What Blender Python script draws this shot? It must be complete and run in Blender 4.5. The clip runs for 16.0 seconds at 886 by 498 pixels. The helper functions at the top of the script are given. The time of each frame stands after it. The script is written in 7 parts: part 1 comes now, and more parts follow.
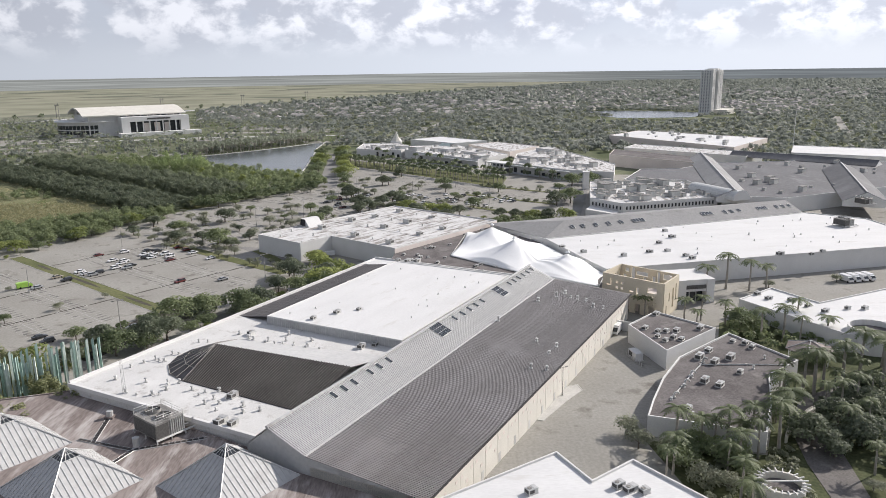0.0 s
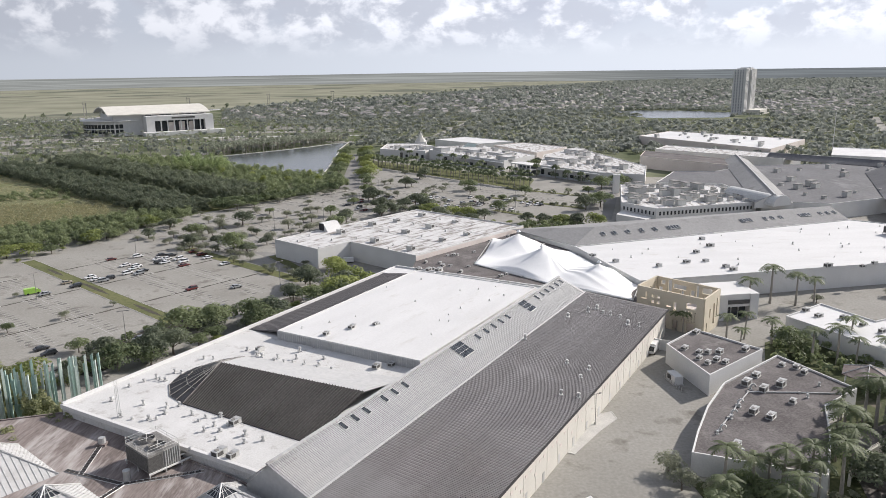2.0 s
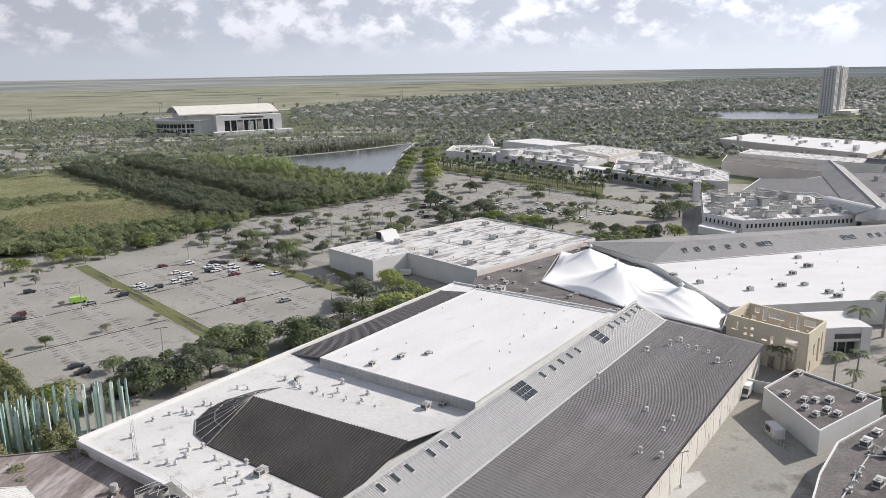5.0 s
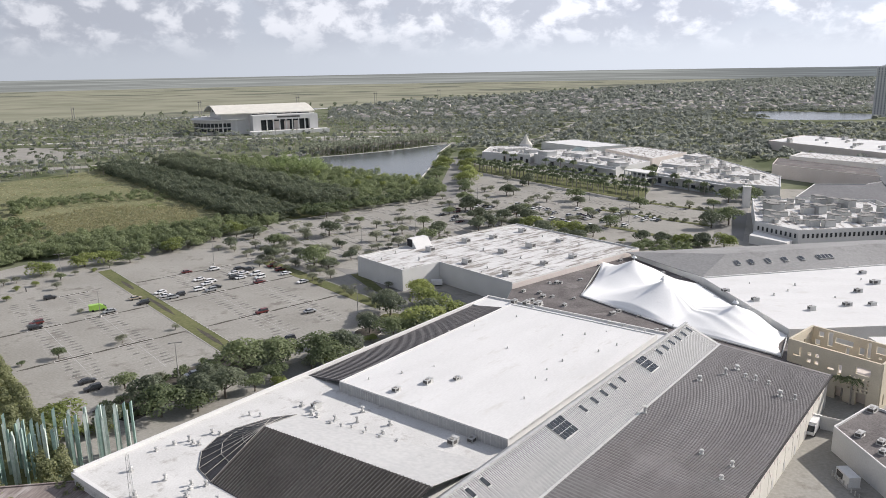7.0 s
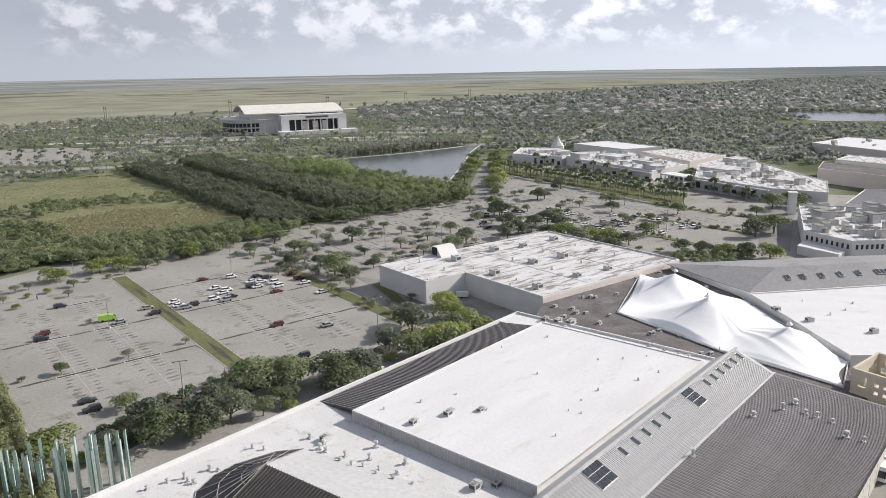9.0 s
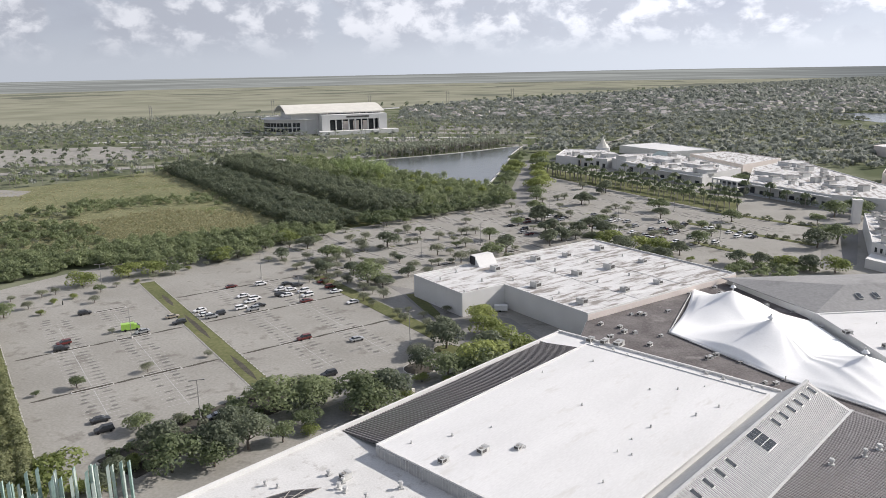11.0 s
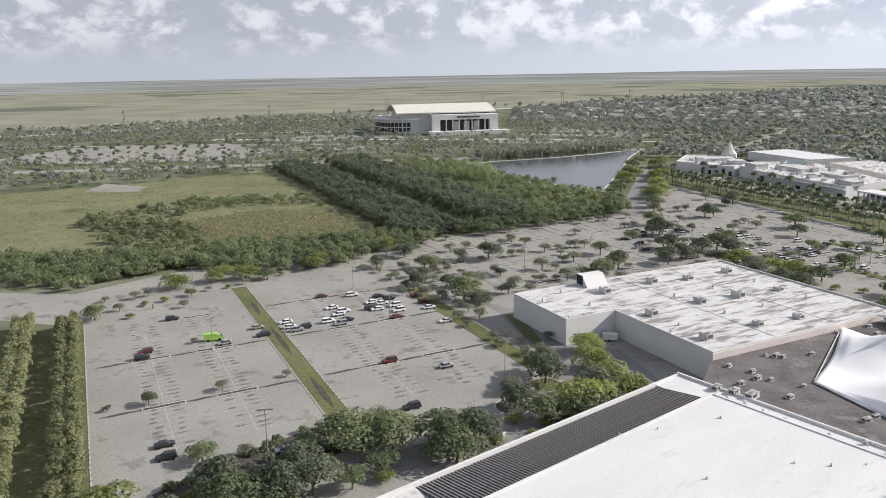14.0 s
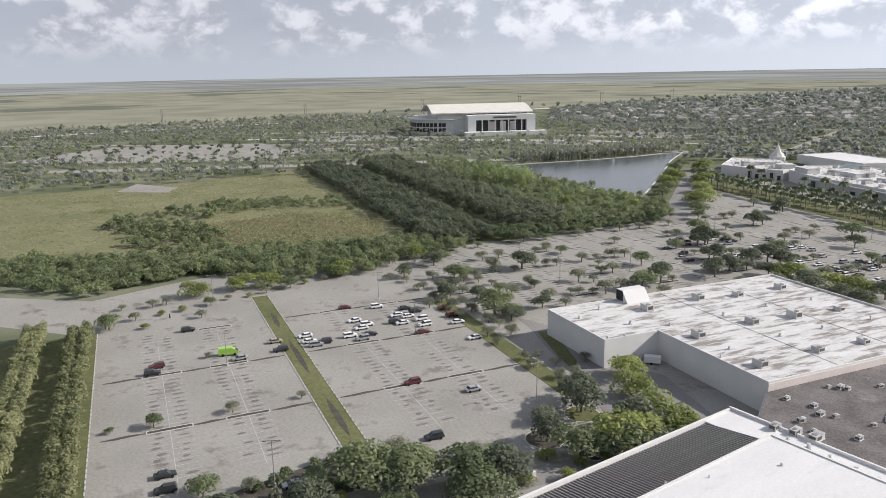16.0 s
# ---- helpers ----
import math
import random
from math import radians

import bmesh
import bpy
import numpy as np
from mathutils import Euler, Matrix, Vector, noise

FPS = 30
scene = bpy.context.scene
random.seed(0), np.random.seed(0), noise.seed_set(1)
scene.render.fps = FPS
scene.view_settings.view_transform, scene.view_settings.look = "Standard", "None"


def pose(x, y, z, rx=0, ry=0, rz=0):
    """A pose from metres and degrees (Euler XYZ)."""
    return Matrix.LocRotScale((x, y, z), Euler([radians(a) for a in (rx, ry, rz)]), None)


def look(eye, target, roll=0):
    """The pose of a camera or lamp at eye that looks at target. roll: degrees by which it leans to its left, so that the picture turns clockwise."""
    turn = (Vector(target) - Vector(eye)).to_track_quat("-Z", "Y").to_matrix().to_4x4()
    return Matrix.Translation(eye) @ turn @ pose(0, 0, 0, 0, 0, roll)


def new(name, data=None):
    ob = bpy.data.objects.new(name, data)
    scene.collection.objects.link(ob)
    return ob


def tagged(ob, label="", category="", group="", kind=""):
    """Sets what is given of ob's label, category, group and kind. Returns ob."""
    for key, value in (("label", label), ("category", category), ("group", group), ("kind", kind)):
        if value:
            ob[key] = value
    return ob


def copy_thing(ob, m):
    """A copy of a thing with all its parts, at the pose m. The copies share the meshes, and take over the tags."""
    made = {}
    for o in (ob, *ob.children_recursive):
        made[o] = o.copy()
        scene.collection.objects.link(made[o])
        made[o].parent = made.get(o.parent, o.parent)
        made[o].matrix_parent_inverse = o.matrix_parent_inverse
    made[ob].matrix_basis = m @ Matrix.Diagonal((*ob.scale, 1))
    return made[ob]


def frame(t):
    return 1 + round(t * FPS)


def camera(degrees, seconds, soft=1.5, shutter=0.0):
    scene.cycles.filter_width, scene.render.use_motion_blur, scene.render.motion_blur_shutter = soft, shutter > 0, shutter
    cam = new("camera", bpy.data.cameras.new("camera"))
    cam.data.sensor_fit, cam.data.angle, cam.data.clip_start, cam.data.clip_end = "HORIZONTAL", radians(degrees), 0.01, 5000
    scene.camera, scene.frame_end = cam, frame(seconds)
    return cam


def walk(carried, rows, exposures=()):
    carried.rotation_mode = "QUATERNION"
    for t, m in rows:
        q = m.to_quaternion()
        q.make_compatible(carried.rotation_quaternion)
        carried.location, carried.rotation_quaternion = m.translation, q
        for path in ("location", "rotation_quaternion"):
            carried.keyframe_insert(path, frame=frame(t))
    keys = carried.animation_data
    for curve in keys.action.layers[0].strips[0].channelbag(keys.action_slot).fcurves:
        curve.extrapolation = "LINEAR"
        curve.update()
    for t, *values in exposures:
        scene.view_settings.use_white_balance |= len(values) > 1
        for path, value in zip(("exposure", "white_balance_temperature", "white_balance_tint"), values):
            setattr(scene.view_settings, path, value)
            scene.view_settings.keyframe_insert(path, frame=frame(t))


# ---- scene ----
cam = camera(61.5, 16.0, soft=0.7)
PATH = [
    (0.0, pose(0.00, 0.00, 84.00, 0, 0, 0.00) @ pose(0, 0, 0, 76.44) @ pose(0, 0, 0, 0, 0, -0.82)),
    (0.5, pose(0.29, 4.20, 83.80, 0, 0, 0.50) @ pose(0, 0, 0, 76.42) @ pose(0, 0, 0, 0, 0, -0.75)),
    (1.0, pose(0.46, 8.35, 83.66, 0, 0, 0.95) @ pose(0, 0, 0, 76.43) @ pose(0, 0, 0, 0, 0, -0.80)),
    (1.5, pose(0.52, 12.41, 83.60, 0, 0, 1.35) @ pose(0, 0, 0, 76.41) @ pose(0, 0, 0, 0, 0, -0.77)),
    (2.0, pose(0.58, 16.38, 83.64, 0, 0, 1.97) @ pose(0, 0, 0, 76.41) @ pose(0, 0, 0, 0, 0, -0.82)),
    (2.5, pose(0.67, 20.41, 83.64, 0, 0, 2.93) @ pose(0, 0, 0, 76.40) @ pose(0, 0, 0, 0, 0, -0.83)),
    (3.0, pose(0.87, 24.42, 83.64, 0, 0, 3.88) @ pose(0, 0, 0, 76.41) @ pose(0, 0, 0, 0, 0, -0.88)),
    (3.5, pose(1.06, 28.45, 83.58, 0, 0, 4.59) @ pose(0, 0, 0, 76.40) @ pose(0, 0, 0, 0, 0, -0.91)),
    (4.0, pose(1.11, 32.62, 83.59, 0, 0, 5.35) @ pose(0, 0, 0, 76.41) @ pose(0, 0, 0, 0, 0, -0.97)),
    (4.5, pose(1.09, 36.81, 83.60, 0, 0, 6.43) @ pose(0, 0, 0, 76.42) @ pose(0, 0, 0, 0, 0, -0.96)),
    (5.0, pose(1.02, 40.90, 83.62, 0, 0, 7.27) @ pose(0, 0, 0, 76.44) @ pose(0, 0, 0, 0, 0, -0.98)),
    (7.5, pose(-0.30, 62.04, 83.63, 0, 0, 10.84) @ pose(0, 0, 0, 76.41) @ pose(0, 0, 0, 0, 0, -1.03)),
    (8.0, pose(-0.77, 66.30, 83.60, 0, 0, 11.46) @ pose(0, 0, 0, 76.41) @ pose(0, 0, 0, 0, 0, -1.06)),
    (8.5, pose(-1.19, 70.58, 83.49, 0, 0, 12.02) @ pose(0, 0, 0, 76.43) @ pose(0, 0, 0, 0, 0, -1.06)),
    (11.0, pose(-4.17, 91.05, 83.18, 0, 0, 15.76) @ pose(0, 0, 0, 76.47) @ pose(0, 0, 0, 0, 0, -1.10)),
    (11.5, pose(-4.87, 95.08, 83.11, 0, 0, 17.24) @ pose(0, 0, 0, 76.50) @ pose(0, 0, 0, 0, 0, -1.11)),
    (12.0, pose(-5.56, 99.10, 83.07, 0, 0, 18.51) @ pose(0, 0, 0, 76.50) @ pose(0, 0, 0, 0, 0, -1.15)),
    (12.5, pose(-6.34, 103.07, 83.07, 0, 0, 19.66) @ pose(0, 0, 0, 76.53) @ pose(0, 0, 0, 0, 0, -1.07)),
    (13.0, pose(-7.31, 107.09, 82.96, 0, 0, 21.19) @ pose(0, 0, 0, 76.54) @ pose(0, 0, 0, 0, 0, -1.10)),
    (13.5, pose(-8.26, 111.25, 82.87, 0, 0, 22.90) @ pose(0, 0, 0, 76.58) @ pose(0, 0, 0, 0, 0, -1.07)),
    (14.0, pose(-9.21, 115.44, 82.79, 0, 0, 24.37) @ pose(0, 0, 0, 76.61) @ pose(0, 0, 0, 0, 0, -1.01)),
    (14.5, pose(-10.21, 119.50, 82.78, 0, 0, 25.27) @ pose(0, 0, 0, 76.61) @ pose(0, 0, 0, 0, 0, -0.92)),
    (15.0, pose(-11.37, 123.51, 82.79, 0, 0, 25.96) @ pose(0, 0, 0, 76.61) @ pose(0, 0, 0, 0, 0, -0.96)),
    (15.5, pose(-12.65, 127.43, 82.80, 0, 0, 26.67) @ pose(0, 0, 0, 76.61) @ pose(0, 0, 0, 0, 0, -1.03)),
    (16.0, pose(-14.05, 131.31, 82.80, 0, 0, 27.22) @ pose(0, 0, 0, 76.62) @ pose(0, 0, 0, 0, 0, -1.03)),
]
walk(cam, PATH, [(0, 0.22, 6330, 14), (16, 0.22, 6330, 14)])

# ---- world, sun ----
SUN = Vector((1.42, 0.85, 1.0)).normalized()          # towards the sun
world = bpy.data.worlds.new("sky")
scene.world = world
world.use_nodes = True
wt = world.node_tree
wt.nodes.clear()


def wn(kind, **kw):
    n = wt.nodes.new(kind)
    for k, v in kw.items():
        n.inputs[k].default_value = v
    return n


def wl(a, b):
    wt.links.new(a, b)


sky = wt.nodes.new("ShaderNodeTexSky")
sky.sky_type = "NISHITA"
sky.sun_disc = False
sky.sun_elevation = math.asin(SUN.z)
sky.sun_rotation = math.atan2(SUN.x, SUN.y)
sky.air_density, sky.dust_density, sky.ozone_density = 1.0, 1.0, 2.0
geo = wt.nodes.new("ShaderNodeTexCoord")
sep = wt.nodes.new("ShaderNodeSeparateXYZ")
wl(geo.outputs["Generated"], sep.inputs[0])


def wmap(src, lo, hi, a=0.0, b=1.0):
    n = wt.nodes.new("ShaderNodeMapRange")
    n.interpolation_type = "SMOOTHSTEP"
    for k, v in (("From Min", lo), ("From Max", hi), ("To Min", a), ("To Max", b)):
        n.inputs[k].default_value = v
    wl(src, n.inputs["Value"])
    return n.outputs[0]


def wmath(op, a, b):
    n = wt.nodes.new("ShaderNodeMath")
    n.operation = op
    for i, v in enumerate((a, b)):
        if isinstance(v, float):
            n.inputs[i].default_value = v
        else:
            wl(v, n.inputs[i])
    return n.outputs[0]


def wmix(fac, a, b, kind="MIX"):
    n = wt.nodes.new("ShaderNodeMixRGB")
    n.blend_type = kind
    for i, v in enumerate((fac, a, b)):
        if isinstance(v, float):
            n.inputs[i].default_value = v
        elif isinstance(v, tuple):
            n.inputs[i].default_value = (*v, 1)
        else:
            wl(v, n.inputs[i])
    return n.outputs[0]


def wnoise(stretch, scale, detail, rough, warp=0.0):
    mp = wt.nodes.new("ShaderNodeMapping")
    mp.inputs["Scale"].default_value = (1.0, 1.0, stretch)
    wl(geo.outputs["Generated"], mp.inputs["Vector"])
    n = wn("ShaderNodeTexNoise", Scale=scale, Detail=detail, Roughness=rough, Distortion=warp)
    wl(mp.outputs[0], n.inputs["Vector"])
    return n.outputs["Fac"]


high = sep.outputs["Z"]
clear = wmix(1.0, sky.outputs[0], (0.085, 0.085, 0.085), "MULTIPLY")
low_veil = wmix(wmap(high, 0.0, 0.07), (0.55, 0.595, 0.645), (0.48, 0.52, 0.58))
veil = wmix(wmap(high, 0.14, 0.55, 0.94, 0.35), clear, low_veil)         # thin high cloud, opening overhead
banks = wmap(wnoise(2.6, 5.0, 6.0, 0.55, 0.3), 0.40, 0.66)               # broad grey layers
grey = wmix(wmath("MULTIPLY", banks, wmap(high, 0.02, 0.09, 0.0, 0.75)), veil, (0.40, 0.425, 0.485))
heaps = wmap(wnoise(1.5, 11.5, 10.0, 0.55, 0.15), 0.40, 0.50)            # sunlit heaped tops
lit = wmath("MULTIPLY", heaps, wmap(high, 0.010, 0.060, 0.0, 0.95))
lit = wmath("MULTIPLY", lit, wmap(high, 0.16, 0.5, 0.85, 0.25))
heap_tone = wmix(wmap(wnoise(1.5, 22.0, 9.0, 0.58, 0.2), 0.43, 0.61), (0.455, 0.485, 0.535), (0.82, 0.84, 0.865))
clouds = wmix(lit, grey, heap_tone)
toward = wt.nodes.new("ShaderNodeVectorMath")                              # brighter on the sun's side
toward.operation = "DOT_PRODUCT"
toward.inputs[1].default_value = Vector((SUN.x, SUN.y, 0)).normalized()
wl(geo.outputs["Generated"], toward.inputs[0])
glow = wmap(toward.outputs["Value"], -0.3, 0.95, 0.84, 1.30)
shine = wt.nodes.new("ShaderNodeVectorMath")
shine.operation = "SCALE"
wl(clouds, shine.inputs[0])
wl(glow, shine.inputs["Scale"])
back = wn("ShaderNodeBackground", Strength=1.0)
wl(shine.outputs[0], back.inputs[0])
out = wt.nodes.new("ShaderNodeOutputWorld")
wl(back.outputs[0], out.inputs[0])
sun_lamp = bpy.data.lights.new("sun", "SUN")
sun_lamp.energy, sun_lamp.angle, sun_lamp.color = 5.0, radians(0.6), (1.0, 0.94, 0.84)
sun_ob = new("sun", sun_lamp)
sun_ob.matrix_world = look((0, 0, 300), Vector((0, 0, 300)) - SUN)

# ---- materials ----


def material(name, low, high, rough=0.8, scale=0.3, fine=8.0, bump=0.0, metal=0.0, spots=None, streak=None, each=0.0):
    """Two tones mixed by a broad and a fine noise, in metres; spots: a third tone in patches; streak: stretch of the noise."""
    m = bpy.data.materials.new(name)
    m.use_nodes = True
    nt = m.node_tree
    b = nt.nodes["Principled BSDF"]
    b.inputs["Roughness"].default_value, b.inputs["Metallic"].default_value = rough, metal
    b.inputs["Specular IOR Level"].default_value = 0.15 if rough > 0.5 else 0.5
    tc = nt.nodes.new("ShaderNodeTexCoord")
    vec = tc.outputs["Object"]
    if streak:
        mp = nt.nodes.new("ShaderNodeMapping")
        mp.inputs["Scale"].default_value = streak
        nt.links.new(vec, mp.inputs[0])
        vec = mp.outputs[0]
    n1, n2 = nt.nodes.new("ShaderNodeTexNoise"), nt.nodes.new("ShaderNodeTexNoise")
    n1.inputs["Scale"].default_value, n1.inputs["Detail"].default_value = scale, 4
    n2.inputs["Scale"].default_value, n2.inputs["Detail"].default_value = fine, 3
    nt.links.new(vec, n1.inputs["Vector"])
    nt.links.new(vec, n2.inputs["Vector"])
    add = nt.nodes.new("ShaderNodeMath")
    add.operation = "MULTIPLY_ADD"
    add.inputs[1].default_value = 0.5
    nt.links.new(n2.outputs["Fac"], add.inputs[0])
    half = nt.nodes.new("ShaderNodeMath")
    half.operation = "MULTIPLY"
    half.inputs[1].default_value = 0.5
    nt.links.new(n1.outputs["Fac"], half.inputs[0])
    nt.links.new(half.outputs[0], add.inputs[2])
    fac = add.outputs[0]
    if each:
        info = nt.nodes.new("ShaderNodeObjectInfo")
        var = nt.nodes.new("ShaderNodeMath")
        var.operation = "MULTIPLY_ADD"
        var.inputs[1].default_value = each
        nt.links.new(info.outputs["Random"], var.inputs[0])
        nt.links.new(fac, var.inputs[2])
        sub = nt.nodes.new("ShaderNodeMath")
        sub.operation = "SUBTRACT"
        sub.inputs[1].default_value = each / 2
        nt.links.new(var.outputs[0], sub.inputs[0])
        fac = sub.outputs[0]
    ramp = nt.nodes.new("ShaderNodeValToRGB")
    ramp.color_ramp.elements[0].position, ramp.color_ramp.elements[0].color = 0.36, (*low, 1)
    ramp.color_ramp.elements[1].position, ramp.color_ramp.elements[1].color = 0.64, (*high, 1)
    nt.links.new(fac, ramp.inputs[0])
    col = ramp.outputs[0]
    if spots:
        n3 = nt.nodes.new("ShaderNodeTexNoise")
        n3.inputs["Scale"].default_value, n3.inputs["Detail"].default_value = spots[1], 6
        n3.inputs["Roughness"].default_value = 0.65
        nt.links.new(vec, n3.inputs["Vector"])
        r3 = nt.nodes.new("ShaderNodeValToRGB")
        r3.color_ramp.elements[0].position, r3.color_ramp.elements[1].position = spots[2], spots[2] + 0.12
        nt.links.new(n3.outputs["Fac"], r3.inputs[0])
        mx = nt.nodes.new("ShaderNodeMixRGB")
        mx.inputs[2].default_value = (*spots[0], 1)
        nt.links.new(r3.outputs[0], mx.inputs[0])
        nt.links.new(col, mx.inputs[1])
        col = mx.outputs[0]
    nt.links.new(col, b.inputs["Base Color"])
    if bump:
        bp = nt.nodes.new("ShaderNodeBump")
        bp.inputs["Strength"].default_value, bp.inputs["Distance"].default_value = bump, 0.1
        nt.links.new(n2.outputs["Fac"], bp.inputs["Height"])
        nt.links.new(bp.outputs[0], b.inputs["Normal"])
    return m


def leaf_material(name, low, high):
    m = bpy.data.materials.new(name)
    m.use_nodes = True
    nt = m.node_tree
    b = nt.nodes["Principled BSDF"]
    b.inputs["Roughness"].default_value = 0.6
    g = nt.nodes.new("ShaderNodeNewGeometry")
    info = nt.nodes.new("ShaderNodeObjectInfo")
    add = nt.nodes.new("ShaderNodeMath")
    add.operation = "ADD"
    nt.links.new(g.outputs["Random Per Island"], add.inputs[0])
    nt.links.new(info.outputs["Random"], add.inputs[1])
    hf = nt.nodes.new("ShaderNodeMath")
    hf.operation = "MULTIPLY"
    hf.inputs[1].default_value = 0.5
    nt.links.new(add.outputs[0], hf.inputs[0])
    tc = nt.nodes.new("ShaderNodeTexCoord")
    nz = nt.nodes.new("ShaderNodeTexNoise")
    nz.inputs["Scale"].default_value = 0.13
    nz.inputs["Detail"].default_value = 1
    nt.links.new(tc.outputs["Object"], nz.inputs["Vector"])
    av = nt.nodes.new("ShaderNodeMath")
    av.operation = "MULTIPLY_ADD"
    av.inputs[1].default_value = 0.45
    nt.links.new(hf.outputs[0], av.inputs[0])
    h2 = nt.nodes.new("ShaderNodeMath")
    h2.operation = "MULTIPLY"
    h2.inputs[1].default_value = 0.55
    nt.links.new(nz.outputs["Fac"], h2.inputs[0])
    nt.links.new(h2.outputs[0], av.inputs[2])
    ramp = nt.nodes.new("ShaderNodeValToRGB")
    ramp.color_ramp.elements[0].position, ramp.color_ramp.elements[0].color = 0.25, (*low, 1)
    ramp.color_ramp.elements[1].position, ramp.color_ramp.elements[1].color = 0.75, (*high, 1)
    nt.links.new(av.outputs[0], ramp.inputs[0])
    nt.links.new(ramp.outputs[0], b.inputs["Base Color"])
    tr = nt.nodes.new("ShaderNodeBsdfTranslucent")
    nt.links.new(ramp.outputs[0], tr.inputs[0])
    mx = nt.nodes.new("ShaderNodeMixShader")
    mx.inputs[0].default_value = 0.55
    nt.links.new(b.outputs[0], mx.inputs[1])
    nt.links.new(tr.outputs[0], mx.inputs[2])
    nt.links.new(mx.outputs[0], nt.nodes["Material Output"].inputs[0])
    return m


WHITE_ROOF = material("white_roof_membrane", (0.575, 0.572, 0.565), (0.655, 0.652, 0.645), 0.7, 0.09, 1.8, spots=((0.55, 0.54, 0.52), 0.22, 0.58), streak=(0.5, 1.6, 1))
LOW_ROOF = material("scuffed_white_roof", (0.50, 0.495, 0.48), (0.62, 0.615, 0.60), 0.8, 0.12, 2.6, spots=((0.40, 0.385, 0.365), 0.35, 0.56))
OLD_ROOF = material("weathered_white_roof", (0.50, 0.495, 0.485), (0.63, 0.625, 0.615), 0.8, 0.25, 2.4, spots=((0.25, 0.23, 0.21), 0.42, 0.485), streak=(1.0, 0.22, 1))
WHITE_WALL = material("white_stucco", (0.58, 0.575, 0.56), (0.67, 0.665, 0.65), 0.9, 0.12, 3.0, spots=((0.56, 0.55, 0.52), 0.25, 0.64))
CREAM_WALL = material("cream_stucco", (0.56, 0.54, 0.49), (0.65, 0.63, 0.57), 0.9, 0.12, 3.0, spots=((0.52, 0.48, 0.41), 0.2, 0.62))
PINK_WALL = material("pale_pink_stucco", (0.58, 0.52, 0.48), (0.68, 0.62, 0.58), 0.9, 0.1, 2.0, spots=((0.50, 0.45, 0.42), 0.2, 0.62))
BEIGE_WALL = material("ochre_stucco", (0.50, 0.45, 0.355), (0.59, 0.535, 0.43), 0.9, 0.2, 3.0)
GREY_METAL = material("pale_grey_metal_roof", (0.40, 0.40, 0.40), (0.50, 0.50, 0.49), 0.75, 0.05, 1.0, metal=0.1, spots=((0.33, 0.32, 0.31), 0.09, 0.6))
DARK_METAL = material("dark_grey_metal_roof", (0.19, 0.180, 0.178), (0.26, 0.249, 0.246), 0.75, 0.06, 1.0, spots=((0.30, 0.288, 0.285), 0.045, 0.54))
SLATE_METAL = material("slate_grey_metal_roof", (0.12, 0.12, 0.125), (0.175, 0.175, 0.18), 0.8, 0.05, 0.8, spots=((0.21, 0.21, 0.212), 0.06, 0.56), streak=(1, 0.3, 1))
MID_METAL = material("mid_grey_metal_roof", (0.24, 0.238, 0.235), (0.32, 0.317, 0.312), 0.8, 0.05, 1.0, spots=((0.20, 0.197, 0.194), 0.08, 0.58))
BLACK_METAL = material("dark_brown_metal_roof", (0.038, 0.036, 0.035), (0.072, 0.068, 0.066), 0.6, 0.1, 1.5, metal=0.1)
BROWN_ROOF = material("stained_brown_roof", (0.135, 0.112, 0.103), (0.28, 0.24, 0.222), 0.9, 0.22, 1.6, spots=((0.42, 0.39, 0.37), 0.13, 0.51), streak=(1.5, 0.28, 1))
TAR_ROOF = material("dark_gravel_roof", (0.095, 0.086, 0.084), (0.19, 0.175, 0.17), 0.95, 0.14, 2.2, spots=((0.24, 0.225, 0.215), 0.12, 0.57))
UNIT_METAL = material("galvanised_metal", (0.42, 0.42, 0.41), (0.58, 0.58, 0.56), 0.5, 0.8, 5.0, metal=0.3, each=0.3)
WEATHERED = material("weathered_grey_sheet_metal", (0.17, 0.165, 0.155), (0.32, 0.31, 0.29), 0.7, 0.5, 3.0, metal=0.1)
UNIT_DARK = material("dark_grille", (0.07, 0.068, 0.065), (0.14, 0.136, 0.13), 0.7, 2.0, 8.0)
# Its dark spots stand for stains and for tree shadows put into the colour.
ASPHALT = material("bleached_asphalt", (0.238, 0.229, 0.206), (0.325, 0.314, 0.286), 0.95, 0.05, 1.3, 0.15, spots=((0.175, 0.163, 0.145), 0.10, 0.55))
ROAD = material("dark_asphalt", (0.185, 0.18, 0.172), (0.25, 0.243, 0.232), 0.95, 0.05, 1.4, 0.15, spots=((0.20, 0.195, 0.19), 0.08, 0.58))
CONCRETE = material("concrete", (0.40, 0.39, 0.37), (0.52, 0.51, 0.48), 0.9, 0.2, 3.0)
PAINT = material("worn_white_paint", (0.33, 0.325, 0.315), (0.48, 0.475, 0.46), 0.8, 0.3, 2.0)
GRASS = material("dry_green_lawn", (0.085, 0.098, 0.042), (0.16, 0.162, 0.078), 0.95, 0.05, 0.8, 0.3, spots=((0.20, 0.18, 0.09), 0.06, 0.6))
MARSH = material("yellow_green_sedge", (0.125, 0.135, 0.068), (0.215, 0.212, 0.118), 0.95, 0.03, 0.5, 0.5, spots=((0.09, 0.11, 0.035), 0.025, 0.55))
MULCH = material("dark_mulch", (0.055, 0.05, 0.042), (0.10, 0.092, 0.078), 0.95, 0.5, 4.0, 0.3)
WATER = material("lake_water", (0.045, 0.055, 0.058), (0.07, 0.08, 0.085), 0.2, 0.02, 0.25, 0.06)
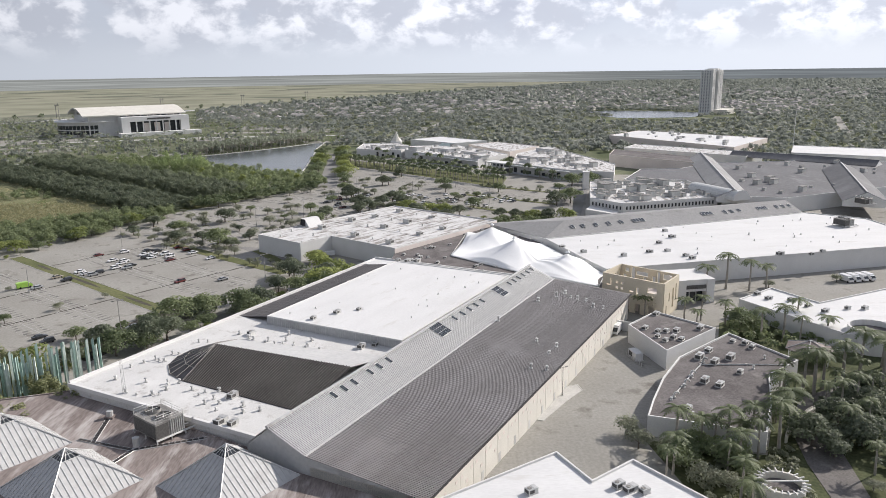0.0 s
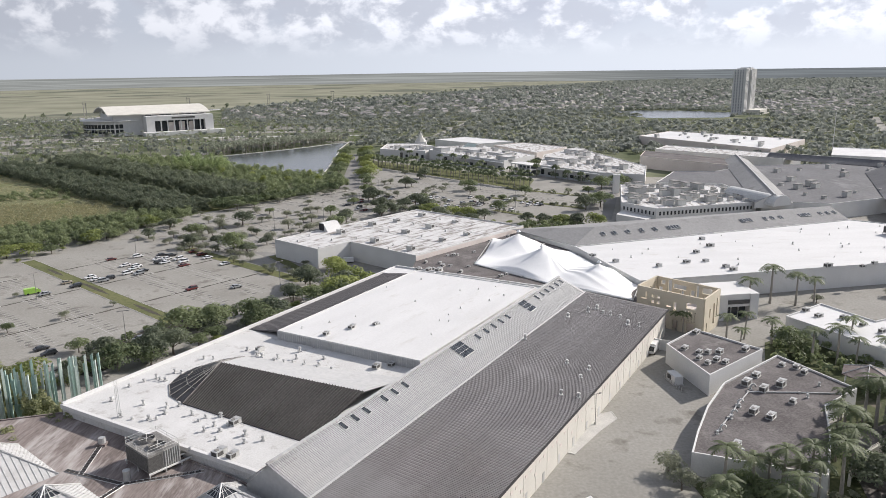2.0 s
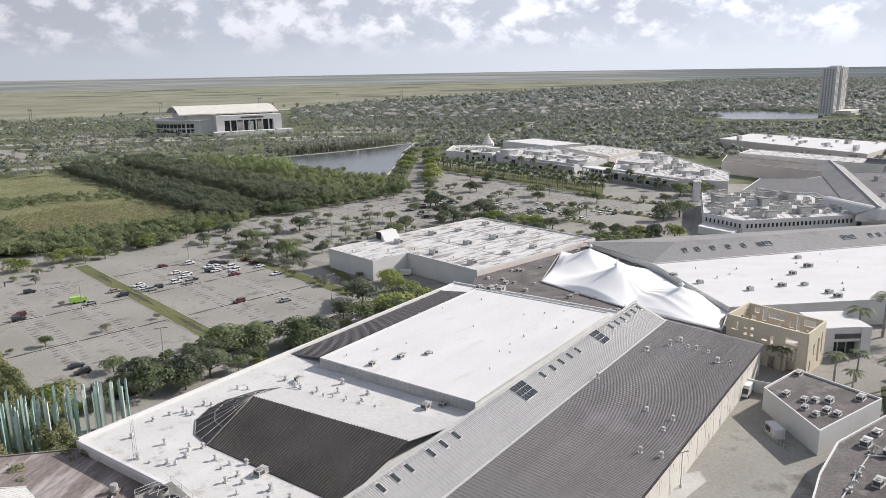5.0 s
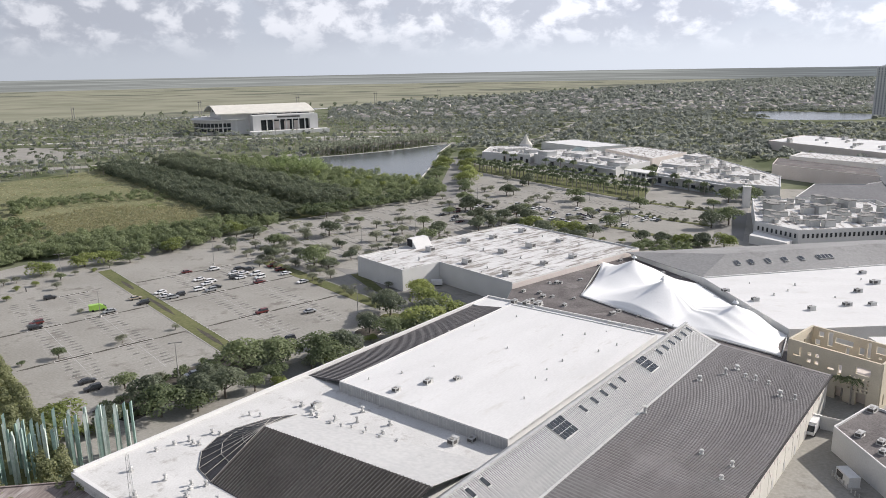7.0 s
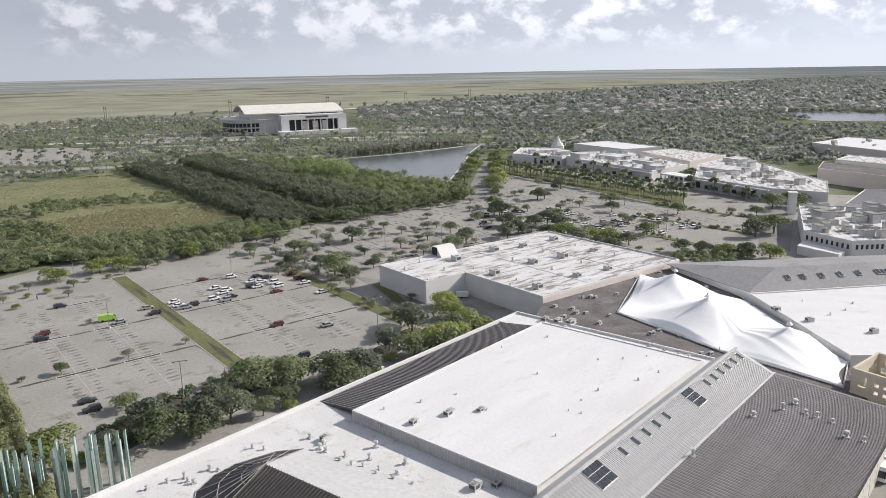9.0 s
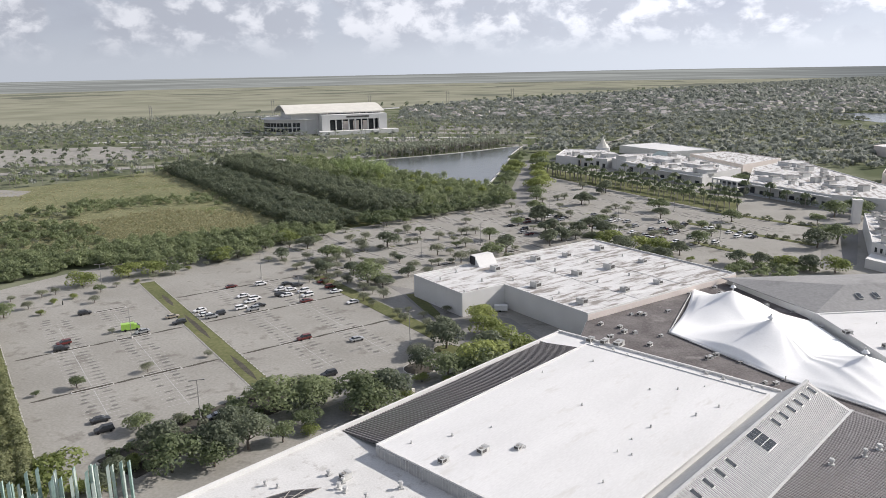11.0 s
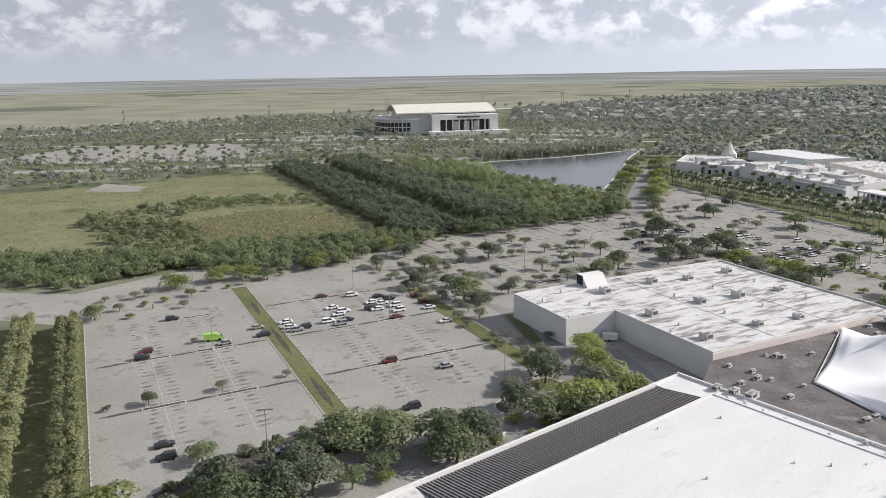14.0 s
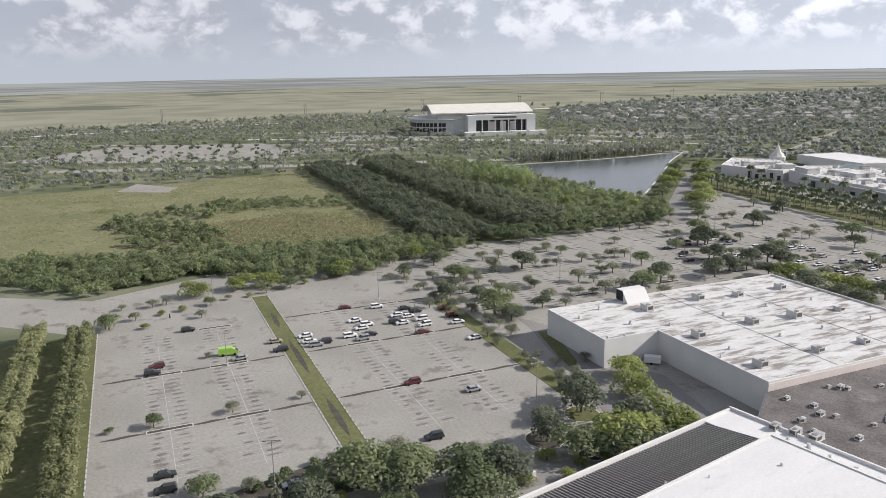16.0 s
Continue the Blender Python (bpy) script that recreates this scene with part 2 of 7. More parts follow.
TENT = material("white_tent_fabric", (0.80, 0.80, 0.79), (0.86, 0.86, 0.85), 0.6, 0.15, 2.0, spots=((0.70, 0.70, 0.69), 0.12, 0.62))
BARK = material("grey_brown_bark", (0.10, 0.085, 0.07), (0.20, 0.175, 0.15), 0.95, 0.8, 6.0, 0.4)
PALM_BARK = material("pale_palm_bark", (0.24, 0.22, 0.19), (0.36, 0.335, 0.30), 0.9, 0.8, 6.0, 0.3)
LEAF = leaf_material("leaves_mid_green", (0.095, 0.128, 0.064), (0.305, 0.35, 0.18))
LEAF_BRIGHT = leaf_material("leaves_bright_green", (0.145, 0.185, 0.055), (0.40, 0.44, 0.155))
LEAF_OLIVE = leaf_material("leaves_grey_olive", (0.14, 0.155, 0.108), (0.34, 0.355, 0.25))
LEAF_DARK = leaf_material("leaves_dark_green", (0.072, 0.095, 0.064), (0.255, 0.285, 0.185))
# Far foliage: base colour lifted and greyed to carry the haze of distance.
LEAF_HAZED = leaf_material("leaves_hazed_grey_green", (0.19, 0.21, 0.185), (0.37, 0.39, 0.345))
BAMBOO = leaf_material("leaves_yellow_green", (0.15, 0.20, 0.085), (0.36, 0.43, 0.20))
DARK_GLAZING = material("dark_matte_glazing", (0.025, 0.025, 0.028), (0.06, 0.06, 0.065), 0.6, 0.4, 3.0)
FROND = leaf_material("palm_fronds", (0.075, 0.105, 0.050), (0.225, 0.262, 0.13))
# Palms by the arena and lake: haze mixed into the frond colour.
FROND_HAZED = leaf_material("hazed_fronds", (0.15, 0.175, 0.125), (0.34, 0.365, 0.275))
GLASS_DARK = material("dark_window_glass", (0.02, 0.025, 0.03), (0.05, 0.055, 0.06), 0.15, 0.3, 1.0)
PALE_GLASS = material("grey_window_glass", (0.10, 0.12, 0.14), (0.18, 0.20, 0.22), 0.3, 0.2, 1.0)
# Lit tone of the teal posts; also the pale green of the roof gable.
PALE_TEAL = material("pale_green_and_lit_teal", (0.42, 0.50, 0.45), (0.58, 0.65, 0.59), 0.5, 0.3, 2.0)
# Garden path: brown-grey pavers, darkened in colour for the tree shade over them.
PAVER = material("shaded_brown_grey_pavers", (0.105, 0.097, 0.092), (0.18, 0.168, 0.158), 0.95, 0.12, 2.5, 0.1, spots=((0.23, 0.215, 0.20), 0.15, 0.58))
TEAL = material("blue_green_painted_metal", (0.24, 0.35, 0.31), (0.36, 0.48, 0.43), 0.5, 0.3, 2.0)
POLE = material("pole_metal", (0.20, 0.19, 0.18), (0.30, 0.29, 0.28), 0.6, 0.5, 3.0)
RUBBER = material("black_rubber", (0.015, 0.015, 0.015), (0.03, 0.03, 0.03), 0.8, 1.0, 6.0)

# ---- mesh helpers ----


class Shape:
    """Gathers vertices and faces of one mesh."""

    def __init__(self):
        self.v, self.f = [], []

    def add(self, verts, faces):
        o = len(self.v)
        self.v += [tuple(p) for p in verts]
        self.f += [tuple(o + i for i in f) for f in faces]
        return self

    def prism(self, poly, z0, z1):
        n = len(poly)
        area = sum(poly[i][0] * poly[(i + 1) % n][1] - poly[(i + 1) % n][0] * poly[i][1] for i in range(n))
        if area < 0:
            poly = poly[::-1]
        zb = z0 if isinstance(z0, (list, tuple)) else [z0] * n
        zt = z1 if isinstance(z1, (list, tuple)) else [z1] * n
        verts = [(p[0], p[1], z) for p, z in zip(poly, zb)] + [(p[0], p[1], z) for p, z in zip(poly, zt)]
        faces = [tuple(range(n - 1, -1, -1)), tuple(range(n, 2 * n))]
        faces += [(i, (i + 1) % n, n + (i + 1) % n, n + i) for i in range(n)]
        return self.add(verts, faces)

    def box(self, x0, y0, z0, x1, y1, z1):
        return self.prism([(x0, y0), (x1, y0), (x1, y1), (x0, y1)], z0, z1)

    def slab(self, pts, t=0.15):
        """A sloped plate: corner points of its top, anticlockwise, and its thickness."""
        n = len(pts)
        low = [(p[0], p[1], p[2] - t) for p in pts]
        faces = [tuple(range(n)), tuple(range(2 * n - 1, n - 1, -1))]
        faces += [((i + 1) % n, i, n + i, n + (i + 1) % n) for i in range(n)]
        return self.add(list(pts) + low, faces)

    def tube(self, a, b, r0, r1=None, n=8, cap=True):
        a, b = Vector(a), Vector(b)
        r1 = r0 if r1 is None else r1
        q = (b - a).to_track_quat("Z", "Y")
        ring = [(math.cos(2 * math.pi * i / n), math.sin(2 * math.pi * i / n)) for i in range(n)]
        verts = [a + q @ Vector((c * r0, s * r0, 0)) for c, s in ring] + [b + q @ Vector((c * r1, s * r1, 0)) for c, s in ring]
        faces = [(i, (i + 1) % n, n + (i + 1) % n, n + i) for i in range(n)]
        if cap:
            faces += [tuple(range(n - 1, -1, -1)), tuple(range(n, 2 * n))]
        return self.add(verts, faces)

    def mesh(self, name, material_, smooth=False):
        me = bpy.data.meshes.new(name)
        me.from_pydata(self.v, [], self.f)
        me.materials.append(material_)
        if smooth:
            me.polygons.foreach_set("use_smooth", [True] * len(me.polygons))
        me.update()
        return me


def part(name, shape, mat, parent=None, label="", m=None, smooth=False):
    """One mesh object; with a parent it is a part of that thing."""
    ob = new(name, shape if isinstance(shape, bpy.types.Mesh) else shape.mesh(name, mat, smooth))
    if parent:
        ob.parent = parent
    if m is not None:
        ob.matrix_basis = m
    return tagged(ob, label) if label else ob


def thing(name, label, category, group="", kind="", m=None):
    ob = new(name)
    if m is not None:
        ob.matrix_basis = m
    return tagged(ob, label, category, group, kind)


def frame_at(ox, oy, ax, ay, z=0):
    """Local axes: x along (ax, ay), y to its left."""
    return pose(ox, oy, z, 0, 0, math.degrees(math.atan2(ay, ax)))


def line_of(x0, y0, x1, y1, n):
    return [(x0 + (x1 - x0) * i / (n - 1), y0 + (y1 - y0) * i / (n - 1)) for i in range(n)]


def inset(poly, d):
    """The polygon moved inwards by d."""
    n = len(poly)
    area = sum(poly[i][0] * poly[(i + 1) % n][1] - poly[(i + 1) % n][0] * poly[i][1] for i in range(n))
    if area < 0:
        poly = poly[::-1]
    res = []
    for i in range(n):
        a, b, c = Vector(poly[i - 1]), Vector(poly[i]), Vector(poly[(i + 1) % n])
        e, g = (b - a).normalized(), (c - b).normalized()
        k = Vector((-e.y - g.y, e.x + g.x))
        k = k / max(0.3, 1 + e.dot(g))
        res.append((b.x + k.x * d, b.y + k.y * d))
    return poly, res


def rim(shape, poly, z0, z1, w=0.4):
    """A parapet along the edge of a polygon."""
    a, b = inset(poly, w)
    n = len(a)
    for i in range(n):
        j = (i + 1) % n
        shape.prism([a[i], a[j], b[j], b[i]], z0, z1)
    return shape

# ---- ground, roads, water ----


def ground_material():
    """Bare green soil by the town, pale sedge beyond the motorway."""
    m = bpy.data.materials.new("earth_and_sedge")
    m.use_nodes = True
    nt = m.node_tree
    b = nt.nodes["Principled BSDF"]
    b.inputs["Roughness"].default_value = 1.0
    b.inputs["Specular IOR Level"].default_value = 0.0
    tc = nt.nodes.new("ShaderNodeTexCoord")

    def ramp_noise(scale, pos, cols, detail=6):
        n = nt.nodes.new("ShaderNodeTexNoise")
        n.inputs["Scale"].default_value, n.inputs["Detail"].default_value = scale, detail
        nt.links.new(tc.outputs["Object"], n.inputs["Vector"])
        r = nt.nodes.new("ShaderNodeValToRGB")
        for e, p, c in zip(r.color_ramp.elements, pos, cols):
            e.position, e.color = p, (*c, 1)
        nt.links.new(n.outputs["Fac"], r.inputs[0])
        return r.outputs[0]
    town = ramp_noise(0.02, (0.4, 0.62), ((0.10, 0.115, 0.07), (0.19, 0.20, 0.14)))
    sedge = ramp_noise(0.006, (0.38, 0.62), ((0.205, 0.208, 0.155), (0.275, 0.272, 0.210)), 8)
    pools = ramp_noise(0.0022, (0.56, 0.60), ((0, 0, 0), (1, 1, 1)), 9)
    wet = nt.nodes.new("ShaderNodeMixRGB")
    nt.links.new(pools, wet.inputs[0])
    nt.links.new(sedge, wet.inputs[1])
    wet.inputs[2].default_value = (0.14, 0.147, 0.12, 1)
    dot = nt.nodes.new("ShaderNodeVectorMath")
    dot.operation = "DOT_PRODUCT"
    dot.inputs[1].default_value = (-0.876, 0.482, 0)
    nt.links.new(tc.outputs["Object"], dot.inputs[0])
    step = nt.nodes.new("ShaderNodeMath")
    step.operation = "GREATER_THAN"
    step.inputs[1].default_value = 1345.0
    nt.links.new(dot.outputs["Value"], step.inputs[0])
    mx = nt.nodes.new("ShaderNodeMixRGB")
    nt.links.new(step.outputs[0], mx.inputs[0])
    nt.links.new(town, mx.inputs[1])
    nt.links.new(wet.outputs[0], mx.inputs[2])
    nt.links.new(mx.outputs[0], b.inputs["Base Color"])
    return m


RING = [(4900 * math.cos(2 * math.pi * i / 96), 4900 * math.sin(2 * math.pi * i / 96)) for i in range(96)]
ground = part("ground", Shape().prism(RING, -2.0, 0.0), ground_material())
tagged(ground, "flat green land and pale sedge plain reaching the horizon", "ground", kind="structure")


def sheet(name, poly, z, mat, label, category, thick=0.3):
    return tagged(part(name, Shape().prism(poly, z - thick, z), mat), label, category, kind="structure")


PAVED = [(-143, 212), (-222, 284), (-262, 278), (-300, 290), (-296, 300), (-258, 312), (-246, 348), (-230, 376), (-196, 402), (-158, 466), (-90, 554), (-95, 600), (-108, 780), (-60, 790), (40, 640), (90, 600),
         (420, 560), (420, 40), (-60, 40), (-60, 140)]
sheet("parking_ground", PAVED, 0.05, ASPHALT, "bleached grey asphalt of the wide car parks", "asphalt")

LOT = frame_at(-104.2, 256.5, -0.766, 0.643)            # x: along the stall rows, away; y: across, towards the left


def lot(x, q):
    """World place in the car park: x along the rows, q across them."""
    p = LOT @ Vector((x, -q, 0))
    return (p.x, p.y)


def lot_rect(x0, q0, x1, q1):
    return [lot(x0, q0), lot(x1, q0), lot(x1, q1), lot(x0, q1)]


def kerbed(name, poly, inner, label, category, h=0.18):
    """A kerbed bed: concrete kerb and a filling of earth or grass."""
    t = thing(name, label, category, "beds of the car park", "structure")
    part("kerb", rim(Shape(), poly, 0.0, h, 0.25), CONCRETE, t)
    part("bed", Shape().prism(inset(poly, 0.22)[1], 0.0, h - 0.05), inner, t)
    return t


median = thing("grass_median", "sunken grass strip with broken white kerbs across the car park", "median", kind="structure")
part("turf", Shape().prism(lot_rect(-4, 0.2, 131, 6.2), 0.0, 0.10), GRASS, median)
stone = Shape().box(0, 0, 0, 1.7, 0.28, 0.2).mesh("kerb_stone", CONCRETE)
for q in (0.0, 6.15):
    for i in range(54):
        part("kerb_stone", stone, CONCRETE, median, m=LOT @ pose(-4 + i * 2.5, -q, 0))
for i, (x, w) in enumerate(((18, 12), (63, 16), (100, 9))):
    part("muddy_ditch", Shape().prism([lot(x - w, 3.0), lot(x - w * 0.4, 2.3), lot(x + w * 0.5, 2.5), lot(x + w, 3.3), lot(x + w * 0.3, 4.1), lot(x - w * 0.5, 3.9)], 0.05, 0.115), MULCH, median)
STAIN = material("oily_asphalt", (0.125, 0.12, 0.112), (0.19, 0.182, 0.172), 0.9, 0.3, 2.0)
ROWS_Q = (-35.5, -16.9, 24.3, 43.0)
for q in ROWS_Q:
    for x in (28.5, 65.0, 101.0):
        if not (q == -35.5 and x > 99):
            kerbed("planting_island", lot_rect(x - 0.9, q - 5.4, x + 0.9, q + 5.4), MULCH, "narrow kerbed planting island of dark mulch in the car park", "island")
cracks = thing("weedy_joint", "dark weedy joints running across the car park", "joint", kind="structure")
for x in (28.5, 65.0, 101.0):
    for q0, q1 in ((-51, -41.2), (-30, -22.5), (-11.2, -0.6), (6.8, 18.6), (30, 37.4), (48.7, 60)):
        if x < 100 + 0.3 * q0:
            part("joint", Shape().prism([lot(x - 0.25, q0), lot(x - 0.7, q0 + (q1 - q0) * 0.3), lot(x - 0.2, q1), lot(x + 0.3, q1), lot(x + 0.8, q0 + (q1 - q0) * 0.6), lot(x + 0.2, q0)], 0.04, 0.056), MULCH, cracks)
lines = thing("parking_marking", "worn white stall lines painted on the car park", "marking", kind="structure")
stall = Shape().box(-0.06, -5.2, 0.052, 0.06, 5.2, 0.058).mesh("stall_line", PAINT)
for q in ROWS_Q:
    part("centre_line", Shape().prism(lot_rect(2, q - 0.07, 100 + 0.3 * q, q + 0.07), 0.052, 0.059), PAINT, lines)
    for i in range(36):
        if min(abs(4 + i * 2.75 - x) for x in (28.5, 65.0, 101.0)) > 1.5:
            part("stall_line", stall, PAINT, lines, m=LOT @ pose(4 + i * 2.75, -q, 0))
stains = Shape()
gs = random.Random(12)
for q in ROWS_Q:
    for i in range(36):
        for sg in (-1, 1):
            if gs.random() < 0.8:
                x, c = 5.4 + i * 2.75 + gs.uniform(-0.3, 0.3), q + sg * gs.uniform(2.2, 3.6)
                w, l = gs.uniform(0.25, 0.75), gs.uniform(0.8, 2.0)
                stains.prism([lot(x - w, c - l * 0.4), lot(x - w * 0.3, c - l), lot(x + w, c - l * 0.5), lot(x + w * 0.8, c + l * 0.6), lot(x, c + l), lot(x - w * 0.9, c + l * 0.3)], 0.045, 0.0535)
tagged(part("oil_stains", stains, STAIN), "dark oil stains in the parking stalls", "stains", kind="stuff")
for i in range(64):
    part("kerb_stone", stone, CONCRETE, median, m=LOT @ pose(-48 + i * 2.5, 53.3, 0))
sheet("hedge_lawn", lot_rect(-70, -90, 112, -53.4), 0.11, GRASS, "strip of lawn between the hedge rows", "lawn")
sheet("side_lawn", lot_rect(5, 60, 95, 66), 0.12, GRASS, "narrow strip of lawn beside the car park", "lawn")
sheet("field", [(-345, 326), (-560, 440), (-470, 560), (-425, 668), (-170, 452), (-196, 405), (-275, 366)], 0.10, MARSH, "rough yellow-green sedge field with bushes", "field")
LAKE = [(-275, 742), (-232, 700), (-200, 672), (-168, 655), (-138, 628), (-118, 622), (-121, 660), (-128, 740), (-138, 830), (-140, 905), (-158, 888), (-180, 852), (-206, 818), (-230, 792), (-252, 770)]
sheet("water", LAKE, 0.12, WATER, "still dark lake with a straight far bank", "lake")
rimmed = part("lake_bank", rim(Shape(), LAKE, 0.0, 0.5, 1.2), CONCRETE)
tagged(rimmed, "pale concrete edge of the lake", "bank", kind="structure")
sheet("far_water", [(255, 1490), (268, 1390), (302, 1270), (420, 1265), (470, 1330), (480, 1400), (420, 1470), (340, 1500)], 0.12, WATER, "wide pale lake beside the tower block", "lake")
sheet("drive", [(-92, 545), (-98, 600), (-116, 776), (-108, 778), (-84, 600), (-78, 545)], 0.13, ROAD, "straight tree-lined drive along the lake", "road")
hw = Vector((0.482, 0.876, 0))
side = Vector((-0.876, 0.482, 0))


def band(name, d0, d1, s0, s1, z, mat, label):
    a, b = hw, side
    pts = [(a * s + b * d) for s, d in ((s0, d0), (s1, d0), (s1, d1), (s0, d1))]
    return sheet(name, [(p.x, p.y) for p in pts], z, mat, label, "road")


band("motorway", 1322, 1346, -600, 3300, 0.4, CONCRETE, "pale motorway along the edge of the sedge plain")
band("far_canal", 1352, 1362, -600, 3300, 0.08, WATER, "canal beside the motorway")
FAR_LOTS = [[(-760, 600), (-790, 760), (-640, 860), (-500, 770), (-520, 705), (-640, 640)], [(-480, 508), (-442, 520), (-452, 542), (-500, 545)]]
for poly in FAR_LOTS:
    sheet("far_parking", poly, 0.17, ASPHALT, "pale open car park among palms", "parking")
sheet("arena_road", [(-700, 905), (-300, 1010), (-130, 1010), (-130, 1000), (-300, 995), (-690, 890)], 0.1, CONCRETE, "pale road in front of the arena", "road")

BROWN_METAL = material("brown_grey_metal_roof", (0.10, 0.092, 0.09), (0.15, 0.14, 0.136), 0.8, 0.1, 1.5)
# ---- the near mall wing ----
WING = frame_at(-3.4, 120.2, 0.477, 0.879)              # x along the court wall, y away from the court
wing = thing("mall_wing", "long mall building with white flat roofs and ribbed grey metal roofs", "building", m=WING)
part("court_wall", Shape().prism([(-1, 0), (139, 0), (139, 26), (-1, 26)], 0, 8.8), CREAM_WALL, wing, "cream stucco wall with pilasters")
part("end_wall", Shape().add([(-1, 0, 0), (-1, 42, 0), (-1, 42, 9.2), (-1, 40, 11), (-1, 36, 14.8), (-1, 26.7, 10.8), (-1, 0, 8.8),
     (0, 0, 0), (0, 42, 0), (0, 42, 9.2), (0, 40, 11), (0, 36, 14.8), (0, 26.7, 10.8), (0, 0, 8.8)],
     [(0, 6, 5, 4, 3, 2, 1), (7, 8, 9, 10, 11, 12, 13)] + [(i, (i + 1) % 7, 7 + (i + 1) % 7, 7 + i) for i in range(7)]), GREY_METAL, wing)
part("far_end_wall", Shape().add([(138, 20, 0), (138, 42, 0), (138, 42, 9.2), (138, 40, 11), (138, 36, 14.8), (138, 26.7, 10.8), (138, 20, 10),
     (138.6, 20, 0), (138.6, 42, 0), (138.6, 42, 9.2), (138.6, 40, 11), (138.6, 36, 14.8), (138.6, 26.7, 10.8), (138.6, 20, 10)],
     [(0, 6, 5, 4, 3, 2, 1), (7, 8, 9, 10, 11, 12, 13)] + [(i, (i + 1) % 7, 7 + (i + 1) % 7, 7 + i) for i in range(7)]), GREY_METAL, wing)
part("dark_roof", Shape().slab([(-1.3, -0.6, 8.95), (139.2, -0.6, 8.95), (139.2, 26.7, 11), (-1.3, 26.7, 11)], 0.2), DARK_METAL, wing, "dark grey ribbed metal roof")
part("ridge_roof", Shape().slab([(-1.3, 26.7, 11.02), (138.8, 26.7, 11.02), (138.8, 36, 15), (-1.3, 36, 15)], 0.2), GREY_METAL, wing, "pale grey ribbed metal roof slope")
part("back_slope", Shape().slab([(-1.3, 36, 15), (138.8, 36, 15), (138.8, 42, 10.2), (-1.3, 42, 10.2)], 0.2), GREY_METAL, wing)
rib1 = Shape().slab([(-0.13, -0.6, 9.06), (0.13, -0.6, 9.06), (0.13, 26.7, 11.11), (-0.13, 26.7, 11.11)], 0.12).mesh("rib", DARK_METAL)
rib2 = Shape().slab([(-0.13, 26.8, 11.24), (0.13, 26.8, 11.24), (0.13, 36, 15.2), (-0.13, 36, 15.2)], 0.2).mesh("rib", GREY_METAL)
for i in range(140):
    part("rib", rib1, None, wing, m=pose(-0.8 + i, 0, 0))
    part("rib", rib2, None, wing, m=pose(-0.8 + i * 0.995, 0, 0))
between1, between2 = Shape(), Shape()
for i in range(139):
    x = -0.3 + i
    between1.slab([(x - 0.13, -0.6, 9.06), (x + 0.13, -0.6, 9.06), (x + 0.13, 26.7, 11.11), (x - 0.13, 26.7, 11.11)], 0.12)
    x = -0.3 + i * 0.995
    between2.slab([(x - 0.13, 26.8, 11.24), (x + 0.13, 26.8, 11.24), (x + 0.13, 36, 15.2), (x - 0.13, 36, 15.2)], 0.2)
tagged(part("ribbing", between1, DARK_METAL, wing), kind="stuff")
tagged(part("ribbing", between2, GREY_METAL, wing), kind="stuff")
part("ridge_cap", Shape().box(-1.4, 35.7, 14.95, 138.9, 36.35, 15.3), GREY_METAL, wing)
part("valley_gutter", Shape().box(-1.3, 26.3, 11.0, 138.9, 26.9, 11.12), UNIT_METAL, wing)
part("eave_gutter", Shape().box(-1.4, -0.95, 8.7, 139.3, -0.55, 9.0), BLACK_METAL, wing)
pil = Shape().box(0, -0.04, 0, 0.6, 0, 8.7).mesh("pilaster", CREAM_WALL)
for i in range(24):
    part("pilaster", pil, None, wing, m=pose(1 + i * 5.9, 0, 0))
win = Shape().box(0, -0.06, 0, 0.9, 0.02, 0.7).mesh("wall_panel", PINK_WALL)
for i in range(60):
    part("wall_panel", win, None, wing, m=pose(1.6 + i * 2.28, 0, 5.6 if i % 3 else 3.6))
sd = Shape().box(0, -0.05, 0.05, 1.2, 0.02, 2.3).mesh("service_door", UNIT_METAL)
for i in range(16):
    part("service_door", sd, None, wing, m=pose(5 + i * 8.7, 0, 0))
part("low_roof", Shape().prism([(3, 42), (62, 42), (62, 104), (3, 104)], 0, 9.2), LOW_ROOF, wing, "white membrane roof crowded with vents")
part("outer_wall", Shape().box(3, 103.6, 0, 141, 104.2, 10.0), WHITE_WALL, wing)
part("front_coping", Shape().box(2.6, 42, 8.6, 3.4, 104.2, 9.6), WHITE_WALL, wing)
part("raised_block", Shape().box(60, 42, 9.0, 134, 90, 11.5), WHITE_WALL, wing)
part("raised_roof", Shape().box(60.3, 42, 11.3, 133.7, 89.7, 11.62), WHITE_ROOF, wing, "large plain white membrane roof")
part("raised_edge", rim(Shape(), [(60, 42), (134, 42), (134, 90), (60, 90)], 11.5, 11.85, 0.5), WHITE_WALL, wing)
fin = Shape().box(59.86, -0.05, 9.2, 60.02, 0.05, 11.5).mesh("cladding_rib", UNIT_METAL)
part("cladding", Shape().box(59.9, 42, 9.2, 60.0, 90, 11.5), GREY_METAL, wing)
for i in range(64):
    part("cladding_rib", fin, None, wing, m=pose(0, 42.4 + i * 0.75, 0))
part("side_roof_base", Shape().box(62, 90, 0, 141, 103.6, 9.0), WHITE_WALL, wing)
part("side_roof", Shape().slab([(62, 90, 10.8), (62, 103.5, 9.1), (132, 103.5, 9.1), (132, 90, 10.8)][::-1], 0.2), BROWN_METAL, wing, "dark brown ribbed metal side roof")
rib3 = Shape().slab([(-0.12, 90, 10.98), (0.12, 90, 10.98), (0.12, 103.5, 9.28), (-0.12, 103.5, 9.28)], 0.2).mesh("side_rib", DARK_METAL)
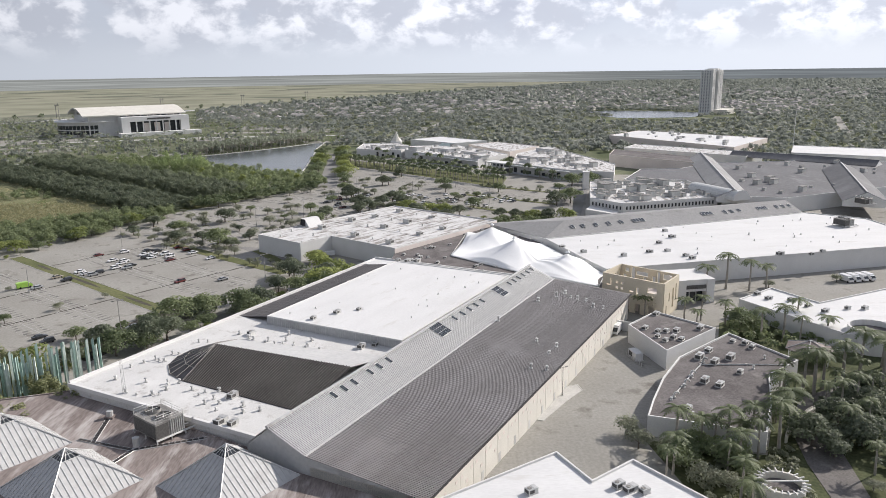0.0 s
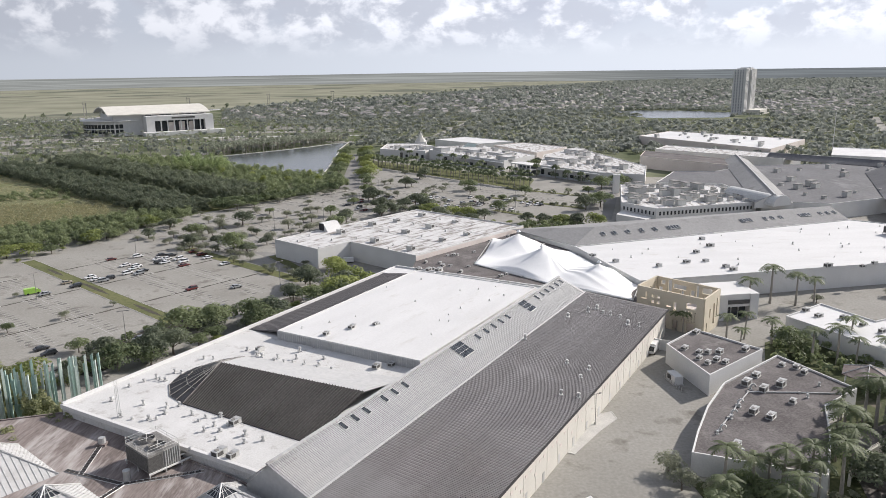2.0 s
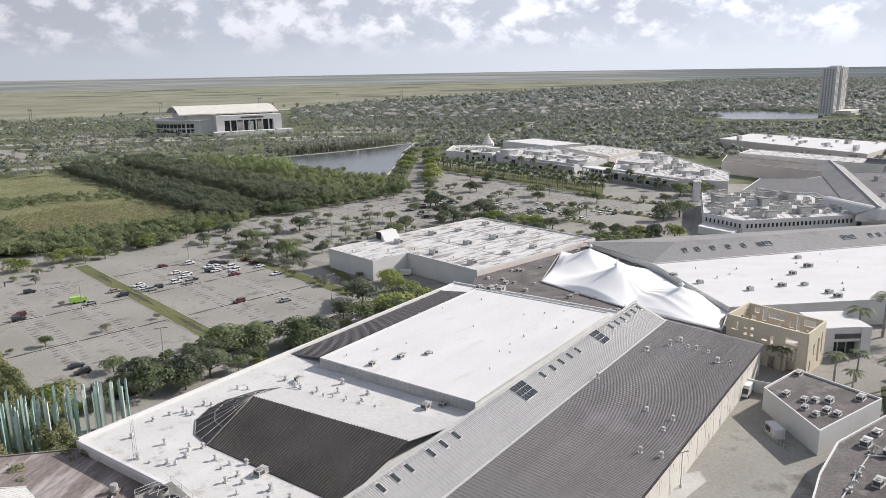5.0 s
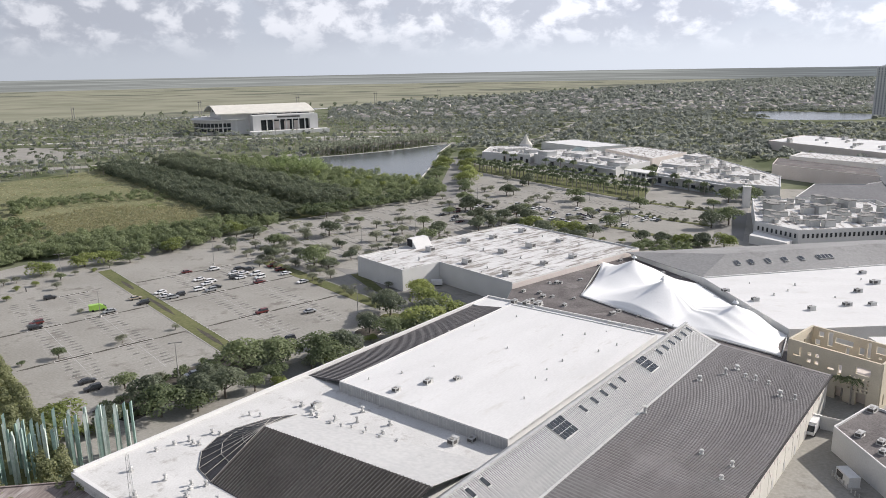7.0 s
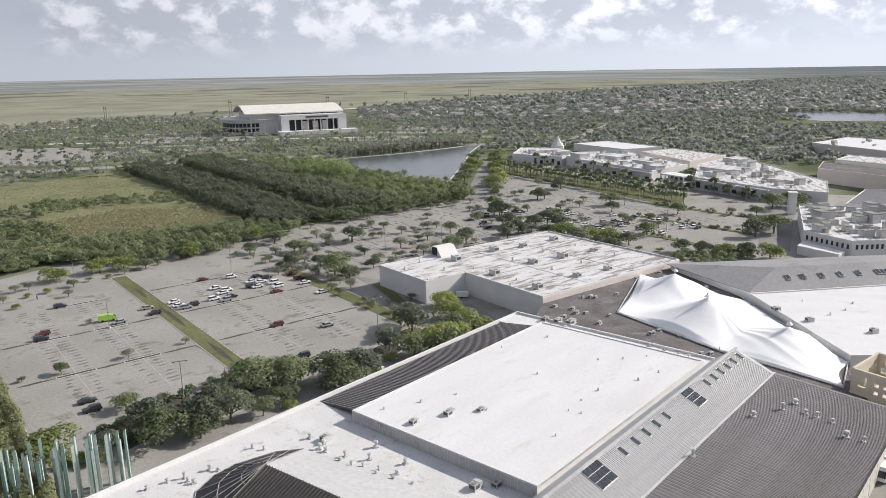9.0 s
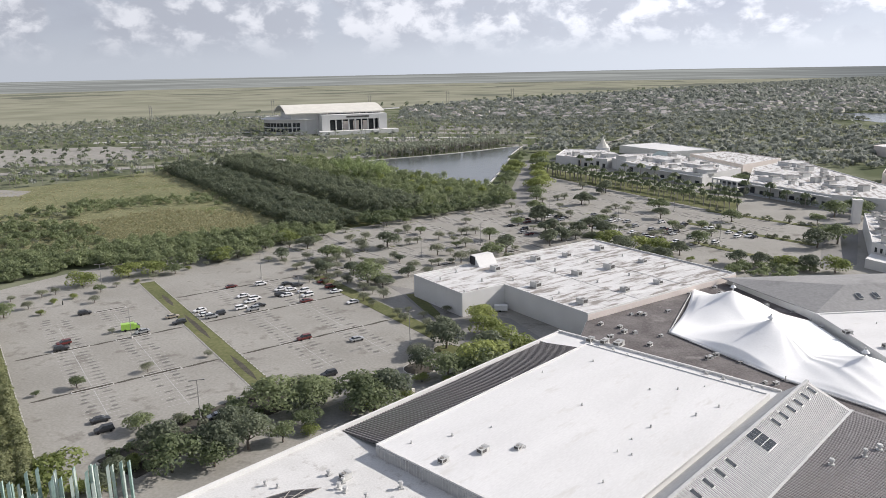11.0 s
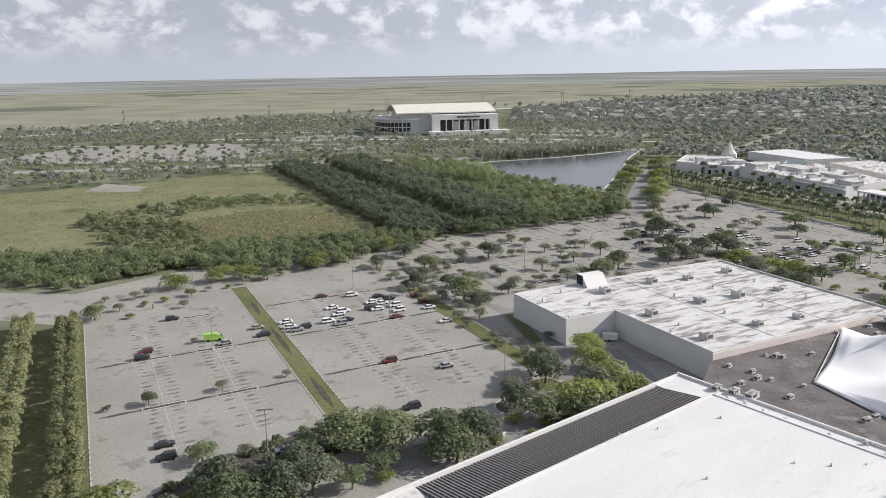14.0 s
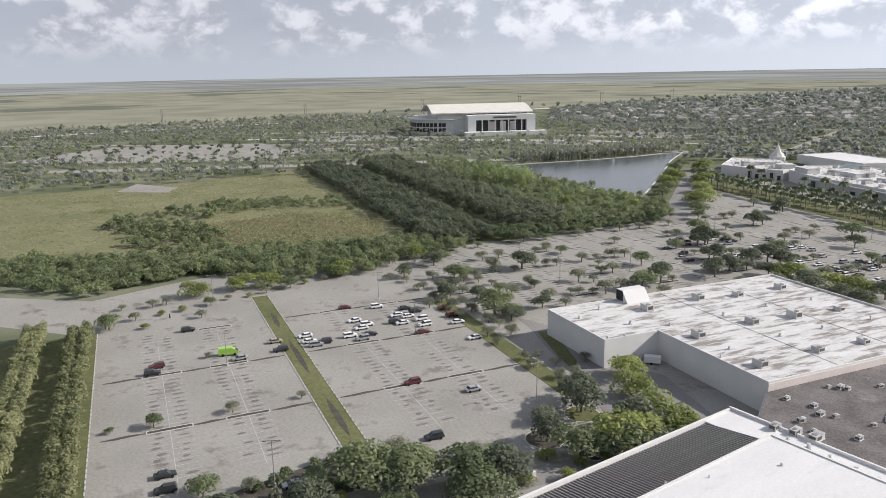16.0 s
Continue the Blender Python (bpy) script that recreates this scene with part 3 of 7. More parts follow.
for i in range(88):
    part("side_rib", rib3, None, wing, m=pose(62.4 + i * 0.8, 0, 0))
part("far_roof", Shape().box(134, 42, 0, 141, 103.6, 9.6), WHITE_ROOF, wing)
part("far_corner_roof", Shape().box(132, 90, 0, 134, 103.6, 9.6), WHITE_ROOF, wing)
part("far_parapet", Shape().box(141, 42, 0, 141.5, 104.2, 10.2), WHITE_WALL, wing)
# hipped vault: near-black front slope, pale grey back slope
vs = Shape()
rL, rR = (33, 84, 13.0), (36, 42, 13.0)
fl, fr, bl, br = (17, 80, 9.3), (16.4, 42, 9.3), (45.4, 88.5, 9.3), (54, 42, 9.3)
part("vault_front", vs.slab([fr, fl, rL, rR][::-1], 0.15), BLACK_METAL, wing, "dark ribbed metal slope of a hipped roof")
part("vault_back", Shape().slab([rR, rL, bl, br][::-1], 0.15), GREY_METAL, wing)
for i in range(52):
    k = (i + 0.5) / 52
    a = Vector(fr).lerp(Vector(fl), k)
    b = Vector(rR).lerp(Vector(rL), k)
    part("vault_rib", Shape().tube(a + Vector((0, 0, 0.12)), b + Vector((0, 0, 0.12)), 0.13, n=4), BLACK_METAL, wing)
arc = [(17, 80), (18.5, 86), (22.8, 91.4), (28, 93.8), (33, 94.2), (41, 92), (45.4, 88.5)]
for a, b in zip(arc, arc[1:]):
    part("glass_panel", Shape().slab([(a[0], a[1], 9.3), (b[0], b[1], 9.3), rL][::-1], 0.1), DARK_GLAZING, wing, "dark glass panel of a half-cone end")
for k in (0.0, 0.33, 0.66):
    for a, b in zip(arc, arc[1:]):
        pa, pb = Vector((*a, 9.35)).lerp(Vector(rL), k), Vector((*b, 9.35)).lerp(Vector(rL), k)
        part("glazing_bar", Shape().tube(pa, pb, 0.11, n=4), WEATHERED, wing)
for i in range(13):
    j, k = divmod(i, 2)
    a = Vector((*arc[j], 9.35))
    b = Vector((*arc[min(j + 1, 6)], 9.35))
    part("glazing_bar", Shape().tube(a.lerp(b, k / 2), Vector(rL) + Vector((0, 0, 0.1)), 0.1, n=4), WEATHERED, wing)
# roof lights on the pale slope
slope = math.degrees(math.atan2(4, 9.3))


def roof_light(x, cols=1, rows_=1):
    t = part("roof_light", Shape().box(0, 0, 0, 1.1 * cols + 0.1, 2.4 if rows_ == 1 else 5.0, 0.3), UNIT_METAL, wing, "raised roof light with dark glass", m=pose(x, 33.0 if rows_ == 1 else 31.3, 13.72 if rows_ == 1 else 12.99, slope))
    for c in range(cols):
        for r in range(rows_):
            h = 2.0 if rows_ == 1 else 1.45
            part("pane", Shape().box(0.12 + c * 1.1, 0.2 + r * 1.58, 0.28, 1.08 + c * 1.1, 0.2 + r * 1.58 + h, 0.36), GLASS_DARK, t)


for x in (17.6, 21.5, 25.4, 32, 36, 40.2, 75.5, 80.5, 85, 89.5, 94, 115, 119, 123, 127, 131, 135):
    roof_light(x)
roof_light(63.8, 5, 3)
roof_light(104.8, 4, 3)

# ---- flat store behind ----
STORE = frame_at(-21.1, 315.5, -0.766, 0.643)           # x along the near face, away to the left; y points to the camera's left
store = thing("flat_store", "long white department store with a stained flat roof", "building", m=STORE)
SHELL = [(0, 0), (0, -76), (72, -76), (72, 18.5), (41, 18.5), (41, 0)]
part("wall", Shape().prism(SHELL, 0, 8.0), WHITE_WALL, store)
part("roof", Shape().prism(inset(SHELL, 0.3)[1], 7.5, 8.15), OLD_ROOF, store, "white flat roof with dark rain streaks")
part("parapet", rim(Shape(), SHELL, 7.9, 8.7, 0.35), WHITE_WALL, store)
# Sunward side: its warm lit tone is put into a thin pinkish face.
part("sunlit_side_face", Shape().box(-0.12, -76, 0, 0, 0, 8.1), PINK_WALL, store)
mon = part("monitor", Shape().add([(66, -8, 8), (72.4, -8, 8), (72.4, -17, 8), (66, -17, 8), (69.4, -8, 12), (72.4, -8, 12), (72.4, -17, 12), (69.4, -17, 12)],
     [(0, 3, 2, 1), (4, 5, 6, 7), (0, 1, 5, 4), (1, 2, 6, 5), (2, 3, 7, 6), (3, 0, 4, 7)]), WHITE_WALL, store, "white wedge-shaped roof monitor")
part("opening", Shape().box(68.9, -8.02, 8.5, 72.3, -7.85, 11.8), DARK_GLAZING, mon)
part("roof_seam", Shape().box(0.4, -25.1, 8.14, 71.6, -24.9, 8.26), OLD_ROOF, store)
part("roof_seam", Shape().box(0.4, -50.1, 8.14, 71.6, -49.9, 8.26), OLD_ROOF, store)

# ---- plaza roof and tent ----
PLAZA = [(60, 242), (-22.5, 291.5), (-21.5, 315), (28, 375), (40, 352), (46, 328), (61, 276)]
plaza = thing("plaza_block", "low dark gravel roof between the stores", "building")
part("wall", Shape().prism(PLAZA, 0, 6.0), WHITE_WALL, plaza)
part("roof", Shape().prism(inset(PLAZA, 0.2)[1], 5.9, 6.2), TAR_ROOF, plaza)

# ---- large store with the white roof, farther right ----
BIG = [(62.5, 276), (46.6, 330), (189, 383), (212, 365), (215, 312)]
big = thing("big_store", "large mall store with a clean white roof and grey metal ridge", "building")
part("wall", Shape().prism(BIG, 0, 8.2), WHITE_WALL, big)
part("roof", Shape().prism(inset(BIG, 0.3)[1], 8.0, 8.35), WHITE_ROOF, big)
part("parapet", rim(Shape(), BIG, 8.1, 8.7, 0.4), WHITE_WALL, big)
part("ridge_roof", Shape().slab([(46.6, 331, 8.6), (189, 384, 8.6), (185, 396, 13), (58, 349, 13)], 0.2), MID_METAL, big, "grey ribbed ridge roof")
part("hip", Shape().slab([(58, 349, 13), (22, 366, 8.6), (46.6, 331, 8.6)], 0.2), MID_METAL, big)
part("back_slope", Shape().slab([(185, 396, 13), (196, 420, 8.6), (22, 366, 8.6), (58, 349, 13)], 0.2), MID_METAL, big)
part("base", Shape().prism([(46.6, 330), (189, 384), (196, 420), (24, 367)], 0, 8.5), WHITE_WALL, big)
for k, n in ((0.05, 1), (0.09, 1), (0.14, 1), (0.19, 1), (0.24, 1), (0.31, 4), (0.60, 4), (0.68, 1), (0.71, 1), (0.745, 1), (0.85, 4), (0.92, 1), (0.95, 1), (0.98, 1)):
    a = Vector((48, 331, 8.6)).lerp(Vector((189, 384, 8.6)), k)
    b = Vector((60, 349, 13)).lerp(Vector((185, 396, 13)), k)
    c = a.lerp(b, 0.55)
    t = part("roof_light", Shape().box(-0.8 * n, -1.5, -0.1, 0.8 * n, 1.5, 0.3), UNIT_METAL, big, m=pose(c.x, c.y, c.z, 18, 0, 20.4))
    for i in range(n):
        part("pane", Shape().box(-0.8 * n + 0.15 + 1.6 * i, -1.3, 0.28, -0.8 * n + 1.45 + 1.6 * i, 1.3, 0.36), GLASS_DARK, t)

# ---- shops round the court ----


def parapets(poly, z0, z1, w, mat, parent):
    """Each length of a parapet as a part."""
    a, b = inset(poly, w)
    for i in range(len(a)):
        j = (i + 1) % len(a)
        part("parapet", Shape().prism([a[i], a[j], b[j], b[i]], z0, z1), mat, parent)


def flat_shop(name, label, poly, h, wall, roof, cap=0.6):
    t = thing(name, label, "building")
    part("wall", Shape().prism(poly, 0, h), wall, t)
    part("roof", Shape().prism(inset(poly, 0.3)[1], h - 0.1, h + 0.12), roof, t)
    parapets(poly, h, h + cap, 0.35, wall, t)
    return t


shop_a = flat_shop("court_shop", "small white flat-roofed shop with a dark gravel roof", [(57.5, 220), (69.3, 232.5), (83.2, 215.7), (62.8, 197.5)], 5.4, WHITE_WALL, TAR_ROOF)
shop_b = flat_shop("curved_shop", "low white shop with a wide dark gravel roof", [(65.4, 194.6), (86.3, 213.4), (97, 191), (85, 181.5), (79, 166), (71, 150), (47, 159), (51, 168.5), (57, 181)], 4.6, WHITE_WALL, TAR_ROOF)
front = flat_shop("near_store", "near white flat-roofed store with stepped corners", [(-2, 121), (22.6, 138), (27.7, 127), (37.3, 134.5), (47.5, 120), (52, 100), (10, 80)], 7.4, WHITE_WALL, WHITE_ROOF)
white_b = flat_shop("white_shop", "white flat-roofed shops behind the palms", [(101.7, 245), (118.4, 257.9), (127, 240), (158, 255), (180, 225), (135, 205), (120, 209)], 5.2, WHITE_WALL, WHITE_ROOF)

# ---- near annex with pyramids ----
annex = thing("annex", "low brown-stained flat roof with pyramid roof lights", "building")
ANNEX = [(-120, 150), (-112, 168), (-93, 174), (-46, 146), (-28, 134), (-2, 120), (6, 95), (-120, 95)]
part("wall", Shape().prism(ANNEX, 0, 6.6), WHITE_WALL, annex)
part("roof", Shape().prism(inset(ANNEX, 0.2)[1], 6.5, 6.8), BROWN_ROOF, annex, "brown-stained flat roof")
part("coping", rim(Shape(), ANNEX, 6.6, 7.05, 0.4), BROWN_ROOF, annex)


def pyramid(cx, cy, r, yaw):
    t = thing("pyramid_roof", "grey ribbed pyramid roof with a glazed tip", "roof", "pyramid roofs", m=pose(cx, cy, 6.8, 0, 0, yaw))
    tip = 0.8
    for k in range(4):
        m = pose(0, 0, 0, 0, 0, 90 * k)
        s = Shape().slab([(-r, -r, 0), (r, -r, 0), (r * (1 - tip), -r * (1 - tip), 7.6 * tip), (-r * (1 - tip), -r * (1 - tip), 7.6 * tip)], 0.1)
        f = part("slope", s, GREY_METAL, t, m=m)
        for i in range(17):
            x = -r + (i + 0.5) * 2 * r / 17
            y = max(abs(x), r * (1 - tip))
            part("rib", Shape().tube((x, -r, 0.06), (x, -y, 7.6 * (r - y) / r + 0.06), 0.07, n=3), GREY_METAL, f)
        g = Shape().slab([(-r * 0.2, -r * 0.2, 7.6 * tip), (r * 0.2, -r * 0.2, 7.6 * tip), (0, 0, 7.75)], 0.05)
        part("glass_tip", g, GLASS_DARK, t, m=m)
        for u in (-0.5, 0.0, 0.5):
            part("glazing_bar", Shape().tube((r * 0.2 * u, -r * 0.2, 7.6 * tip + 0.08), (r * 0.2 * u * 0.12, -r * 0.024, 7.66), 0.06, n=4), WHITE_WALL, t, m=m)
        for u in (0.2, 0.105):
            part("glazing_bar", Shape().tube((-r * u, -r * u, 7.6 * (1 - u) + 0.1), (r * u, -r * u, 7.6 * (1 - u) + 0.1), 0.09 if u == 0.2 else 0.06, n=4), WHITE_WALL, t, m=m)
        part("tip_bar", Shape().tube((-r * 0.2, -r * 0.2, 7.6 * tip + 0.16), (0, 0, 7.95), 0.12, n=4), WHITE_WALL, t, m=m)
        part("hip_bar", Shape().tube((-r, -r, 0.1), (0, 0, 7.85), 0.13, n=4), UNIT_METAL, t, m=m)
    return t


for cx, cy in ((-72.8, 129.6), (-42.2, 130.4), (-94, 145)):
    pyramid(cx, cy, 9.6, 52)

# ---- far buildings ----
far_a = flat_shop("aircon_store", "white flat store crowded with rooftop machines", [(88, 437), (102.8, 417), (163, 435), (161, 499), (101, 505)], 8.0, WHITE_WALL, OLD_ROOF)
far_b = flat_shop("far_white_store", "far white flat-roofed store", [(190, 850), (276, 704), (345, 792), (240, 910)], 8.4, PINK_WALL, WHITE_ROOF)
far_c = flat_shop("far_shop", "far white shop row with flat roofs", [(-86, 756), (-66, 742), (-40, 733), (-28, 756), (-48, 812), (-84, 808)], 7, WHITE_WALL, OLD_ROOF)
far_d = flat_shop("far_shop", "far white shop row with flat roofs", [(-36, 733), (-22, 703), (31, 640), (60, 678), (12, 780), (-26, 762)], 8, WHITE_WALL, OLD_ROOF)
far_e = flat_shop("far_shop", "far white shop row with flat roofs", [(58, 612), (98, 566), (128, 552), (140, 600), (118, 690), (107, 745), (69, 685)], 7.5, WHITE_WALL, OLD_ROOF)
far_f = flat_shop("grey_roof_store", "wide grey-roofed mall block", [(125, 508), (165, 500), (166, 436), (200, 425), (300, 470), (400, 520), (330, 600), (213, 590), (180, 560), (150, 560)], 8.5, WHITE_WALL, SLATE_METAL)

# ---- foliage ----
rng = np.random.default_rng(7)


def leaf_quads(n, rx, rz, size, lobes, seed):
    """Corners (n, 4, 3) of n leaf sprays filling a lumpy crown that sits round the origin."""
    g = np.random.default_rng(seed)
    c = g.normal(size=(lobes, 3))
    c /= np.linalg.norm(c, axis=1, keepdims=True)
    c *= g.uniform(0.35, 0.68, (lobes, 1))
    c[:, 2] = np.abs(c[:, 2]) * 1.15 - 0.32
    rad = g.uniform(0.30, 0.48, lobes)
    which = g.integers(0, lobes, n)
    d = g.normal(size=(n, 3))
    d /= np.linalg.norm(d, axis=1, keepdims=True)
    d[:, 2] = np.where(d[:, 2] < -0.35, -d[:, 2], d[:, 2])
    at = c[which] + d * (rad[which] * g.uniform(0.62, 1.08, n) ** 0.5)[:, None]
    at *= np.array([rx, rx, rz])
    nrm = d + g.normal(size=(n, 3)) * 0.55 + np.array([0, 0, 0.45])
    nrm /= np.linalg.norm(nrm, axis=1, keepdims=True)
    a = np.cross(nrm, g.normal(size=(n, 3)))
    a /= np.linalg.norm(a, axis=1, keepdims=True) + 1e-9
    b = np.cross(nrm, a)
    s = size * g.uniform(0.6, 1.25, (n, 1))
    a, b = a * s, b * s * g.uniform(0.45, 0.8, (n, 1))
    return np.stack([at - a, at - b * 0.9, at + a, at + b], 1)


def quads_mesh(name, q, mat):
    q = np.asarray(q, dtype=np.float32).reshape(-1, 4, 3)
    n = len(q)
    me = bpy.data.meshes.new(name)
    me.vertices.add(4 * n)
    me.vertices.foreach_set("co", q.ravel())
    me.loops.add(4 * n)
    me.loops.foreach_set("vertex_index", np.arange(4 * n, dtype=np.int32))
    me.polygons.add(n)
    me.polygons.foreach_set("loop_start", np.arange(0, 4 * n, 4, dtype=np.int32))
    me.materials.append(mat)
    me.update(calc_edges=True)
    me.validate()
    return me


def in_poly(px, py, poly):
    inside = np.zeros(len(px), bool)
    j = len(poly) - 1
    for i in range(len(poly)):
        (xi, yi), (xj, yj) = poly[i], poly[j]
        cross = ((yi > py) != (yj > py)) & (px < (xj - xi) * (py - yi) / (yj - yi + 1e-12) + xi)
        inside ^= cross
        j = i
    return inside


def spots_in(poly, spacing, avoid=(), jitter=0.45, keep=1.0):
    """Jittered grid of places inside a polygon and outside others."""
    xs, ys = [p[0] for p in poly], [p[1] for p in poly]
    gx, gy = np.meshgrid(np.arange(min(xs), max(xs), spacing), np.arange(min(ys), max(ys), spacing))
    px, py = gx.ravel().astype(float), gy.ravel().astype(float)
    px += rng.uniform(-jitter, jitter, len(px)) * spacing
    py += rng.uniform(-jitter, jitter, len(py)) * spacing
    ok = in_poly(px, py, poly) & (rng.random(len(px)) < keep)
    for a in avoid:
        ok &= ~in_poly(px, py, a)
    return np.stack([px[ok], py[ok]], 1)


def woods(name, places, r0, r1, h, mat, label, category, quads=110, size=0.30, flat=0.8, low=0.35, kinds=5):
    """Many crowns as one object of kind stuff. h: height of a crown's middle as a share of its radius plus stem."""
    kits = [leaf_quads(quads, 1, flat, size, 7, 50 + k) for k in range(kinds)]
    res = []
    for x, y in places:
        r = rng.uniform(r0, r1)
        a = rng.uniform(0, 6.283)
        k = kits[rng.integers(kinds)]
        c, s = math.cos(a) * r, math.sin(a) * r
        q = np.empty_like(k)
        q[..., 0] = k[..., 0] * c - k[..., 1] * s + x
        q[..., 1] = k[..., 0] * s + k[..., 1] * c + y
        q[..., 2] = np.maximum(k[..., 2] * r * rng.uniform(0.85, 1.15) + h * rng.uniform(0.75, 1.2) + r * low, 0.05)
        res.append(q)
    ob = new(name, quads_mesh(name, np.concatenate(res), mat))
    return tagged(ob, label, category, kind="stuff")


def tree_kit(name, mat, label, sparse=1.0, seed=1, tall=1.0):
    """One tree of crown radius 3 m at the origin: trunk, limbs, crown."""
    t = thing(name, label, "tree", "trees about the car park")
    g = random.Random(seed)
    h = 2.9 * tall
    tr = Shape()
    tr.tube((0, 0, -0.1), (0.1, 0.05, h * 0.45), 0.22, 0.17, 7)
    tr.tube((0.1, 0.05, h * 0.43), (0.05, -0.1, h * 0.9), 0.17, 0.11, 7)
    part("trunk", tr, BARK, t)
    for i in range(3):
        a = i * 2.09 + g.uniform(-0.3, 0.3)
        r = g.uniform(1.2, 2.1)
        z = h * g.uniform(0.45, 0.7)
        e = (r * math.cos(a), r * math.sin(a), h + g.uniform(0.2, 1.5))
        part("limb", Shape().tube((0.05, 0, z), e, 0.10, 0.035, 5), BARK, t)
    q = leaf_quads(int(1800 * sparse), 3.9, 2.9, 0.245, 16, seed)
    q[..., 2] += h + 0.45
    part("crown", quads_mesh("crown", q, mat), None, t)
    return t


def put(kits, x, y, r, used, base=3.0, z=0.05):
    k = random.randrange(len(kits))
    m = Matrix.LocRotScale((x, y, z), Euler((0, 0, random.uniform(0, 6.28))), (r / base, r / base, r / base * random.uniform(0.8, 1.0)))
    if k not in used:
        used.add(k)
        kits[k].matrix_basis = m
        return kits[k]
    return copy_thing(kits[k], m)


KITS = {0: [tree_kit("tree", LEAF, "leafy mid-green tree with a rounded open crown", 1.0, s) for s in (1, 2, 3)],
        1: [tree_kit("tree", LEAF_BRIGHT, "bright yellow-green tree with a dense crown", 1.15, s, 0.7) for s in (4, 5)],
        2: [tree_kit("tree", LEAF_OLIVE, "thin grey-olive tree with a sparse airy crown", 0.7, s) for s in (6, 7, 8)],
        3: [tree_kit("tree", LEAF_DARK, "dark green tree with a dense rounded crown", 1.1, s, 0.85) for s in (9, 10)]}
USED = {0: set(), 1: set(), 2: set(), 3: set()}
TREES_LOT = [(-153.1, 246.6, 0, 1.9), (-141.2, 261.0, 2, 1.6), (-160.2, 239.5, 0, 1.3), (-204.2, 314.4, 2, 1.6), (-213.1, 297.4, 1, 1.3), (-225.6, 291.8, 2, 2.0), (-174.0, 286.7, 2, 1.7), (-130.7, 275.4, 2, 1.5), (-93.8, 261.3, 2, 3.6), (-77.3, 265.0, 2, 3.8), (-85.3, 255.2, 0, 3.4), (-92.8, 245.8, 0, 4.2), (-100.2, 240.4, 0, 3.6), (-69.6, 253.8, 1, 3.6), (-63.8, 262.4, 2, 2.6), (-112.4, 234.6, 2, 2.6), (-119.7, 228.9, 0, 2.6), (-64.7, 280.2, 3, 3.8), (-62.1, 298.0, 3, 4.0), (-73.6, 315.9, 2, 2.2), (-83.5, 320.2, 2, 1.6)]
TREES_SIDE = [(-53.1, 313.2, 1, 4.0), (-43.4, 298.4, 1, 3.6), (-37.7, 303.3, 1, 4.0), (-39.6, 295.5, 1, 3.2), (-46.3, 290.9, 1, 2.6), (-52.9, 281.1, 1, 2.2), (-70.8, 330.7, 2, 2.0), (-225.9, 332.9, 1, 2.8), (-229.8, 315.7, 2, 3.0), (-237.7, 308.6, 2, 2.4), (-227.6, 320.4, 2, 2.0), (-215.6, 348.3, 1, 2.8), (-208.3, 355.0, 1, 2.8), (-206.2, 363.1, 2, 1.6), (-201.8, 372.5, 1, 2.2), (-136.1, 357.2, 2, 3.0), (-128.7, 360.5, 2, 3.2), (-120.3, 359.2, 2, 3.0), (-109.9, 350.5, 2, 2.8), (-105.6, 360.3, 0, 2.8), (-99.1, 373.6, 3, 3.2)]
TREES_BACK = [(-102.1, 361.9, 2, 2.2), (-95.1, 394.3, 2, 2.4), (-91.6, 412.8, 2, 2.2), (-168.8, 383.9, 2, 2.6), (-160.3, 383.0, 2, 2.8), (-188.0, 392.2, 2, 2.4), (-196.0, 386.8, 0, 2.6), (-143.9, 381.3, 2, 3.0), (-150.2, 374.3, 2, 2.8), (-139.2, 392.1, 2, 2.6), (-127.2, 392.9, 2, 2.4), (-126.9, 416.5, 2, 2.6), (-113.5, 432.5, 2, 2.4), (-96.8, 439.7, 2, 2.6), (-90.4, 458.8, 2, 2.6), (-80.2, 446.8, 0, 2.6), (-45.1, 451.7, 3, 3.4), (-37.5, 465.0, 3, 3.6), (-51.5, 448.9, 3, 3.2), (1.5, 418.1, 3, 3.4)]
TREES_COURT = [(43.5, 152.8, 2, 4.0), (42.6, 159.5, 2, 3.4), (52.7, 136.9, 2, 3.6), (57.4, 135.5, 2, 3.4), (50.1, 145.2, 0, 3.2), (49.5, 151.4, 2, 3.0), (62.4, 139.2, 0, 3.0), (92.4, 160.9, 3, 3.4), (101.3, 172.7, 3, 3.6), (104.2, 166.4, 3, 3.6), (111.1, 182.6, 3, 3.4), (109.7, 202.3, 3, 2.8), (96.8, 150.0, 0, 2.6), (96.5, 229.3, 0, 3.0), (100.8, 226.5, 0, 2.8), (125.8, 276.2, 2, 2.6), (86.1, 134.3, 2, 2.6), (155.3, 282.6, 2, 2.6)]
PALMS_COURT = [(86.9, 239.3, 7), (80.6, 237.2, 6.5), (82.3, 229.9, 6.5), (93.6, 235.0, 7), (108.9, 275.5, 9), (99.1, 270.1, 8), (116.8, 272.9, 8), (124.1, 274.8, 8), (99.6, 221.3, 7.5), (105.5, 218.6, 7.5), (109.5, 216.0, 7), (116.7, 234.0, 8), (118.8, 218.1, 7.5), (79.9, 158.4, 9), (82.7, 168.6, 9), (74.2, 150.7, 8), (96.1, 179.6, 9), (100.0, 183.0, 8), (105.2, 182.8, 9), (113.6, 189.9, 9), (115.5, 182.4, 9), (94.9, 183.1, 9), (47.9, 141.8, 6), (62.4, 143.7, 6.5), (124.2, 197.5, 9), (69.3, 244.8, 5), (68.0, 247.3, 5), (73.4, 247.1, 5)]
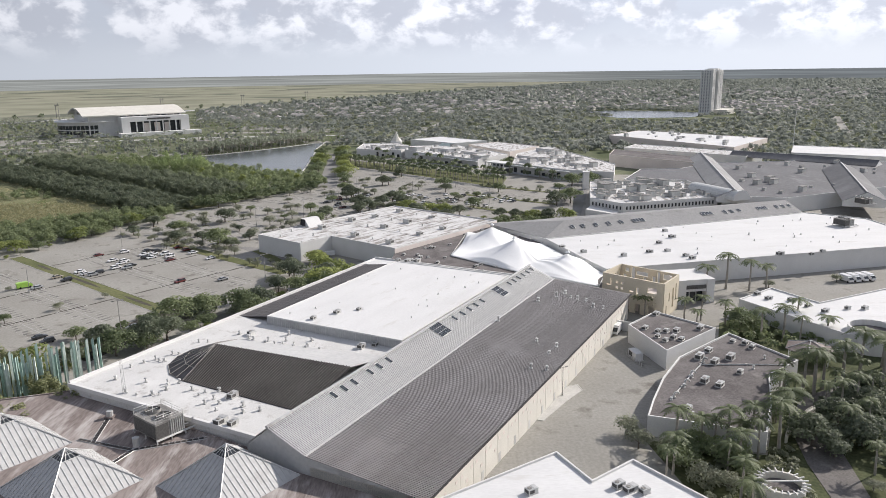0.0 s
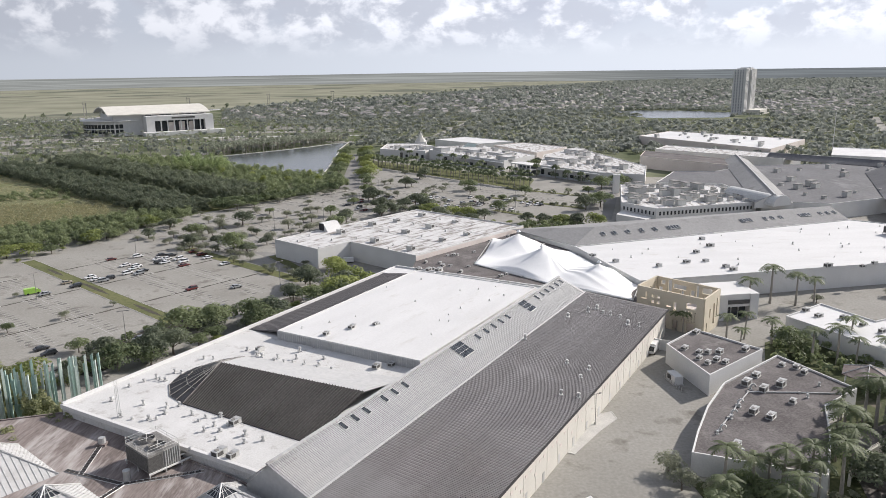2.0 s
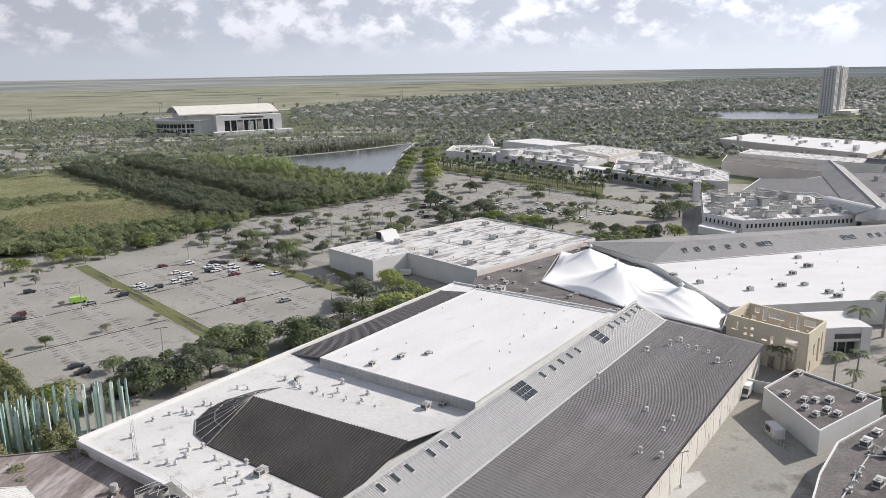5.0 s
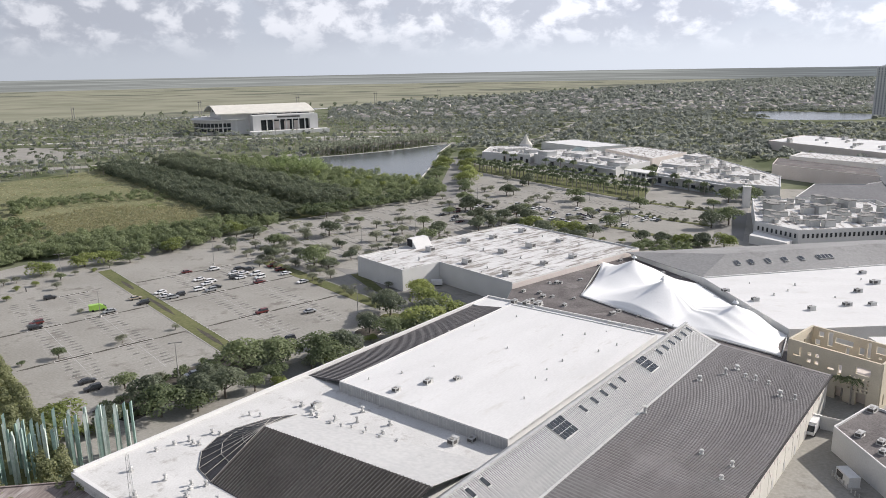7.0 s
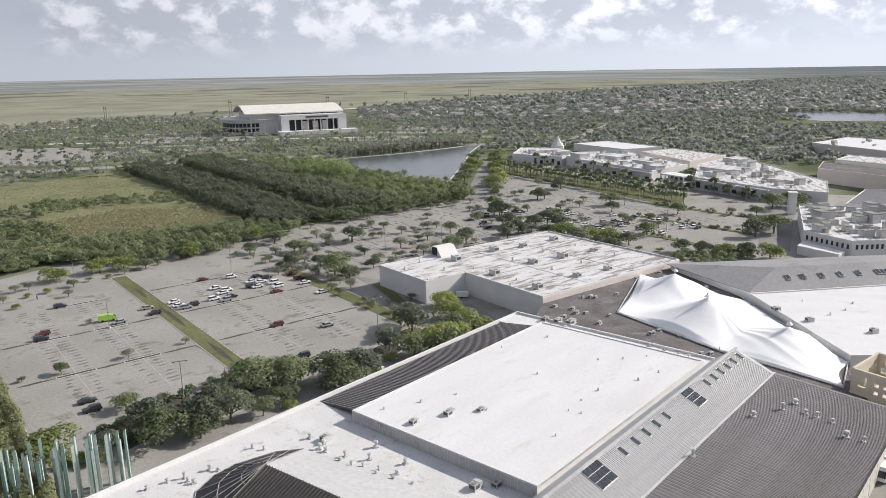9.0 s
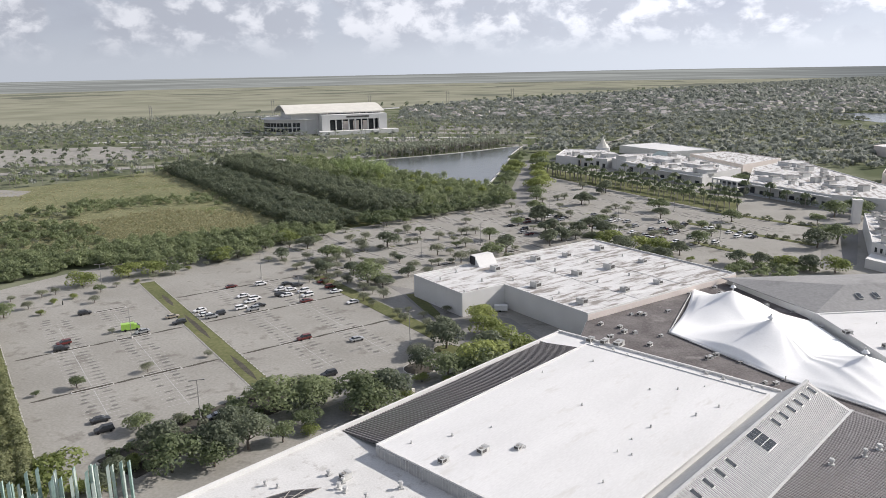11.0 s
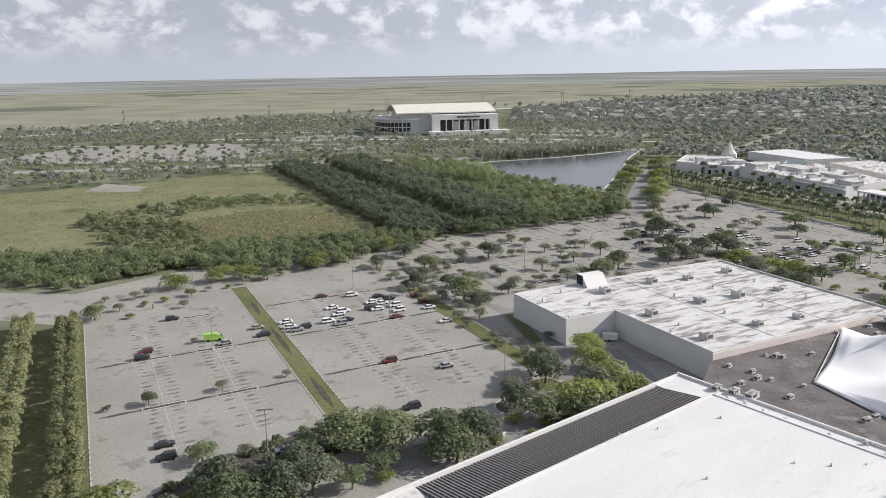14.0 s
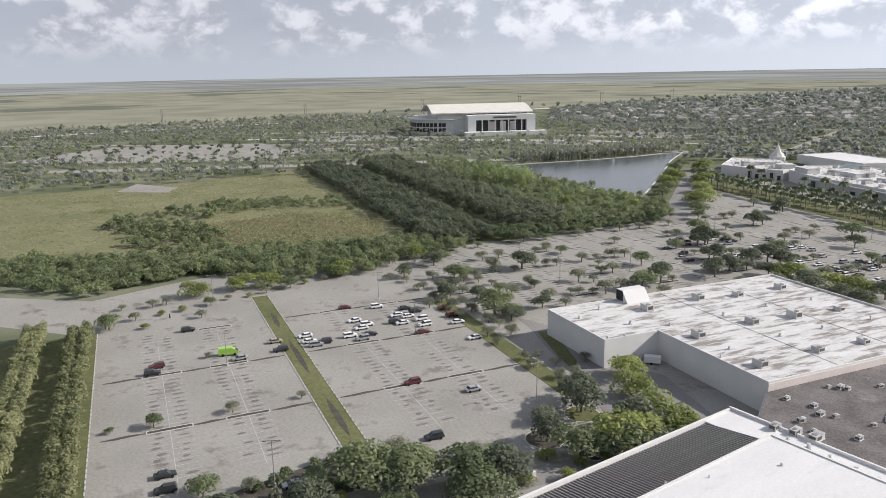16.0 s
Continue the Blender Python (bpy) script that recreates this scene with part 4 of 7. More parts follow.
PALMS_WALL = [(51.8, 152.6, 7), (57.0, 151.2, 7), (62.6, 151.0, 7), (68.8, 152.1, 7), (60.6, 152.3, 6.5), (65.8, 150.9, 6.5)]
VENTS_LOW = [(-67.7, 168.3), (-74.5, 172.9), (-70.1, 165.4), (-68.7, 172.0), (-65.9, 172.2), (-61.3, 167.7), (-58.7, 164.7), (-57.7, 166.3), (-54.5, 162.4), (-54.5, 166.8), (-55.9, 160.0), (-52.2, 156.3), (-46.5, 158.2), (-45.7, 155.0), (-42.1, 156.0), (-56.0, 152.0), (-70.1, 200.8), (-67.5, 200.7), (-80.0, 185.9), (-77.6, 187.8), (-74.8, 186.5), (-74.3, 191.4), (-82.9, 174.9), (-82.3, 182.9), (-50.7, 199.1), (-47.8, 197.6), (-45.6, 198.0), (-42.3, 197.4), (-38.4, 194.2), (-45.4, 205.8), (-34.5, 193.2), (-56.4, 203.0), (-60.1, 206.9)]
UNITS_LOW = [(-49.3, 149.9), (-46.4, 149.2), (-50.3, 163.5), (-23.0, 194.5), (-19.2, 196.1), (-56.6, 206.7)]
VENTS_RAISED = [(-40.2, 222.9), (-47.3, 218.1), (-33.3, 228.3), (-25.2, 221.5), (-16.3, 242.9), (-7.9, 224.1), (-5.2, 223.5), (-5.4, 229.8), (-9.8, 212.4), (-1.8, 235.8), (7.3, 243.4), (12.2, 248.7), (9.9, 259.0), (-33.7, 253.2), (4.0, 256.1), (-27.2, 258.9), (-2.1, 254.6), (-15.9, 268.8)]
UNITS_RAISED = [(-39.2, 212.7), (-32.8, 218.1), (-26.4, 221.0)]
VENTS_FAR = [(-15.5, 284.2), (-11.7, 282.1), (-7.9, 279.6), (-3.6, 275.9), (-0.1, 273.6), (4.6, 272.8), (11.2, 271.8), (14.9, 269.2), (18.3, 265.6), (20.7, 264.5)]
UNITS_FAR = [(-18.1, 288.0), (-10.4, 286.6), (-14.2, 287.5)]
VENTS_DARK = [(40.7, 238.9), (37.3, 235.2), (41.9, 235.0), (43.9, 233.7), (46.6, 232.3), (47.6, 226.3), (50.7, 225.6), (30.5, 230.1), (16.2, 210.3), (30.9, 192.9), (28.1, 187.9), (22.1, 177.9), (26.0, 177.0), (25.8, 196.1)]
UNITS_SHOP_A = [(61.8, 216.9), (64.9, 213.7), (70.5, 213.6), (67.9, 208.0), (78.4, 215.7), (68.8, 229.8), (64.9, 206.0), (63.6, 209.3), (69.8, 206.7), (67.3, 213.6)]
UNITS_SHOP_B = [(84.9, 206.5), (87.9, 204.8), (88.4, 201.2), (75.3, 199.4), (79.3, 193.4), (71.0, 194.2), (78.1, 183.5), (66.9, 178.2), (69.9, 175.7), (57.7, 162.9), (73.8, 190.3)]
VENTS_SHOP_B = [(64.7, 181.3), (60.6, 175.2), (55.2, 167.8), (57.8, 159.9), (82.8, 186.4), (88.7, 193.3)]
UNITS_BIG = [(51.6, 313.6), (59.1, 304.0), (74.2, 296.4), (86.4, 302.2), (94.9, 318.1), (94.3, 303.8), (104.0, 329.2), (104.6, 342.6), (99.2, 294.8), (100.5, 290.5), (150.3, 294.1), (156.8, 298.3), (137.5, 294.5)]
UNITS_STORE = [(-47.0, 379.0), (-59.8, 360.9), (-35.7, 388.1), (-23.6, 402.9), (-28.9, 360.9), (-17.9, 372.2), (-41.4, 342.5), (-23.9, 326.6), (-10.9, 343.7), (-5.7, 384.8), (0.1, 355.7)]
VENTS_STORE = [(-73.7, 355.3), (-76.8, 344.2), (-61.4, 345.3), (-64.2, 329.7), (-60.3, 333.5), (-50.6, 349.0), (-37.4, 364.7), (-32.4, 335.8), (-33.7, 328.5), (-26.4, 379.5), (-20.7, 352.3), (-13.7, 393.0), (-10.1, 363.9), (2.7, 379.0)]
UNITS_WHITE = [(110.4, 250.8), (112.1, 245.4), (118.9, 243.2), (121.6, 236.8), (124.2, 230.7), (121.8, 222.4), (132.9, 233.3), (138.4, 233.0), (129.1, 219.4)]
UNITS_PLAZA = [(-5.5, 324.5), (-11.0, 310.8), (-9.6, 306.7), (-2.2, 297.6), (-16.8, 312.5), (-3.9, 324.5), (-10.7, 297.2)]
CARS_A = [(-146.1, 331.2, 0), (-153.6, 349.4, 0), (-163.6, 343.6, 2), (-152.2, 332.9, 0), (-145.9, 327.5, 0), (-145.1, 319.6, 0), (-140.0, 319.1, 1), (-140.1, 323.6, 3), (-142.1, 344.0, 0), (-137.9, 344.6, 0), (-138.3, 350.5, 3), (-132.3, 343.8, 0), (-128.3, 339.2, 0), (-125.5, 332.5, 2), (-136.1, 337.6, 0), (-130.4, 357.6, 2), (-124.4, 351.9, 2), (-164.1, 305.4, 4), (-157.7, 300.2, 3), (-158.4, 313.6, 0), (-154.0, 309.9, 0), (-150.2, 308.4, 1), (-197.9, 301.8, 3), (-182.2, 274.2, 2), (-179.4, 270.0, 3)]
CARS_B = [(-164.4, 289.5, 1), (-132.7, 231.1, 3), (-128.0, 226.8, 3), (-108.6, 295.6, 2), (-91.7, 298.5, 1), (-88.8, 270.4, 3), (-107.9, 334.7, 0), (-105.5, 239.8, 1), (-143.4, 351.8, 3), (-138.8, 337.6, 3), (-119.5, 346.2, 0), (-149.3, 311.5, 3)]

TREES_MEDIAN = [(-165.8, 390.6, 3, 3.6), (-152.9, 391.2, 2, 3.4), (-142.2, 395.8, 0, 3.6), (-134.8, 368.3, 3, 4), (-123.3, 373.3, 3, 3.6), (-111.7, 359.6, 0, 3.8), (-104.0, 356.2, 3, 3.2), (-110.4, 395.7, 3, 2.6), (-64.9, 303.0, 3, 3.5), (-68.3, 288.9, 2, 3.6), (-57.0, 324.0, 1, 2.6), (-52.0, 286.8, 1, 2.4), (-35.9, 299.0, 1, 3.6)]
TREES_GARDEN = [(55.8, 151.1, 0, 3.2), (82.8, 153.0, 3, 3.6), (82.3, 158.5, 0, 2.6), (85.2, 147.7, 3, 3.4), (94.1, 152.6, 3, 4), (106.0, 171.6, 3, 3.6), (90.3, 152.7, 3, 3.6), (60.6, 144.7, 0, 2.8), (95.8, 165.5, 0, 3.2)]
TREES_SHOPS = [(107.5, 546.0, 0, 4.2), (108.6, 534.5, 0, 4.2), (107.8, 570.2, 0, 4.2), (116.0, 557.0, 3, 4.2), (60.5, 646.3, 3, 4.2), (61.5, 626.0, 3, 4.2), (57.0, 640.0, 0, 4.2), (80.0, 479.6, 0, 4.2), (71.3, 458.8, 3, 4.2), (81.8, 468.4, 0, 4.2), (81.9, 515.6, 0, 4.2), (94.1, 535.9, 0, 4.2)]
PALMS_GARDEN = [(85.1, 175.9), (79.60000000000001, 164.4), (90.10000000000001, 183.9), (99.6, 185.9), (100.6, 178.2), (97.0, 168.0), (102.6, 171.1), (98.3, 158.6), (91.9, 155.9), (92.9, 168.1), (59.1, 141.2), (45.5, 138.5), (58.5, 132.2), (57.7, 124.9), (110.3, 177.9), (89.8, 140.3), (110.1, 184.3), (85.5, 169.0), (68.3, 147.6)]
VENTS_FRONT = [(-52.5, 159.9), (-51.6, 162.3), (-50.3, 163.5), (-50.3, 201.0), (-45.2, 200.8), (-42.2, 195.4), (-38.4, 196.6), (-46.5, 192.2), (-56.4, 205.0), (-54.8, 202.3), (-37.8, 200.5), (-76.3, 186.8), (-72.6, 191.5), (-68.2, 170.5), (-68.4, 165.3), (-73.9, 165.5), (-77.1, 166.9)]

for x, y, k, r in TREES_LOT + TREES_SIDE + TREES_BACK + TREES_COURT + TREES_MEDIAN + TREES_GARDEN + TREES_SHOPS:
    put(KITS[k], x, y, r * (1.05 if k == 3 else 1.18), USED[k])


def palm_kit(seed, h=7.0):
    t = thing("palm_tree", "tall palm with a pale trunk and drooping feathery fronds", "palm", "palms")
    g = random.Random(seed)
    part("trunk", Shape().tube((0, 0, -0.1), (0.1, 0, h * 0.5), 0.24, 0.20, 8).tube((0.1, 0, h * 0.5), (0.15, 0.1, h), 0.20, 0.15, 8), PALM_BARK, t)
    part("crownshaft", Shape().tube((0.15, 0.1, h), (0.15, 0.1, h + 0.9), 0.15, 0.08, 8), FROND, t)
    for i in range(13):
        a = i * 2.4 + g.uniform(-0.2, 0.2)
        lift = g.uniform(-0.1, 1.25)
        n, L = 8, g.uniform(2.6, 3.4)
        s = Shape()
        pts = []
        for j in range(n + 1):
            u = j / n
            d = L * u * (1 - 0.18 * u)
            pts.append(Vector((0.15 + d * math.cos(a), 0.1 + d * math.sin(a), h + 0.7 + lift * 1.6 * u - (0.75 + 0.72 * lift) * 1.5 * u * u)))
        side_ = Vector((-math.sin(a), math.cos(a), 0))
        for j in range(n):
            p, q = pts[j], pts[j + 1]
            w = 0.46 * math.sin(math.pi * min(0.95, (j + 0.8) / n)) + 0.1
            for sg in (1, -1):
                tip = p.lerp(q, 0.9) + side_ * (sg * w) + Vector((0, 0, -0.32 * w))
                s.add([p, q, tip + (q - p) * 0.35, tip], [(0, 1, 2, 3)])
        part("frond", s, FROND, t)
    return t


def far_palm_kit(seed, h=7.0):
    """A palm far off: trunk and one crown of fronds."""
    t = thing("palm_tree", "palm in a planted row before the shops", "palm", "palms")
    g = random.Random(seed)
    part("trunk", Shape().tube((0, 0, -0.1), (0.1, 0, h), 0.24, 0.17, 7), PALM_BARK, t)
    s = Shape()
    for i in range(15):
        a = i * 2.4 + g.uniform(-0.2, 0.2)
        lift, L = g.uniform(0.15, 1.15), g.uniform(2.3, 2.9)
        d, w = Vector((math.cos(a), math.sin(a), 0)), Vector((-math.sin(a), math.cos(a), 0))
        mid, tip = d * L * 0.5 + Vector((0.1, 0, h + 0.5 + lift)), d * L + Vector((0.1, 0, h - 0.9 + 0.3 * lift))
        o = Vector((0.1, 0, h))
        for sg in (1, -1):
            s.add([o, mid, mid + w * (0.6 * sg) - Vector((0, 0, 0.3))], [(0, 1, 2)])
            s.add([mid, tip, tip.lerp(mid, 0.3) + w * (0.5 * sg) - Vector((0, 0, 0.3)), mid + w * (0.6 * sg) - Vector((0, 0, 0.3))], [(0, 1, 2, 3)])
    part("crown", s, FROND, t)
    return t


PALMS = [palm_kit(s) for s in (21, 22, 23)]
for x, y in PALMS_GARDEN:
    put(PALMS, x, y, random.uniform(7.4, 9.4), {0, 1, 2}, 7.0)
FAR_PALMS = [far_palm_kit(s) for s in (31, 32)]
far_palm_used = set()
palm_used = set()
for x, y, h in PALMS_COURT + PALMS_WALL:
    put(PALMS, x, y, h * 1.25, palm_used, 7.0)
for (x0, y0), (x1, y1), n in (((-82, 680), (45, 541), 36), ((-92, 701), (47, 563), 36), ((-101, 722), (48, 586), 32)):
    for x, y in line_of(x0, y0, x1, y1, n):
        put(FAR_PALMS, x + random.uniform(-1, 1), y + random.uniform(-1, 1), random.uniform(6.6, 8.6), far_palm_used, 7.0)
sheet("palm_lawn", [(-80, 672), (42, 536), (52, 588), (-100, 730)], 0.14, GRASS, "mown lawn under the planted rows of palms", "lawn")

# rows and scattered trees of the farther car parks
for q in (75, 88, 103, 122, 141, 158):
    for i in range(9):
        x = 66 + i * 10.5 + random.uniform(-3.5, 3.5)
        wx, wy = lot(x, q + random.uniform(-2, 2))
        if random.random() < 0.45 and not in_poly(np.array([wx]), np.array([wy]), [(-95, 340), (-20, 300), (36, 374), (-27, 430), (-100, 352)])[0]:
            k = random.choice((2, 2, 2, 0))
            put(KITS[k], wx, wy, random.uniform(3.0, 5.0), USED[k])
for q in (176, 195, 213, 232, 250, 268):
    for i in range(9):
        wx, wy = lot(38 + i * 12 + random.uniform(-3, 3), q + random.uniform(-1.5, 1.5))
        if random.random() < 0.3 and wy < 600 and wx < 80:
            k = random.choice((2, 2, 0, 3))
            put(KITS[k], wx, wy, random.uniform(3.0, 5.0), USED[k])
for x, y in line_of(-4, 425, 70, 415, 9) + line_of(-30, 450, 10, 432, 6):
    put(KITS[3 if random.random() < 0.5 else 1], x, y, random.uniform(2.8, 3.8), USED[3])
for x, y in line_of(-99, 560, -122, 770, 14) + line_of(-73, 560, -100, 770, 14):
    k = random.choice((0, 1, 0))
    put(KITS[k], x + random.uniform(-2, 2), y, random.uniform(4.0, 5.4), USED[k])

FAR_PARK = [(-158, 466), (-88, 548), (-78, 660), (40, 528), (72, 512), (60, 430), (34, 432), (-24, 436), (-100, 356), (-128, 372), (-190, 400)]


def in_park(x, y):
    return in_poly(np.array([x]), np.array([y]), FAR_PARK)[0]


marks, wear = Shape(), Shape()
for q in range(78, 330, 19):
    for i in range(64):
        for sg in (-1, 1):
            p = lot(30 + i * 2.75, q + sg * 2.7)
            if in_park(*p):
                marks.prism([lot(29.9 + i * 2.75, q + sg * 0.2), lot(30.05 + i * 2.75, q + sg * 0.2), lot(30.05 + i * 2.75, q + sg * 5.2), lot(29.9 + i * 2.75, q + sg * 5.2)], 0.04, 0.062)
                if gs.random() < 0.75:
                    c, w, l = q + sg * gs.uniform(2.0, 3.6), gs.uniform(0.5, 0.95), gs.uniform(1.0, 2.2)
                    x = 31.4 + i * 2.75
                    wear.prism([lot(x - w, c - l * 0.5), lot(x, c - l), lot(x + w, c - l * 0.3), lot(x + w * 0.7, c + l * 0.8), lot(x - w * 0.6, c + l)], 0.04, 0.057)
    for x in range(34, 200, 22):
        p = lot(x, q)
        if in_park(*p) and gs.random() < 0.8:
            kerbed("planting_island", lot_rect(x - 1.0, q - 5.4, x + 1.0, q + 5.4), MULCH if gs.random() < 0.6 else GRASS, "narrow kerbed planting island in the farther car park", "island")
            k = random.choice((2, 2, 0, 3))
            for dq in (-3.4, 2.8):
                if gs.random() < 0.65:
                    put(KITS[k], *lot(x, q + dq), random.uniform(2.8, 4.6), USED[k])
tagged(part("stall_marks", marks, PAINT), "worn white stall lines of the farther car park", "markings", kind="stuff")
tagged(part("stall_stains", wear, STAIN), "dark worn patches in the farther stalls", "stains", kind="stuff")

# trees against the mall's outer wall, along the lot's edges
for i in range(36):
    u = i / 35
    bx, by = -108 + 74 * u, 196 + 92 * u
    o = random.uniform(4, 17)
    k = random.choice((0, 0, 3, 1, 1, 2))
    put(KITS[k], bx - 0.83 * o + random.uniform(-2, 2), by + 0.55 * o * 0.7, random.uniform(3.2, 4.8), USED[k])
for i in range(15):
    for q_, r_ in ((62.5, 2.8), (69.0, 2.6)):
        if random.random() < 0.8:
            wx, wy = lot(8 + i * 7.5 + random.uniform(-2, 2), q_ + random.uniform(-1, 1))
            if not in_poly(np.array([wx]), np.array([wy]), [(-100, 340), (-62, 318), (-20, 300), (36, 374), (-27, 430)])[0]:
                put(KITS[2], wx, wy, r_ * random.uniform(0.8, 1.35), USED[2])
for i in range(19):
    q_ = -48 + i * 8
    wx, wy = lot(116 + 0.36 * (q_ + 48) + random.uniform(-2, 3), q_ + random.uniform(-2, 2))
    k = random.choice((2, 2, 0, 1))
    put(KITS[k], wx, wy, random.uniform(2.4, 3.8), USED[k])

HEDGE_LEAF = leaf_material("leaves_hedge", (0.16, 0.18, 0.085), (0.42, 0.43, 0.235))
# hedge rows beside the car park
for q in (-56.2, -59.8, -69.5, -73.0):
    row = [lot(-66 + i * 2.5 + random.uniform(-0.4, 0.4), q + random.uniform(-0.4, 0.4)) for i in range(70 if q > -65 else 73)]
    woods("tree_row", row, 2.1, 2.7, 2.2, HEDGE_LEAF, "tall clipped row of leafy trees beside the car park", "hedge", 420, 0.13, 1.5, 1.0)

# woods, bushes and distance
woods("woodland", spots_in([(-345, 738), (-133, 512), (-86, 553), (-100, 592), (-122, 612), (-140, 622), (-172, 646), (-206, 668), (-240, 698), (-286, 740)], 6.6, keep=0.94), 2.8, 5.2, 2.6, LEAF, "dense mixed green woodland beside the lake", "woods", 320, 0.105, 1.1)
woods("bamboo", spots_in([(-258, 648), (-230, 618), (-196, 606), (-192, 630), (-236, 662)], 6.0), 3.0, 4.6, 10.0, BAMBOO, "tall yellow-green feathery clump standing above the woods", "bamboo", 300, 0.11, 2.2)
woods("thicket", spots_in([(-230, 640), (-128, 525), (-92, 556), (-104, 588), (-140, 618), (-200, 662)], 19, keep=0.6), 2.8, 4.6, 5.0, LEAF_BRIGHT, "paler crowns among the woodland", "woods", 260, 0.125, 0.9)
ridge1 = [(-428, 663), (-180, 442), (-156, 468), (-405, 690)]
sheet("ditch_lawn", [(-412, 684), (-160, 462), (-146, 478), (-398, 700)], 0.13, GRASS, "grassy ditch between two belts of trees", "lawn")
BELT2 = [(-394, 699), (-151, 484), (-130, 508), (-368, 726)]
for belt, up, words in ((ridge1, 4.8, "dense dark belt of trees beside the sedge field"), (BELT2, 6.8, "dense dark belt of trees along a ditch")):
    woods("woodland", spots_in(belt, 4.6), 2.6, 3.4, up * 0.2, LEAF_DARK, "shaded lower foliage of a " + words, "woods", 200, 0.14, 1.3)
    woods("woodland", spots_in(belt, 5.0), 3.0, 4.4, up, LEAF_DARK, words, "woods", 300, 0.105, 0.85)
woods("bushes", spots_in([(-345, 318), (-340, 338), (-282, 372), (-240, 368), (-262, 328), (-285, 308)], 4.6), 3.2, 4.6, 1.4, LEAF, "belt of green bushes behind the car park", "bushes", 300, 0.11, 1.05)
woods("bushes", spots_in([(-258, 360), (-252, 409), (-210, 426), (-178, 405), (-182, 383), (-212, 361)], 4.6), 3.2, 4.8, 1.6, LEAF, "belt of green bushes behind the car park", "bushes", 300, 0.11, 1.05)
woods("bushes", spots_in([(-372, 411), (-385, 452), (-366, 498), (-340, 473), (-337, 434), (-254, 408), (-219, 377), (-263, 368), (-318, 381)], 7.0, keep=0.62), 2.4, 5.6, 1.4, LEAF, "grey-green bushes in the sedge field", "bushes", 320, 0.115, 0.9)
woods("bushes", spots_in([(-372, 411), (-385, 452), (-366, 498), (-337, 434), (-254, 408), (-219, 377), (-263, 368), (-318, 381)], 6.0, keep=0.5), 1.4, 3.0, 0.5, LEAF_OLIVE, "pale low scrub in the sedge field", "bushes", 160, 0.15)
woods("bushes", spots_in([(-378, 498), (-335, 534), (-291, 551), (-268, 514), (-313, 505), (-340, 473)], 6.0, keep=0.75), 2.4, 4.2, 0.6, LEAF, "green bushes in the sedge field", "bushes", 200, 0.13)
woods("bushes", spots_in([(-214, 420), (-186, 404), (-160, 436), (-168, 452), (-192, 446)], 5.0), 3.0, 4.8, 2.4, LEAF, "clump of green trees at the foot of the belt", "bushes", 300, 0.11, 1.1)
woods("bushes", spots_in([(-150, 462), (-84, 548), (-92, 556), (-165, 474)], 5.0), 3.4, 5.0, 2.4, LEAF, "edge of the woodland along the drive", "bushes", 240, 0.13)
woods("bushes", spots_in([(-264, 312), (-250, 350), (-234, 380), (-199, 407), (-206, 418), (-242, 394), (-266, 358), (-280, 315)], 5.0), 2.8, 4.2, 1.2, LEAF, "verge of green bushes beside the service road", "bushes", 240, 0.13)
REED = leaf_material("dry_reeds", (0.27, 0.26, 0.14), (0.45, 0.42, 0.26))
woods("sedge", spots_in([(-345, 335), (-540, 445), (-460, 555), (-415, 660), (-200, 470), (-240, 410)], 3.4, keep=0.8), 1.0, 2.3, 0.0, REED, "low uneven tufts of sedge", "sedge", 16, 0.26, 0.16, 0.0)
woods("reeds", spots_in([(-330, 425), (-250, 400), (-206, 440), (-240, 492), (-300, 490)], 2.5, keep=0.9), 0.9, 1.9, 0.4, REED, "stand of dry yellow reeds in the field", "reeds", 40, 0.20, 1.3, 0.3)
ARENA_SITE = [(-580, 1100), (-430, 985), (-330, 1040), (-340, 1130), (-470, 1230)]
ZONE = [(-560, 448), (-1160, 770), (-905, 1370), (-420, 1300), (-125, 1020), (-118, 842), (-240, 775), (-410, 700), (-385, 645), (-470, 565)]
STRIPS = [[(-1000, 700), (-420, 905), (-424, 920), (-1004, 715)], [(-640, 560), (-250, 800), (-262, 818), (-652, 578)], [(-300, 905), (-130, 905), (-130, 925), (-300, 925)], [(-760, 960), (-560, 1060), (-570, 1085), (-770, 985)], [(-320, 1060), (-150, 1060), (-160, 1090), (-330, 1090)]]
for s_ in STRIPS:
    sheet("far_road", s_, 0.14, ASPHALT, "pale road and parking between rows of palms", "road")
for s_ in ([(-640, 905), (-590, 1000), (-470, 1010), (-450, 985), (-560, 900)], [(-330, 985), (-180, 985), (-200, 940), (-330, 950)], [(-540, 780), (-420, 850), (-430, 880), (-560, 820)], [(-300, 1120), (-180, 1110), (-190, 1180), (-330, 1200)]):
    sheet("palm_court", s_, 0.12, ASPHALT, "pale paved court among the arena palms", "paving")
AV = STRIPS + FAR_LOTS + [ARENA_SITE, LAKE, [(-700, 910), (-300, 1016), (-130, 1016), (-130, 996), (-300, 990), (-690, 880)]]
woods("far_trees", spots_in(ZONE, 15, AV, keep=0.5), 3.4, 5.6, 2.4, LEAF_HAZED, "mixed trees and palms spread round the arena", "trees", 56, 0.27)
woods("far_trees", spots_in(ZONE, 16, AV, keep=0.5), 2.6, 4.6, 2.6, LEAF, "pale thin palms and trees round the arena", "trees", 44, 0.27)
for i, lot_ in enumerate(FAR_LOTS[:1]):
    woods("far_trees", spots_in(lot_, 19, keep=0.7), 3.0, 5.0, 1.6, LEAF_DARK, "rows of trees in the far car park", "trees", 50, 0.28)


